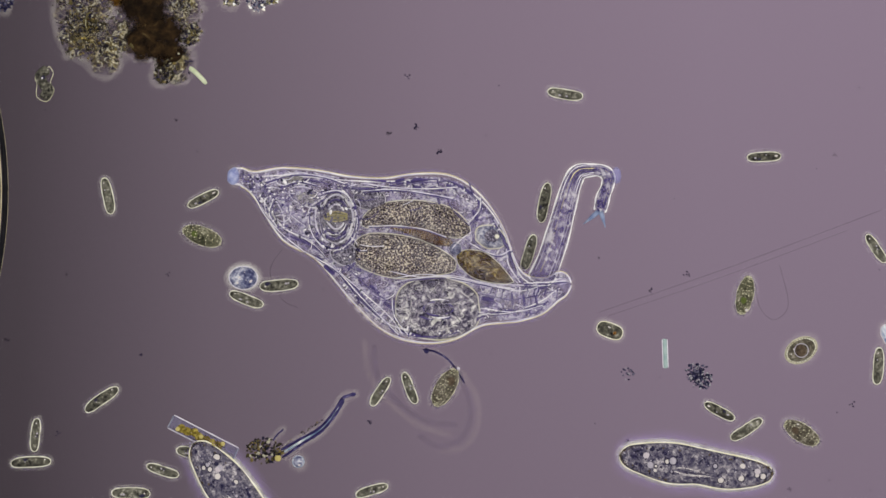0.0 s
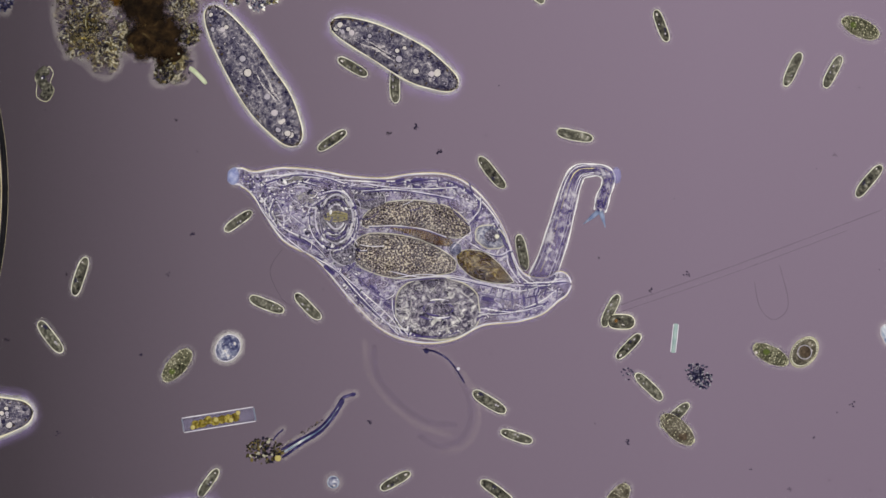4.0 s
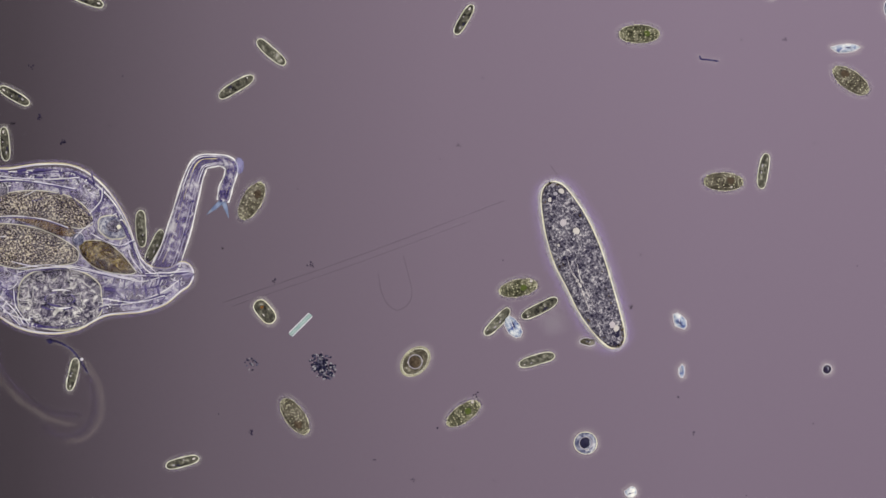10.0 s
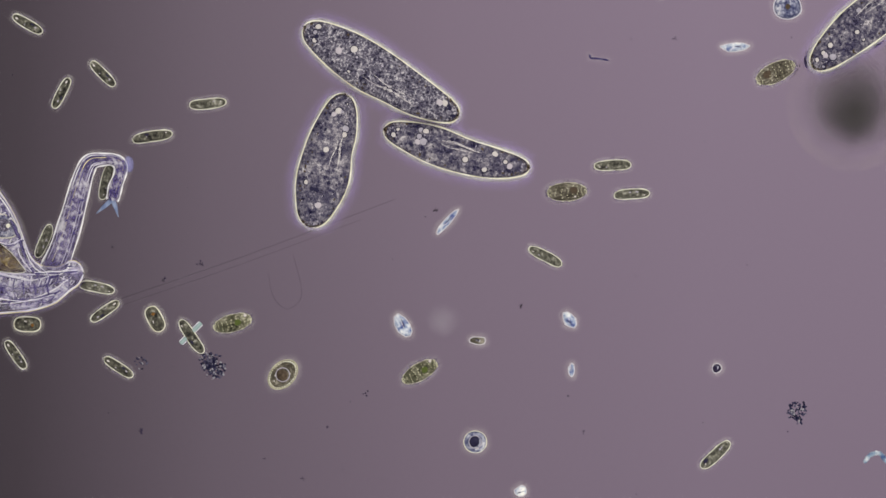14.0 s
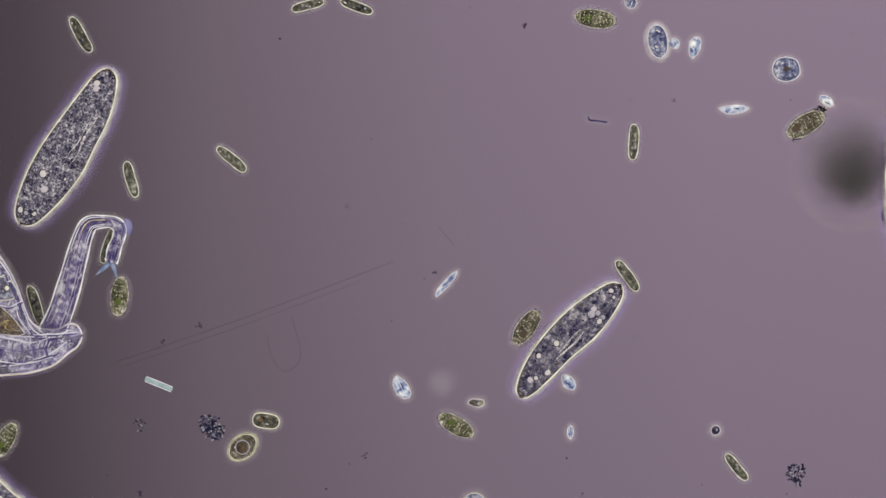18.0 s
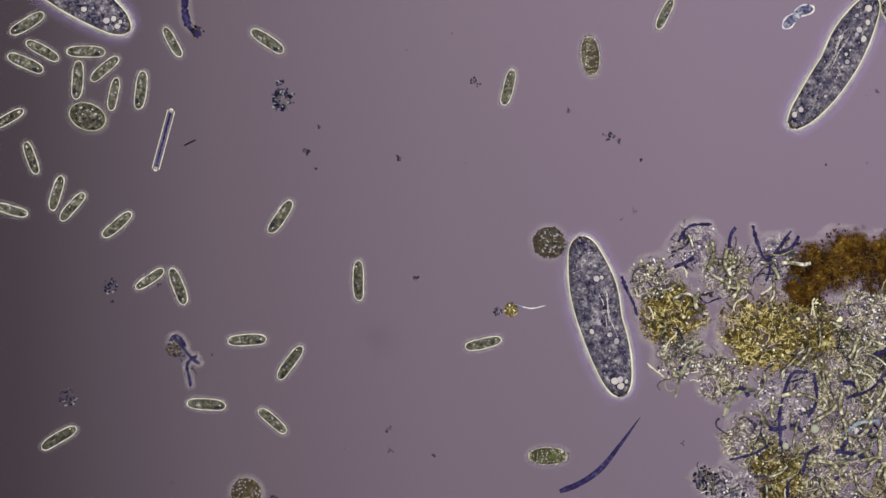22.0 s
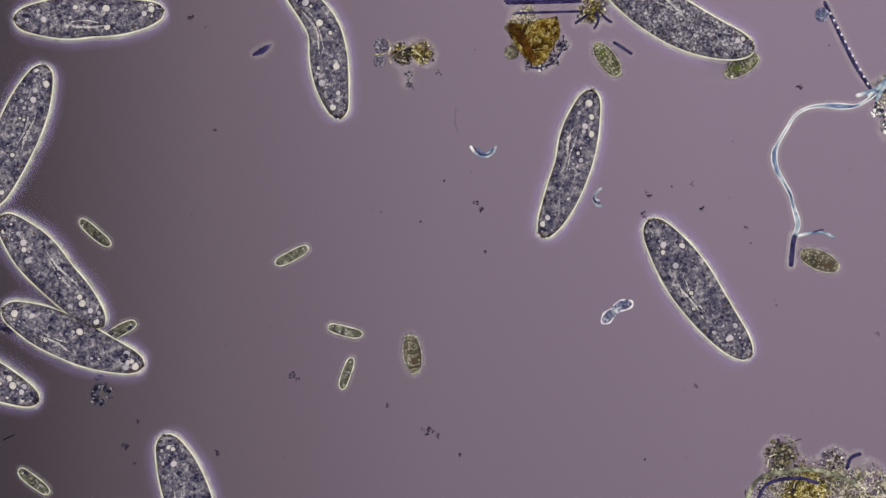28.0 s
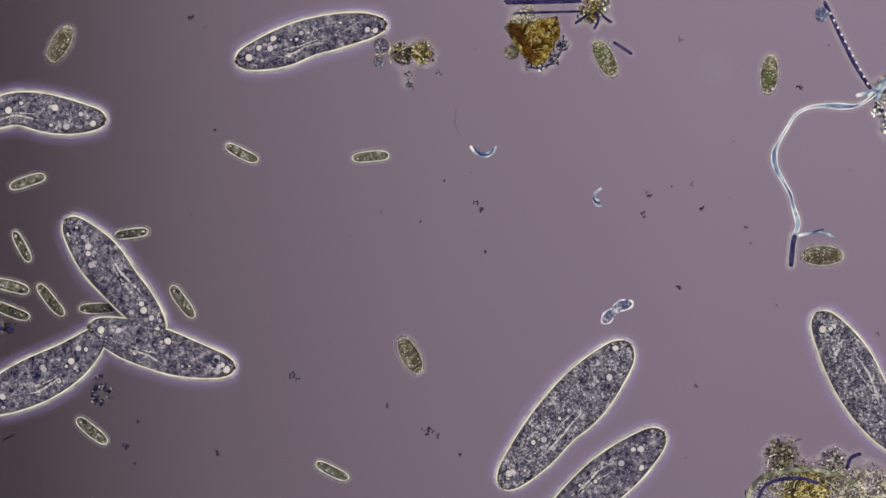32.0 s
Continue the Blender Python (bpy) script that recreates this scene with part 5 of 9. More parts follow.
def clump(label, cx, cy, zones, seed, fibres=0, size=(2.0, 5.0), name="detritus_clump"):
    """A heap of crumbs on frayed films; zones are (x, y, radius, kind, crowding)."""
    rng = random.Random(seed)
    ob = thing(name, label, "debris", place(cx, cy))
    heaps = {}
    for x, y, r, kind, crowd in zones:
        s = heaps.setdefault(kind, Shape())
        big = r > 22
        for i in range(int(r * r * (0.18 if r > 40 else 0.12 if big else 0.20) * crowd * (0.45 if kind in ("black", "brown") else 1.0))):
            d = r * math.sqrt(rng.random()) * (1 + 0.22 * noise.noise((x * 0.05 + i, y * 0.05, 1.0)))
            a = rng.uniform(0, 6.2832)
            k = rng.uniform(*size) * (0.42 if big else 0.62)
            px, py = x - cx + d * math.cos(a), -(y - cy) + d * math.sin(a)
            gap = noise.noise((px * 0.03, py * 0.03, seed)) + 0.5 * noise.noise((px * 0.09, py * 0.09, seed + 5))
            if big and gap < {"grey": 0.05, "olive": -0.02}.get(kind, -0.16) and kind not in ("black", "brown"):
                continue
            if big and rng.random() < 0.04:
                k *= 2.0
            s.crumb(px, py, k * 0.6 + (0.3 + 0.7 * rng.random()) * min(12, r * 0.3) * max(0.05, 1 - (d / r) ** 2), k * 1.05, rng, 0.6, rng.uniform(1.0, 1.7))
        if kind in MASSES and r >= 12:
            f = {"black": 1.34, "brown": 1.25, "gold": 1.2}.get(kind, 1.22)
            h = min(8, r * 0.2) * rng.uniform(0.6, 1.2) * {"black": 1.5, "brown": 1.2}.get(kind, 1.0)
            part("mass", Shape().mound(x - cx, -(y - cy), r * f, r * f * 0.95, h), MASSES[kind], ob, {"black": "dense brown-black core", "brown": "dense amber-brown mass", "gold": "golden granular mass", "grey": "thin violet-grey film", "murk": "dark murky crumb mass"}.get(kind, "thin olive granular film"))
    # larger heaps get a painted pale glow along their border
    if name != "debris_cluster":
        part("slime_coat", heap_halo(zones, cx, cy), CLUMP_HALO, ob, "thin pale halo round the edge")
    for kind, s in heaps.items():
        tagged(part("sediment", s, KINDS[kind], ob), kind="stuff")
    if fibres:
        s = Shape()
        for i in range(fibres):
            x, y, r, kind, crowd = rng.choice([q for q in zones if q[3] not in ("brown", "black")])
            d, a = r * 1.0 * math.sqrt(rng.random()), rng.uniform(0, 6.2832)
            px, py, h = x - cx + d * math.cos(a), -(y - cy) + d * math.sin(a), rng.uniform(0, 6.2832)
            z, pts, n = rng.uniform(5, 15), [], rng.randrange(3, 7) if i % 3 or r < 40 else rng.randrange(7, 15)
            turn = rng.uniform(-0.3, 0.3)
            for k in range(n):
                pts.append((px, py, z))
                px, py, h = px + 3.6 * math.cos(h), py + 3.6 * math.sin(h), h + turn + rng.uniform(-0.4, 0.4)
            w = rng.uniform(0.5, 1.2) if i % 3 or r < 40 else rng.uniform(1.1, 2.0)
            s.tube(pts, [w * rng.uniform(0.5, 1.3) for q in pts], 5)
        tagged(part("fibre_mat", s, FIBRE_MIX, ob), kind="stuff")
    return ob


def strand(ob, name, ctrl, radius, material, label="", n=26, z=8.0, centre=(0, 0), knots=0.0, m=8, taper=False):
    c = smooth(local(ctrl, *centre), n)
    rad = [radius * (1 + knots * noise.noise((i * 0.7, radius, centre[0]))) for i in range(n)]
    if taper:
        rad = [q * (0.25 + 1.1 * math.sin(math.pi * (i + 0.5) / n)) for i, q in enumerate(rad)]
    rad[0] *= 0.6
    rad[-1] *= 0.6
    # dark threads get a painted pale glow on both sides
    if material is FIBRE_BLUE and radius > 1.4:
        rad = [q * 0.8 for q in rad]
        part("sheath", skirt(silhouette(np.array([(x, y, 0.0) for x, y in c]), np.array(rad)), 9.0, max(1.5, min(7.0, z * 0.7)), 0.0, 70), CLUMP_HALO, ob, "pale halo along the thread")
    return part(name, Shape().tube([(x, y, max(radius, z)) for x, y in c], rad, m), material, ob, label)


# brown heap beside the rotifer
heap = clump("brown-black heap of detritus with pale crumbs", 240, 40, [(150, 60, 48, "murk", 1.0), (150, 60, 30, "gold", 0.6), (145, 10, 50, "murk", 0.9), (165, 38, 15, "brown", 0.5), (185, 105, 30, "murk", 1.2), (205, 60, 34, "murk", 0.9), (258, 16, 44, "black", 0.5), (283, 62, 42, "black", 0.5), (255, 72, 34, "black", 0.5), (302, 98, 27, "black", 0.4), (318, 8, 26, "murk", 1.0), (312, 112, 34, "murk", 1.0), (228, 75, 24, "murk", 1.0), (290, 130, 20, "murk", 1.0), (335, 60, 22, "murk", 1.0), (330, 20, 28, "murk", 0.8), (262, -80, 62, "black", 0.5), (220, -20, 36, "brown", 0.6), (150, -70, 70, "murk", 0.8)], 11, 24)
strand(heap, "rod", [(336, 120), (350, 132), (366, 149)], 4.2, tissue("pale_green_rod", [(0.3, (0.34, 0.40, 0.24)), (0.7, (0.60, 0.64, 0.46))], 60, 0.4, bump=0), "pale green rod", 10, 14, (240, 40))
clump("small dark fringe of detritus at the slide edge", 440, -8, [(410, -4, 16, "olive", 1.4), (455, 2, 18, "grey", 1.2), (480, -6, 14, "olive", 1.2)], 12, 10)
clump("small dark crumb of detritus", 8, 2, [(4, 4, 18, "navy", 1.5)], 13)
# twisted brown piece
twist = thing("debris_piece", "twisted brown kidney-shaped piece of debris", "debris", place(79, 150))
strand(twist, "body", [(86, 122), (72, 134), (78, 150), (86, 160), (76, 176)], 9.5, OLIVE_DARK, "", 24, 9, (79, 150), 0.3, 10)
_c = [(x, y, 10) for x, y in smooth(local([(88, 118), (64, 134), (66, 150), (66, 172), (84, 180), (96, 162), (90, 146), (95, 130), (88, 118)], 79, 150), 36)[:-1]]
part("edge", Shape().tube(_c, [0.6 + 0.5 * noise.noise((i * 0.5, 0, 0)) for i in range(len(_c))], 6, True), CREAM_GREEN, twist, "pale outline")
bead("oil_drop", twist, DARK_BEAD, -2, 12, 17, 4, 0.5)
bead("oil_drop", twist, PALE, -3, 11, 20, 1.6, 0.5)
# torn tube with a crumbly head
tube_worm = thing("plant_fragment", "torn dark hollow plant tube with crumbly head", "debris", place(530, 765))
for _o in (0, 1):
    strand(tube_worm, "wall", [(495 + _o * 5, 798 + _o * 12), (530 + _o * 4, 778 + _o * 8), (565 + _o * 3, 758 + _o * 6), (590 + _o * 4, 730 + _o * 4), (606 + _o * 3, 704 + _o * 3)], 3.0, FIBRE_BLUE, "dark tube wall", 24, 7, (530, 765), 0.6)
strand(tube_worm, "core", [(500, 802), (535, 780), (570, 757), (595, 728), (606, 706)], 2.2, FIBRE_PALE, "pale tube core", 20, 5, (530, 765), 0.7)
strand(tube_worm, "tip", [(606, 704), (618, 700), (630, 697)], 3.6, FIBRE_BLUE, "", 10, 6, (530, 765), 0.6)
strand(tube_worm, "spike", [(483, 780), (492, 768), (502, 760)], 1.8, FIBRE_BLUE, "", 10, 6, (530, 765))
_h, _r2 = Shape(), random.Random(8)
for i in range(150):
    _a, _d = _r2.uniform(0, 6.28), 30 * math.sqrt(_r2.random())
    _h.crumb(468 - 530 + _d * 1.1 * math.cos(_a), -(798 - 765) + _d * 0.75 * math.sin(_a), _r2.uniform(2, 9), _r2.uniform(1.5, 3.6), _r2, 0.7, 1.4)
for i in range(26):
    _u = _r2.random()
    _h.crumb(500 - 530 + 75 * _u, -(790 - 50 * _u - 765) + _r2.uniform(-3, 3), 5, _r2.uniform(1, 2), _r2)
tagged(part("sediment", _h, CRUMB_MURK, tube_worm), kind="stuff")
bead("oil_drop", tube_worm, GOLD_OIL, 492 - 530, -(811 - 765), 8, 6, 0.7, "yellow oil drop")


def thread(label, ctrl, radius, material, z=None, knots=0.0, n=24, name="algal_thread"):
    cx, cy = ctrl[len(ctrl) // 2]
    ob = thing(name, label, "thread", place(cx, cy))
    strand(ob, "stalk", ctrl, radius, material, "", n, radius if z is None else z, (cx, cy), knots, 8, name == "dark_flake")
    return ob


_t = thread("thin curved blue-grey thread with knotted end", [(748, 619), (768, 622), (790, 634), (806, 652), (822, 678)], 2.2, FIBRE_BLUE)
bead("knot", _t, FIBRE_BLUE, 755 - 790, -(621 - 634), 5, 5, 0.7)
bead("bud", _t, PALE, 811 - 790, -(653 - 634), 5, 3, 0.7)
clump("small clustered crumb of violet debris", 1237, 668, [(1230, 660, 17, "navy", 2.2), (1245, 675, 14, "navy", 2.2), (1240, 668, 20, "navy", 0.7)], 14, 0, (1.6, 3.8), "debris_cluster")
clump("small faint dark debris cluster", 1110, 662, [(1110, 662, 11, "navy", 1.0)], 15, 0, (1.5, 3.0), "debris_cluster")
_t = thread("small dark hook-shaped thread", [(1904, 116), (1907, 122), (1918, 123), (1938, 126)], 2.0, FIBRE_BLUE)


def pebble(label, x, y, rx, ry, a, material, rim=None, seed=1, core=None, name="mineral_grain"):
    """An angular or rounded glassy grain with a bright edge."""
    rng = random.Random(seed)
    ob = thing(name, label, "grain", place(x, y, a))
    n = 9 if "hexagonal" not in label else 16
    pts = []
    for k in range(n):
        q = 6.2832 * k / n
        w = rng.uniform(0.82, 1.15) if n == 9 else rng.uniform(0.95, 1.05)
        pts.append((rx * w * math.cos(q), ry * w * math.sin(q)))
    s = Shape()
    h = min(rx, ry)
    s.rings([[(px * f, py * f, z * h) for px, py in pts] for f, z in ((0.8, 0.05), (1.0, 0.35), (0.9, 0.75), (0.55, 1.0), (0.15, 1.06))])
    part("body", s, material, ob)
    loop = even(np.array([(px, py, h * 0.45) for px, py in pts]), 40)
    part("edge", Shape().tube(loop, max(0.8, h * 0.05), 6, True), rim or PALE, ob, "bright edge")
    # painted glow round the grain's bright edge
    part("slime_coat", skirt(loop, 10.0, 7.0, 1.0, 40), FAINT_HALO, ob, "thin pale halo round the edge")
    if core:
        bead("core", ob, core, 0, 0, h * 1.0, h * 0.28, 0.3)
    else:
        for k in range(3):
            q, w = rng.uniform(0, 3.14), rng.uniform(0.25, 0.5)
            qx, qy = rng.uniform(-0.3, 0.3) * rx, rng.uniform(-0.3, 0.3) * ry
            part("facet", Shape().tube([(qx - rx * w * math.cos(q), qy - ry * w * math.sin(q), h * 1.0), (qx, qy, h * 1.08), (qx + rx * w * math.cos(q), qy + ry * w * math.sin(q), h * 1.0)], [0.4, max(0.7, h * 0.09), 0.4], 5), (PALE, FIBRE_BLUE, PLASM_BLUE)[k], ob)
    return ob


for _a in (("pale faceted crystal grain", 1575, 596, 22, 12, -55, CRYSTAL), ("small pale blue crystal grain", 1869, 586, 16, 10, -60, CRYSTAL), ("pale wedge of glassy crystal", 2161, 103, 25, 9, 4, CRYSTAL),
           ("pale slender shard of glass", 1651, 414, 30, 6, 48, CRYSTAL), ("small blue crystal grain", 2326, 89, 15, 9, -30, CRYSTAL), ("small blue-grey glassy grain", 1783, 888, 11, 9, 10, CRYSTAL),
           ("tiny brown ringed grain", 1706, 622, 14, 7, 0, BARREL_BROWN), ("white six-sided glassy grain", 1819, -148, 26, 28, 20, CRYSTAL), ("pale hexagonal blue grain", 2254, 32, 25, 22, 0, PLASM_BLUE),
           ("pale bent blue glassy flake", 2092, -7, 10, 19, -15, CRYSTAL), ("white cell with dark kernel", 1752, -739, 20, 30, 10, CRYSTAL), ("small round turquoise glassy bead", 1978, -86, 11, 11, 0, PLASM_BLUE),
           ("small blue dot grain", 998, -413, 10, 10, 0, PLASM_BLUE),
           ("tiny grain with bright edge", 2129, 671, 9, 8, 30, DIRT), ("tiny upright bluish glassy grain", 1872, 674, 5, 12, 0, CRYSTAL), ("small round blue-black bead", 1868, -230, 7, 7, 0, DARK_BEAD)):
    pebble(*_a, seed=len(bpy.data.objects), core=NUCLEUS if "kernel" in _a[0] or "hexagonal" in _a[0] else None)
_o = round_cell("ringed_cell", "round cell with bright ring and dark core", 20, 19, PLASM_BLUE, CREAM, 21, DARK_BEAD, 4)
_o.matrix_basis = place(1702, 801)
_o = round_cell("oval_cell", "bluish oval cell with pale granules", 17, 29, PLASM_BLUE, PALE, 22, None, 8)
_o.matrix_basis = place(2027, -17, 8)
pebble("small pale granule beside the oval cell", 2056, -13, 9, 9, 0, CRYSTAL, seed=5)
_o = round_cell("brown_ball", "round dark brown speckled ball", 27, 27, tissue("brown_ball_plasm", [(0.32, (0.02, 0.017, 0.012)), (0.5, (0.075, 0.062, 0.035)), (0.68, (0.22, 0.19, 0.12))], 110, 0.6, bump=0.6), None, 23, None, 2)
_o.matrix_basis = place(1337, -916)
_o = round_cell("brown_ball", "round golden-brown granular ball", 29, 28, OLIVE_DARK, None, 24, None, 3)
_o.matrix_basis = place(1872, -1359)
_o = round_cell("ringed_cell", "oval brownish cell with pale ringed centre", 33, 23, OLIVE_DARK, CREAM_GREEN, 25, None, 14)
_o.matrix_basis = place(1056, -1582, -20)
_o = round_cell("green_ball", "small round bright green algal ball", 13, 13, GREEN, GREEN, 26, None, 0)
_o.matrix_basis = place(883, -450)
_o = round_cell("green_ball", "small olive algal ball with dark rim", 12, 12, BARREL_GREEN, CREAM_GREEN, 27, None, 1)
_o.matrix_basis = place(2096, -767)

# branching heap of dark threads
br = clump("tangle of blue-black threads with golden crumbs", 1305, -457, [(1290, -441, 38, "murk", 1.2), (1228, -436, 21, "murk", 1.2), (1315, -456, 24, "murk", 0.9), (1388, -428, 31, "gold", 0.9), (1392, -424, 28, "murk", 0.6), (1355, -410, 24, "murk", 1.0), (1428, -476, 18, "murk", 1.1), (1393, -506, 20, "grey", 0.6), (1343, -376, 17, "murk", 0.9)], 31, 22)
for _c in ([(1218, -591), (1226, -572), (1233, -549)], [(1215, -484), (1222, -514), (1235, -532), (1258, -540), (1283, -539), (1298, -521), (1308, -496), (1323, -474)], [(1238, -543), (1268, -542), (1303, -536), (1333, -530), (1353, -526)], [(1320, -508), (1340, -517), (1368, -536), (1380, -548)], [(1353, -506), (1350, -476), (1343, -436), (1338, -406), (1346, -366), (1346, -341)],
           [(1360, -461), (1361, -486), (1368, -499), (1383, -491), (1388, -476), (1403, -496), (1415, -506)], [(1383, -471), (1398, -461), (1428, -448)], [(1233, -466), (1255, -446), (1283, -421), (1323, -406)], [(1188, -466), (1208, -451), (1228, -461)], [(1323, -500), (1338, -497), (1352, -494)]):
    strand(br, "thread", _c, 3.2, FIBRE_BLUE, "blue-black knotted thread", 30, 14, (1305, -457), 0.9)
strand(br, "thread", [(1181, -473), (1198, -479), (1223, -476), (1253, -468)], 2.2, FIBRE_PALE, "pale blue thread", 20, 10, (1305, -457))
bead("droplet", br, PLASM_BLUE, 1433 - 1305, 457 - 403, 10, 9, 0.6, "bluish round droplet")
for _x, _y, _r in ((1263, -364, 7), (1268, -345, 6), (1203, -333, 9)):
    clump("small dark violet crumb", _x, _y, [(_x, _y, _r, "navy", 1.8)], 30 + _r, 0, (2.0, 4.4), "debris_cluster")
_g, _r2 = Shape(), random.Random(33)
for _c in (((1233, -545), (1345, -528)), ((1278, -540), (1322, -470)), ((1190, -478), (1262, -420)), ((1262, -420), (1318, -405)), ((1233, -543), (1212, -470)), ((1340, -530), (1420, -480)), ((1380, -540), (1390, -470))):
    for i in range(34):
        _u = _r2.random()
        _g.crumb(_c[0][0] + (_c[1][0] - _c[0][0]) * _u - 1305 + _r2.gauss(0, 6), -(_c[0][1] + (_c[1][1] - _c[0][1]) * _u + 457) + _r2.gauss(0, 6), 8, _r2.uniform(1.0, 2.8), _r2, 0.7, _r2.uniform(1, 2))
tagged(part("sediment", _g, CRUMB_NAVY, br), kind="stuff")
_g, _r2 = Shape(), random.Random(32)
for i in range(420):
    _a, _d = _r2.uniform(0, 6.28), 33 * math.sqrt(_r2.random())
    _g.crumb(1304 - 1305 + _d * math.cos(_a), -(-367 + 457) + _d * math.sin(_a), 3 + 9 * (1 - _d / 33), _r2.uniform(1.2, 2.6), _r2)
tagged(part("colony", _g, palette("colony_granules", [(0.10, 0.09, 0.15), (0.20, 0.18, 0.26), (0.06, 0.055, 0.10), (0.30, 0.28, 0.34), (0.15, 0.135, 0.20), (0.46, 0.44, 0.48)]), br, "pale violet granular colony"), kind="stuff")
bead("oil_drop", br, DROPLET, 1425 - 1305, 457 - 402, 10, 8, 0.6)
_l = clump("golden-brown lobed clump with pale crack", 2147, -244, [(2115, -241, 33, "murk", 1.3), (2118, -238, 20, "gold", 0.4), (2105, -222, 14, "navy", 0.9), (2122, -212, 10, "navy", 1.2), (2161, -251, 30, "gold", 0.8), (2161, -251, 28, "murk", 0.7), (2193, -241, 20, "murk", 1.0), (2196, -243, 14, "gold", 0.6), (2152, -208, 8, "navy", 1.6), (2128, -288, 8, "navy", 1.6)], 33, 0, (2.2, 5.0))
strand(_l, "crack", [(2130, -284), (2134, -262), (2137, -240), (2146, -222), (2151, -211)], 1.1, FIBRE_STRAW, "pale crack", 16, 26, (2147, -244), 0.5)
clump("small dark crumb cluster with pale grains", 1505, -344, [(1497, -338, 13, "navy", 1.6), (1515, -354, 12, "navy", 1.8)], 34, 0, (1.8, 3.6), "debris_cluster")
thread("dark bent thread of algae", [(1778, -850), (1772, -830), (1768, -812), (1752, -798), (1740, -788)], 3.0, FIBRE_BLUE, None, 0.4)
clump("faint violet crumbs beside a pale cell", 1715, -757, [(1712, -757, 22, "navy", 0.8)], 35, 0, (1.4, 3.0), "debris_cluster")
_t = thread("pale blue curved folded flake", [(1518, -714), (1522, -735), (1535, -745), (1550, -742)], 2.6, FIBRE_PALE, None, 0.3)
strand(_t, "fold", [(1511, -716), (1515, -740), (1532, -752), (1553, -748)], 0.9, SHELL_LINE, "pale fold", 20, 5, (1535, -745), 0.4)
strand(_t, "fold", [(1523, -712), (1527, -729), (1538, -738), (1552, -736)], 0.8, CREAM, "cream fold", 20, 5, (1535, -745), 0.4)
strand(_t, "fold", [(1515, -715), (1519, -738), (1534, -748), (1552, -745)], 1.2, FIBRE_BLUE, "dark fold line", 20, 8, (1535, -745), 0.4)
for _label, _arc, _cx, _cy in (("bluish curved flake of debris", [(2053, -2052), (2062, -2040), (2078, -2033), (2092, -2038), (2099, -2052)], 2078, -2033), ("pale upright curved glassy flake", [(2286, -1978), (2275, -1968), (2272, -1956), (2277, -1947), (2287, -1945)], 2272, -1956)):
    _t = thread(_label, _arc, 2.4, FIBRE_PALE, None, 0.4)
    strand(_t, "fold", [(x + 0.30 * (_cx - x), y + 0.30 * (_cy - 8 - y)) for x, y in _arc], 1.4, FIBRE_BLUE, "dark fold line", 18, 5, (_cx, _cy), 0.5)
    strand(_t, "fold", [(x + 0.45 * (_cx + 4 - x), y + 0.45 * (_cy - 12 - y)) for x, y in _arc], 2.0, FIBRE_PALE, "pale inner fold", 18, 6, (_cx, _cy), 0.5)
thread("dark slanting flake of debris", [(1282, -773), (1300, -784), (1326, -790)], 4.6, FIBRE_BLUE, None, 0.6, 18, "dark_flake")
_needle = thing("algal_needle", "long curved blue needle tapering to a point", "thread", place(1966, -962))
_c = smooth(local([(1891, -919), (1930, -935), (1966, -962), (2000, -1005), (2033, -1050)], 1966, -962), 40)
part("stalk", Shape().tube([(x, y, 5.5) for x, y in _c], [5.2 * min(1, (41 - i) / 22) ** 0.8 * min(1, 0.7 + i * 0.1) for i in range(40)], 8), FIBRE_BLUE, _needle)
thread("short pale blue thread", [(2018, -508), (2040, -528), (2068, -552)], 2.0, FIBRE_PALE)
for _dy in (0, 9):
    thread("short dark double rod", [(2003, -810 + _dy), (2018, -814 + _dy), (2033, -811 + _dy)], 3.0, FIBRE_BLUE)
_s = clump("dark crossing sticks with crumbs", 1226, -1157, [(1210, -1172, 15, "murk", 1.3), (1235, -1150, 16, "navy", 0.5)], 36, 6, (1.6, 3.4), "debris_cluster")
for _c in ([(1205, -1195), (1220, -1180), (1240, -1155), (1255, -1145)], [(1250, -1160), (1232, -1145), (1236, -1120), (1238, -1105)], [(1200, -1185), (1215, -1195), (1230, -1175)]):
    strand(_s, "stick", _c, 3.4, FIBRE_BLUE, "", 16, 9, (1226, -1157), 0.6)
clump("small dark speckled crumb", 1096, -1282, [(1096, -1282, 14, "navy", 1.0)], 37, 0, (2, 3.6), "debris_cluster")
clump("faint blue crumb cluster", 1018, -1080, [(1020, -1085, 16, "navy", 1.1)], 38, 0, (1.5, 3.2), "debris_cluster")
_g = thing("rod_diatom", "long straight pale green glassy rod", "diatom", place(905, -778, -6))
part("shell", Shape().rod(-36, 0, 34, 0, 5.5), tissue("green_glass_rod", [(0.3, (0.12, 0.22, 0.14)), (0.7, (0.30, 0.42, 0.30))], 60, 0.3, alpha=0.85, bump=0), _g)
_y = clump("small yellow lump with dark lobe", 1801, -1242, [(1805, -1240, 12, "gold", 1.6), (1782, -1238, 8, "navy", 1.6)], 39, 0, (2, 4), "debris_cluster")
strand(_y, "tail", [(1812, -1250), (1840, -1243), (1866, -1248)], 1.2, FIBRE_PALE, "thin pale tail", 14, 5, (1801, -1242))
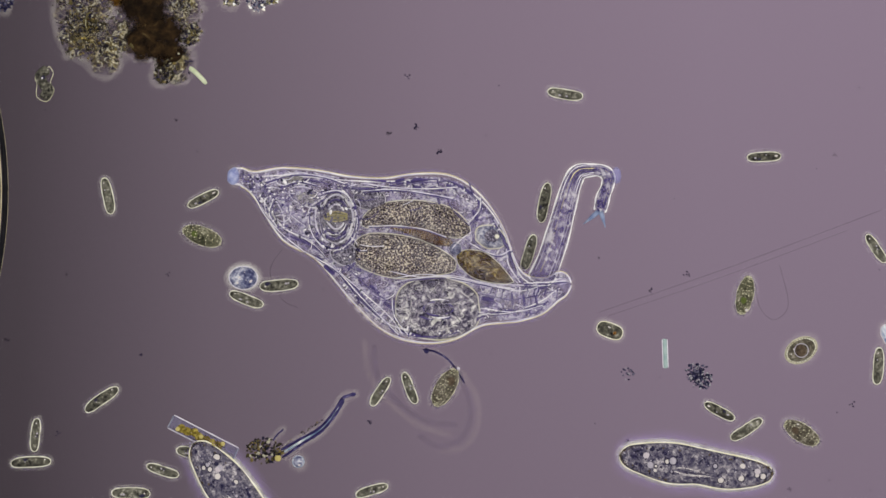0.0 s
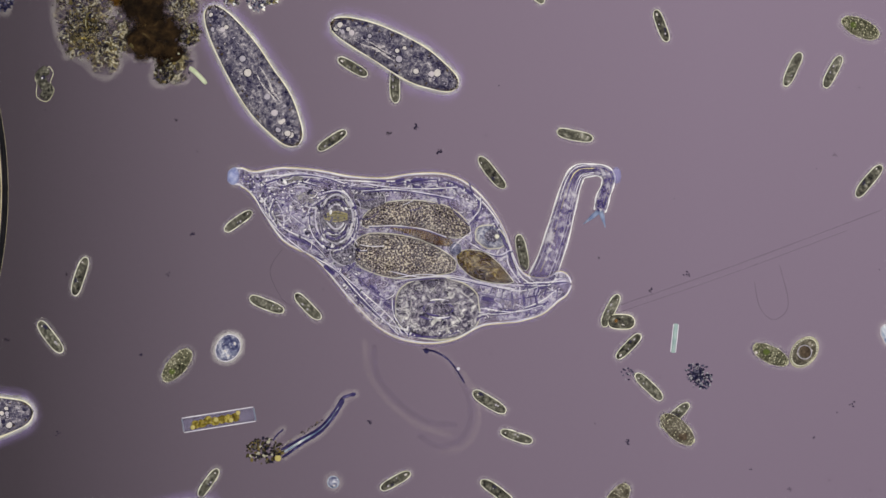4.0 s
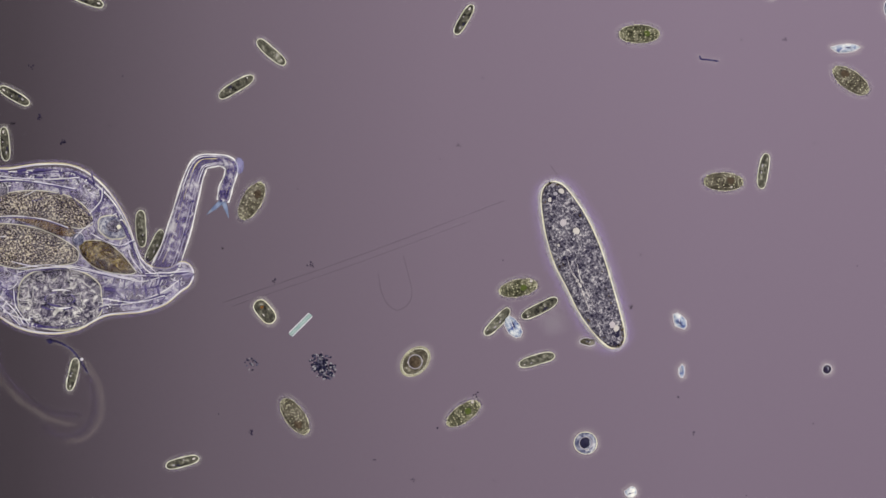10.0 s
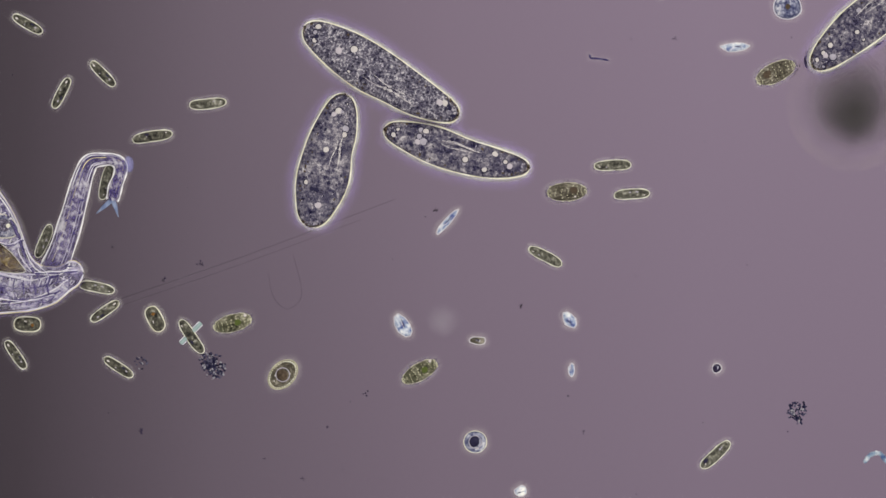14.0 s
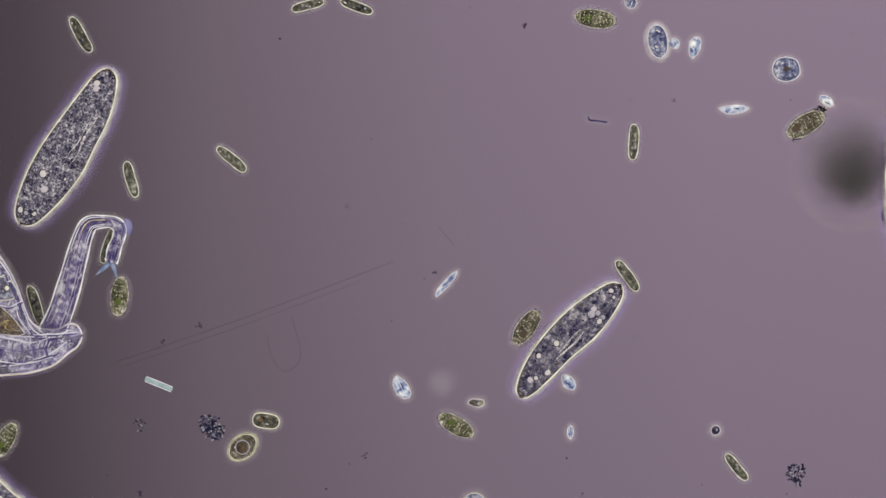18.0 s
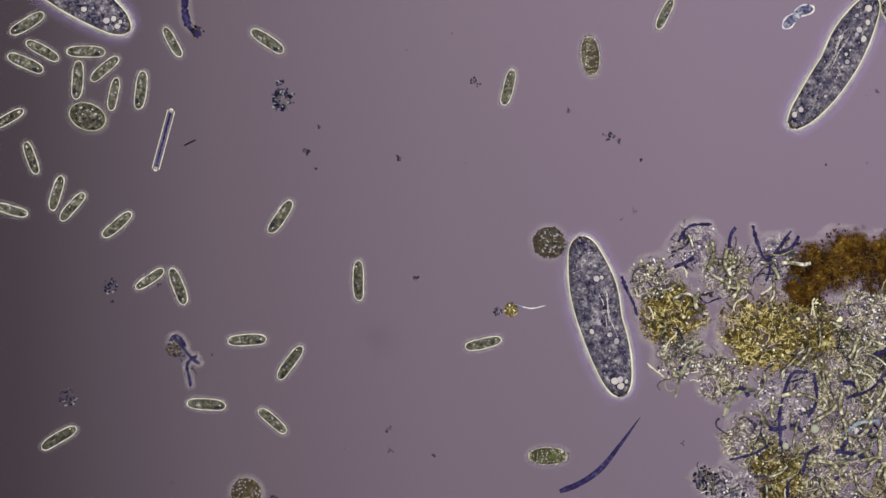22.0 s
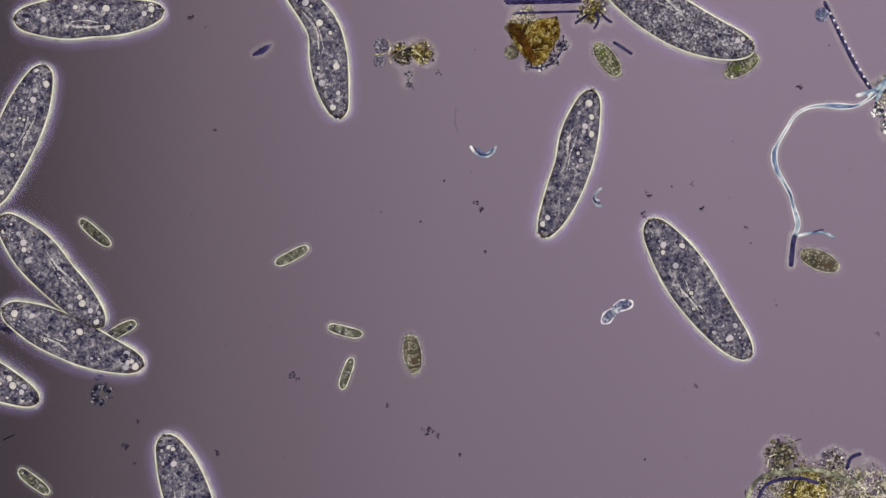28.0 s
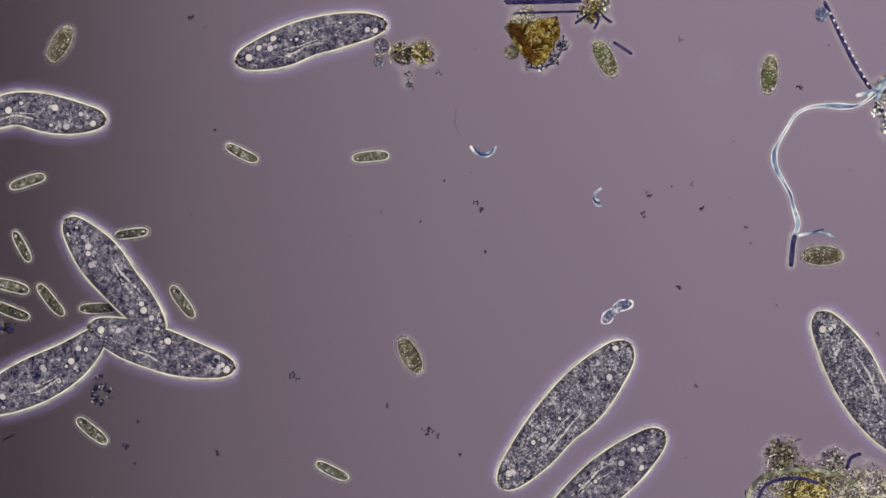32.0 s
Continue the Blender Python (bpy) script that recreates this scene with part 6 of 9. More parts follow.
# ring of crumbs, worm, rod
_ringed = thing("debris_cluster", "dark open ring of blue-black crumbs", "debris", place(1400, -1612))
_g, _r2 = Shape(), random.Random(41)
for i in range(120):
    _a, _d = _r2.uniform(-0.4, 5.2), _r2.gauss(15, 3.2)
    _g.crumb(_d * math.cos(_a), _d * math.sin(_a), _r2.uniform(2, 7), _r2.uniform(1.2, 3.0), _r2, 0.7, 1.4)
for i in range(26):
    _g.crumb(-6 + _r2.gauss(0, 4), 29 + _r2.gauss(0, 4), 3, _r2.uniform(1, 2.4), _r2, 0.7, 1.4)
tagged(part("sediment", _g, CRUMB_NAVY, _ringed), kind="stuff")
part("film", Shape().mound(0, 0, 15, 15, 3), GEL, _ringed, "thin slime film")
worm = thing("plant_fibre", "dark knotted violet plant fibre with crumb", "debris", place(1243, -1733))
strand(worm, "stalk", [(1170, -1781), (1176, -1772), (1184, -1760), (1202, -1744), (1220, -1734), (1234, -1731)], 6.6, FIBRE_BLUE, "", 40, 7, (1243, -1733), 0.9)
_g, _r2 = Shape(), random.Random(46)
for i in range(40):
    _g.crumb(_r2.gauss(-2, 5), _r2.gauss(1, 4), _r2.uniform(3, 9), _r2.uniform(1.2, 3.2), _r2, 0.7, 1.4)
tagged(part("sediment", _g, CRUMB_MURK, worm), kind="stuff")
bead("bead", worm, FIBRE_BLUE, 4, 3, 9, 6.6, 0.6, "dark round bead")
core_rod = _g = thing("rod_diatom", "long upright glass rod with dark core", "diatom", place(1190, -1554, 83))
part("shell", Shape().rod(-55, 0, 55, 0, 6.5), HULL, _g, "clear glass shell")
part("core", Shape().rod(-48, 0, 50, 0, 2.0, 12), FIBRE_BLUE, _g, "dark core")
for _s in (-1, 1):
    part("shell_edge", Shape().rod(-54, _s * 6, 54, _s * 6, 1.1, 7), CREAM, _g, "bright shell edge")
    bead("end_drop", _g, CREAM, _s * 53, 0, 8, 4.5, 0.7)
thread("tiny straight black needle", [(1226, -1531), (1236, -1536), (1247, -1541)], 1.5, DIRT)
thread("small dark diatom with crumb", [(1668, -2212), (1684, -2220), (1702, -2232)], 5.0, FIBRE_BLUE, None, 0.8, 18, "dark_flake")
# gold clumps of the last stretch
_l = clump("golden clump with dark round lobes", 1941, -2212, [(1933, -2215, 20, "murk", 0.9), (1930, -2216, 15, "gold", 0.7), (1966, -2218, 24, "gold", 0.8), (1975, -2210, 14, "murk", 0.6), (1962, -2218, 8, "murk", 1.2), (1944, -2178, 7, "navy", 1.4), (1946, -2163, 7, "navy", 1.6)], 42, 6, (2.0, 4.4))
for _x, _y, _r in ((1896, -2228, 14), (1893, -2201, 11)):
    bead("lobe", _l, LOBE, _x - 1941, -(_y + 2212), 9, _r, 0.6, "dark round lobe")
for _c in ([(1908, -2240), (1912, -2225), (1908, -2212), (1914, -2196)], [(1950, -2236), (1954, -2222), (1964, -2212), (1972, -2204)], [(1880, -2214), (1892, -2213), (1906, -2216)]):
    strand(_l, "seam", _c, 0.9, FIBRE_STRAW, "pale crooked seam", 16, 16, (1941, -2212), 0.6)
_l = clump("amber-brown wedge of debris with crumbs", 2166, -2235, [(2160, -2248, 34, "gold", 0.8), (2160, -2232, 26, "brown", 0.6), (2172, -2215, 16, "brown", 0.8), (2185, -2255, 24, "gold", 0.8), (2130, -2262, 14, "gold", 0.8), (2150, -2275, 26, "olive", 0.6), (2216, -2228, 11, "navy", 1.8), (2202, -2206, 11, "navy", 1.6), (2180, -2194, 11, "grey", 1.6), (2155, -2194, 8, "navy", 1.6)], 43, 10, (2.0, 4.4))
STRIPE = tissue("red_brown_stripe", [(0.38, (0.018, 0.006, 0.001)), (0.5, (0.060, 0.022, 0.002)), (0.64, (0.13, 0.06, 0.008))], 120, 0.5, alpha=0.85, bump=0.4)
AMBER = film("amber_wedge", [(0.38, (0.014, 0.006, 0.001)), (0.46, (0.042, 0.020, 0.002)), (0.53, (0.10, 0.058, 0.007)), (0.60, (0.20, 0.14, 0.03)), (0.67, (0.50, 0.42, 0.18))], (0.60, 0.50, 0.22), (0.014, 0.008, 0.002), 0.92, 0.10, 0.5, 0.6, 110, 0.25, False, 40.0, 0.03, 40.0, 0.45)
_c = smooth(local([(2164, -2272, 43), (2166, -2262, 46), (2168, -2245, 42), (2168, -2228, 34), (2168, -2212, 24), (2166, -2200, 14), (2164, -2195, 3)], 2166, -2235), 22)
part("wedge", Shape().loft([(x, y, 15) for x, y, w in _c], _c[:, 2] * np.array([1 + 0.16 * noise.noise((k * 0.6, 3.0, 0)) for k in range(22)]), [7.0] * 22, 14), AMBER, _l, "translucent amber wedge")
strand(_l, "stripe", [(2122, -2266), (2136, -2252), (2150, -2232), (2160, -2212), (2166, -2202)], 8.0, STRIPE, "dark red-brown stripe", 24, 19, (2166, -2235), 0.4)
strand(_l, "fibre", [(2112, -2262), (2130, -2258), (2150, -2240), (2165, -2215)], 2.4, FIBRE_OLIVE, "", 24, 10, (2166, -2235), 0.9)
strand(_l, "rim", [(2218, -2248), (2216, -2225), (2200, -2200), (2175, -2190), (2150, -2192)], 1.8, FIBRE_BLUE, "dark blue crumbly rim", 40, 8, (2166, -2235), 1.3)
bead("ringed_ball", _l, BARREL_BROWN, 2126 - 2166, -(-2217 + 2235), 9, 13, 0.6, "ringed brown ball")
_l = clump("yellow tuft with short dark rods", 2275, -2285, [(2268, -2290, 22, "gold", 1.2), (2285, -2300, 16, "olive", 1.0), (2255, -2282, 12, "olive", 1.0)], 44, 14, (2.0, 4.2))
for _c in ([(2275, -2290), (2280, -2275), (2272, -2258)], [(2262, -2285), (2248, -2275), (2238, -2268)], [(2285, -2285), (2296, -2275), (2304, -2270)]):
    strand(_l, "rod", _c, 3.0, FIBRE_BLUE, "short dark rod", 10, 9, (2275, -2285))
for _y in (-2308, -2304, -2287):
    thread("long straight blue-black rod", [(2112 + (_y + 2308), _y), (2170, _y - 1), (2250, _y - 3)], 3.0, FIBRE_BLUE, None, 0.15)
thread("short straight blue-black rod", [(2306, -2236), (2322, -2226), (2340, -2214)], 3.6, FIBRE_BLUE, None, 0.1)
_bean = thing("membrane_scrap", "pale folded two-lobed membrane scrap", "debris", place(2311, -1757))
for _x, _y, _a, _b2, _q in ((2324, -1770, 17, 9, 12), (2297, -1750, 15, 9, 50)):
    _pts = [(_x - 2311 + _a * math.cos(a) * math.cos(radians(_q)) - _b2 * math.sin(a) * math.sin(radians(_q)), -(_y + 1757) + _a * math.cos(a) * math.sin(radians(_q)) + _b2 * math.sin(a) * math.cos(radians(_q)), 9) for a in np.linspace(0, 6.2832, 30, endpoint=False)]
    part("fold", Shape().tube(_pts, [1.7 + 0.7 * math.sin(k) for k in range(30)], 6, True), SHELL_LINE, _bean, "pale lobe edge")
strand(_bean, "film", [(2336, -1775), (2318, -1769), (2304, -1755), (2290, -1742)], 7.5, PLASM_BLUE, "bluish film", 20, 6, (2311, -1757), 0.3, 10)
# long twisted filament
fil = thing("twisted_filament", "long twisted pale blue ribbon filament", "thread", place(2620, -2080))
_c = smooth(local([(2772, -2146, 3), (2751, -2130, 2.4), (2731, -2122, 3.6), (2705, -2122, 6.0), (2676, -2123, 3.6), (2651, -2119, 2.4), (2629, -2107, 2.6), (2613, -2083, 2.6), (2599, -2059, 3.2), (2591, -2040, 5.4), (2593, -2015, 5.2), (2606, -1990, 3.8), (2619, -1966, 3.4), (2624, -1946, 3.4), (2631, -1923, 5.0), (2632, -1908, 4.6), (2625, -1890, 4.4), (2623, -1866, 5.0), (2620, -1840, 4.6)], 2620, -2080), 130)
part("ribbon", Shape().tube([(x, y, 7) for x, y, w in _c], _c[:, 2], 8), FIBRE_PALE, fil, "pale blue twisted ribbon")
# painted glow along both sides of the ribbon
part("slime_coat", skirt(silhouette(np.array([(x, y, 0.0) for x, y, w in _c]), _c[:, 2]), 8.0, 7.0, 0.5, 160), FAINT_HALO, fil, "soft pale halo along the ribbon")
for _o in (-1, 1):
    _n2 = np.stack([-np.gradient(_c[:, 1]), np.gradient(_c[:, 0])], 1)
    _n2 /= np.linalg.norm(_n2, axis=1)[:, None]
    part("ribbon_edge", Shape().tube([(_c[i][0] + _o * _n2[i][0] * _c[i][2] * 0.85, _c[i][1] + _o * _n2[i][1] * _c[i][2] * 0.85, 10) for i in range(112)], [0.7 + 0.3 * math.sin(i * 0.4) for i in range(112)], 6), BRIGHT, fil, "white ribbon edge")
RIBBON_BLUE = tissue("ribbon_blue", [(0.36, (0.05, 0.07, 0.17)), (0.5, (0.13, 0.17, 0.30)), (0.64, (0.32, 0.38, 0.48))], 60, 0.4, bump=0.2)
for _i0, _i1 in ((14, 30), (58, 76), (80, 92)):
    part("ribbon_core", Shape().tube([(x, y, 11) for x, y, w in _c[_i0:_i1]], [w * 0.55 * math.sin(math.pi * (k + 0.5) / (_i1 - _i0)) + 0.2 for k, (x, y, w) in enumerate(_c[_i0:_i1])], 7), RIBBON_BLUE, fil, "dark blue ribbon core")
strand(fil, "stub", [(2627, -1895), (2624, -1878), (2622, -1858), (2620, -1838)], 5.2, FIBRE_BLUE, "dark violet-blue stub", 16, 10, (2620, -2080))
strand(fil, "branch", [(2630, -1892), (2651, -1897), (2671, -1899), (2686, -1895), (2698, -1889)], 2.6, FIBRE_PALE, "pale side branch", 16, 8, (2620, -2080), 0.5)
strand(fil, "branch_tip", [(2658, -1898), (2668, -1902), (2679, -1904)], 1.4, FIBRE_BLUE, "", 10, 9, (2620, -2080), 0.4)
bf = thing("beaded_filament", "straight beaded blue filament with round head", "thread", place(2720, -2230))
strand(bf, "sheath", [(2679, -2308), (2697, -2270), (2731, -2200), (2763, -2150)], 4.4, FIBRE_BLUE, "dark blue sheath", 24, 7, (2720, -2230))
for i in range(11):
    _u = i / 10
    _q = bead("bead", bf, PALE, 2690 - 2720 + 66 * _u, -(-2286 + 2230 + 124 * _u), 11.0, 2.0, 0.5, "", 1.3)
    _q.rotation_euler = (0, 0, radians(-62 + _rng.uniform(-6, 6)))
bead("head", bf, PLASM_BLUE, 2675 - 2720, -(-2284 + 2230), 11, 13, 0.6, "round granular head")
_l = clump("tangle of rods and grey balls", 2775, -2140, [(2790, -2150, 26, "olive", 1.0), (2775, -2115, 12, "grey", 1.6), (2800, -2090, 22, "grey", 1.0), (2820, -2130, 30, "olive", 1.0)], 45, 20)
for _c in ([(2735, -2140), (2755, -2146), (2775, -2152)], [(2756, -2140), (2776, -2156), (2800, -2180)], [(2770, -2130), (2790, -2165), (2812, -2175)]):
    strand(_l, "rod", _c, 4.0, FIBRE_PALE, "pale rod", 10, 10, (2775, -2140), 0.3)

# the great heap
great = clump("large golden-brown heap of detritus and fibres", 2350, -1050, [
    (2090, -1230, 62, "gold", 0.8), (2060, -1290, 46, "olive", 0.9), (2130, -1350, 46, "grey", 0.7), (2190, -1300, 52, "olive", 0.7), (2270, -1330, 46, "grey", 0.6), (2250, -1200, 80, "gold", 0.9), (2330, -1200, 70, "gold", 0.8),
    (2340, -1310, 56, "brown", 0.6), (2395, -1330, 58, "brown", 0.6), (2455, -1320, 56, "brown", 0.5), (2325, -1280, 40, "brown", 0.4), (2100, -1160, 46, "olive", 0.9), (2180, -1120, 46, "olive", 0.8), (2445, -1200, 84, "olive", 0.9), (2420, -1110, 100, "olive", 0.7),
    (2300, -1080, 70, "grey", 0.6), (2230, -1010, 50, "olive", 0.7), (2260, -975, 40, "gold", 1.0), (2200, -920, 52, "grey", 0.6), (2192, -905, 40, "navy", 0.9), (2235, -845, 50, "navy", 0.7), (2290, -790, 40, "navy", 0.6), (2150, -940, 22, "navy", 0.8), (2290, -930, 60, "gold", 0.7), (2380, -960, 90, "olive", 0.7), (2230, -830, 56, "grey", 0.9), (2320, -850, 64, "grey", 0.6), (2345, -765, 50, "grey", 0.8), (2385, -740, 36, "olive", 0.7)], 51, 520, (2.2, 5.4))
great_two = clump("large golden-brown heap of detritus and fibres", 2520, -800, [
    (2420, -800, 70, "olive", 0.8), (2460, -830, 60, "gold", 0.8), (2430, -720, 56, "olive", 0.9), (2470, -690, 60, "gold", 0.7), (2480, -600, 50, "olive", 0.8), (2550, -900, 110, "gold", 0.5), (2560, -700, 110, "olive", 0.5), (2540, -1100, 120, "olive", 0.5), (2560, -1300, 110, "olive", 0.5)], 52, 260, (2.2, 5.4))
for _c, _m in (([(2000, -1300), (2010, -1275), (2022, -1250), (2028, -1230)], FIBRE_BLUE), ([(2095, -1085), (2105, -1125), (2125, -1165), (2150, -1180)], FIBRE_OLIVE), ([(2232, -1390), (2242, -1355), (2260, -1330), (2300, -1380)], FIBRE_BLUE), ([(2262, -1335), (2262, -1310), (2255, -1290)], FIBRE_BLUE),
               ([(2100, -1360), (2120, -1388), (2160, -1392)], FIBRE_BLUE), ([(2282, -1000), (2280, -1060), (2300, -1125), (2330, -1130)], FIBRE_BLUE), ([(2340, -1130), (2345, -1080), (2330, -1050)], FIBRE_BLUE), ([(2400, -1085), (2440, -1100), (2470, -1130)], FIBRE_BLUE), ([(2300, -845), (2340, -850), (2390, -865), (2430, -880)], FIBRE_BLUE),
               ([(2250, -850), (2280, -842), (2310, -830), (2330, -810)], FIBRE_BLUE), ([(2320, -950), (2330, -985), (2350, -1000)], FIBRE_BLUE), ([(2360, -960), (2400, -975), (2440, -1000)], FIBRE_OLIVE), ([(2190, -975), (2230, -985), (2260, -1000)], FIBRE_BLUE), ([(2180, -1050), (2200, -1090), (2240, -1100)], FIBRE_OLIVE), ([(2390, -1020), (2420, -1040), (2460, -1045)], FIBRE_PALE)):
    strand(great, "fibre", _c, _rng.uniform(2.2, 4.0), _m, "", 30, 14, (2350, -1050), 1.0)
_r2 = random.Random(61)
for _owner, _cx, _cy, _spots in ((great, 2350, -1050, ((2390, -1000, 110), (2330, -900, 90), (2250, -1080, 70), (2420, -1130, 80), (2180, -1290, 60), (2330, -830, 80), (2280, -1330, 40))), (great_two, 2520, -800, ((2470, -800, 80), (2450, -680, 70), (2540, -1000, 90)))):
    for _x, _y, _r in _spots:
        for k in range(int(_r / 6)):
            _px, _py, _h = _x + _r2.uniform(-1, 1) * _r, _y + _r2.uniform(-1, 1) * _r, _r2.uniform(0, 6.28)
            _ctrl, _turn = [], _r2.uniform(-0.5, 0.5)
            for q in range(_r2.randrange(3, 6)):
                _ctrl.append((_px, _py))
                _px, _py, _h = _px + 13 * math.cos(_h), _py + 13 * math.sin(_h), _h + _turn + _r2.uniform(-0.3, 0.3)
            _c = smooth(local(_ctrl, _cx, _cy), 14)
            _w = _r2.uniform(1.6, 3.4)
            _rad = [_w * (1 + 0.35 * noise.noise((q * 0.5, k, _x))) for q in range(14)]
            _fib = part("fibre", Shape().tube([(x, y, 13) for x, y in _c], [q + 1.1 for q in _rad], 7), FIBRE_BLUE, _owner, "dark-edged fibre")
            if k % 6:
                part("core", Shape().tube([(x, y, 17) for x, y in _c], _rad, 7), FIBRE_STRAW, _fib, "pale olive core")
for _x, _y, _r in ((2260, -760, 14), (2342, -1030, 8), (2290, -1000, 6), (2208, -860, 6)):
    bead("droplet", great, DROPLET, _x - 2350, -(_y + 1050), 14, _r, 0.6, "pale round droplet")
tuft = clump("grey-brown tufted heap with green fibres", 2640, -1480, [(2606, -1504, 33, "murk", 1.3), (2606, -1504, 20, "olive", 0.5), (2694, -1496, 24, "grey", 1.6), (2694, -1496, 20, "murk", 0.7), (2600, -1460, 34, "olive", 0.6), (2650, -1450, 50, "gold", 0.5), (2700, -1445, 50, "olive", 0.8), (2760, -1440, 50, "olive", 0.7), (2570, -1430, 30, "grey", 0.6)], 53, 40, (1.8, 4.4))
for _c, _m in (([(2540, -1425), (2560, -1460), (2590, -1472), (2650, -1480), (2700, -1470), (2740, -1450)], FIBRE_OLIVE), ([(2560, -1425), (2580, -1455), (2630, -1465), (2670, -1455)], FIBRE_BLUE), ([(2718, -1480), (2726, -1500), (2744, -1508)], FIBRE_BLUE)):
    strand(tuft, "fibre", _c, 4.0, _m, "", 26, 16, (2640, -1480), 0.4)
clump("faint violet crumbs below the heap", 2330, -660, [(2330, -650, 40, "navy", 0.25), (2320, -720, 30, "navy", 0.3)], 54, 0, (1.2, 2.6), "debris_cluster")

# out-of-focus lumps above the slide
BLUR_HAIR = tissue("blurred_hair", [(0.3, (0.05, 0.035, 0.10)), (0.7, (0.12, 0.09, 0.16))], 15, 0.8, alpha=0.045, bump=0.0, veil=0.03)
BLUR_PALE = tissue("blurred_pale_hair", [(0.3, (0.40, 0.34, 0.28)), (0.7, (0.60, 0.52, 0.46))], 15, 0.8, alpha=0.02, bump=0.0, veil=0.013)
for _x, _y, _r, _label, _mat in ((2368, 199, 124, "large blurred dark lump out of focus", soft_spot("blurred_dark", (0.13, 0.115, 0.125), 0.40, 0.35)), (1645, 586, 40, "faint blurred pale round lump", soft_spot("blurred_pale", (0.30, 0.27, 0.31), 0.26)), (2488, -2190, 55, "faint blurred grey round lump", soft_spot("blurred_grey", (0.24, 0.20, 0.25), 0.26)), (1570, -1190, 60, "faint blurred violet lump", soft_spot("blurred_violet", (0.115, 0.088, 0.12), 0.16))):
    _o = thing("blurred_lump", _label, "lump", place(_x, _y))
    part("haze", Shape().ball(0, 0, 6, _r, _r, 5.5, 9, 28), _mat, _o)
    if _r > 90:
        for _w in (7.0, 13.0):
            part("rim", Shape().loft([(104 * math.cos(a), 112 * math.sin(a), 3) for a in np.linspace(0, 6.2832, 60, endpoint=False)], [_w] * 60, [0.8] * 60, 8, closed=True), BLUR_PALE, _o, "faint pale blurred rim")
        for _dx, _dy, _k in ((4, 8, 0.66), (-22, -18, 0.5), (26, -26, 0.52), (2, -40, 0.42)):
            part("core", Shape().mound(_dx, _dy, _r * _k, _r * _k * 1.08, 5, 5, 36, 0.4).lifted(14), soft_spot("blurred_core_%d" % (_dx + 90), (0.042, 0.042, 0.034), 0.46), _o, "dark blurred core")
clump("small grey granular ball with dark crumb", 2271, 749, [(2271, 745, 17, "navy", 1.4), (2276, 765, 6, "navy", 2), (2262, 752, 9, "navy", 1.2)], 61, 0, (2, 4), "debris_cluster")
thread("pale curled flake of debris", [(2390, 838), (2402, 824), (2418, 822), (2430, 838)], 4.0, FIBRE_PALE, None, 0.5)

# air bubbles at the edge of the drop
for _x, _y, _r, _w in ((-735, 340, 745, 5.0), (-150, -2500, 1163, 8.5)):
    bub = thing("air_bubble", "large air bubble with thick black rim", "bubble", place(_x, _y))
    _ring = [(_r * math.cos(a), _r * math.sin(a), 9) for a in np.linspace(0, 6.2832, 260, endpoint=False)]
    part("meniscus", Shape().tube(_ring, _w, 10, True), BLACK, bub, "black curved rim")
    _ring = [((_r - _w - 2) * math.cos(a), (_r - _w - 2) * math.sin(a), 9) for a in np.linspace(0, 6.2832, 260, endpoint=False)]
    part("inner_rim", Shape().tube(_ring, 0.9, 6, True), WARM_LINE, bub, "thin pale inner rim")
    _ring = [((_r + _w) * math.cos(a), (_r + _w) * math.sin(a), 8) for a in np.linspace(0, 6.2832, 260, endpoint=False)]
    part("outer_rim", Shape().tube(_ring, 0.35, 6, True), WARM_LINE, bub, "thin pale outer rim")
    _dome = Shape()
    _dome.rings([[(_r * f * math.cos(a), _r * f * math.sin(a), z) for a in np.linspace(0, 6.2832, 90, endpoint=False)] for f, z in ((0.985, 9), (0.9, 22), (0.6, 34), (0.2, 40))])
    part("dome", _dome, clear_glass("bubble_film_%d" % int(_r), (0.92, 0.92, 0.94), 0.03), bub, "clear air dome")

# scratches and drying streaks in the glass
for _c, _r in (([(1060, 553), (1300, 470), (1560, 372)], 1.2), ([(1075, 560), (1290, 486), (1500, 408)], 0.8), ([(1380, 470), (1395, 540), (1370, 566), (1345, 545), (1335, 500)], 1.0), ([(500, 440), (478, 480), (500, 530), (528, 545)], 0.9), ([(1640, 310), (1655, 330), (1668, 345)], 0.9), ([(2028, -2120), (2026, -2095), (2032, -2075)], 1.6)):
    thread("faint hair-thin scratch in the glass", _c, _r, STREAK, _r, 0, 30, "scratch")


for _c, _m in (([(645, 600), (652, 660), (690, 715), (745, 755), (800, 770)], BLUR_PALE), ([(662, 610), (668, 665), (705, 712), (755, 745), (810, 752)], BLUR_HAIR), ([(805, 650), (828, 700), (832, 745), (812, 780), (775, 790), (740, 770)], BLUR_HAIR), ([(818, 655), (842, 700), (846, 750), (822, 790), (780, 800)], BLUR_PALE)):
    for _w in (3.0, 6.0):
        thread("faint blurred hair drifting out of focus", _c, _w, _m, 1.0, 0, 30, "blurred_hair")


# single specks of dirt
_speck_meshes = []
for i in range(7):
    _r2, _s = random.Random(70 + i), Shape()
    for k in range((1, 1, 2, 4, 7, 3, 9)[i]):
        _s.crumb(_r2.uniform(-1, 1) * (k and 7), _r2.uniform(-1, 1) * (k and 6), 2.2, _r2.uniform(1.3, 2.7), _r2, 0.6, _r2.uniform(1, 1.7))
    for _mat in (DIRT, DIRT_SOFT):
        _me = _s.mesh("speck")
        _me.materials.append(_mat)
        _speck_meshes.append(_me)


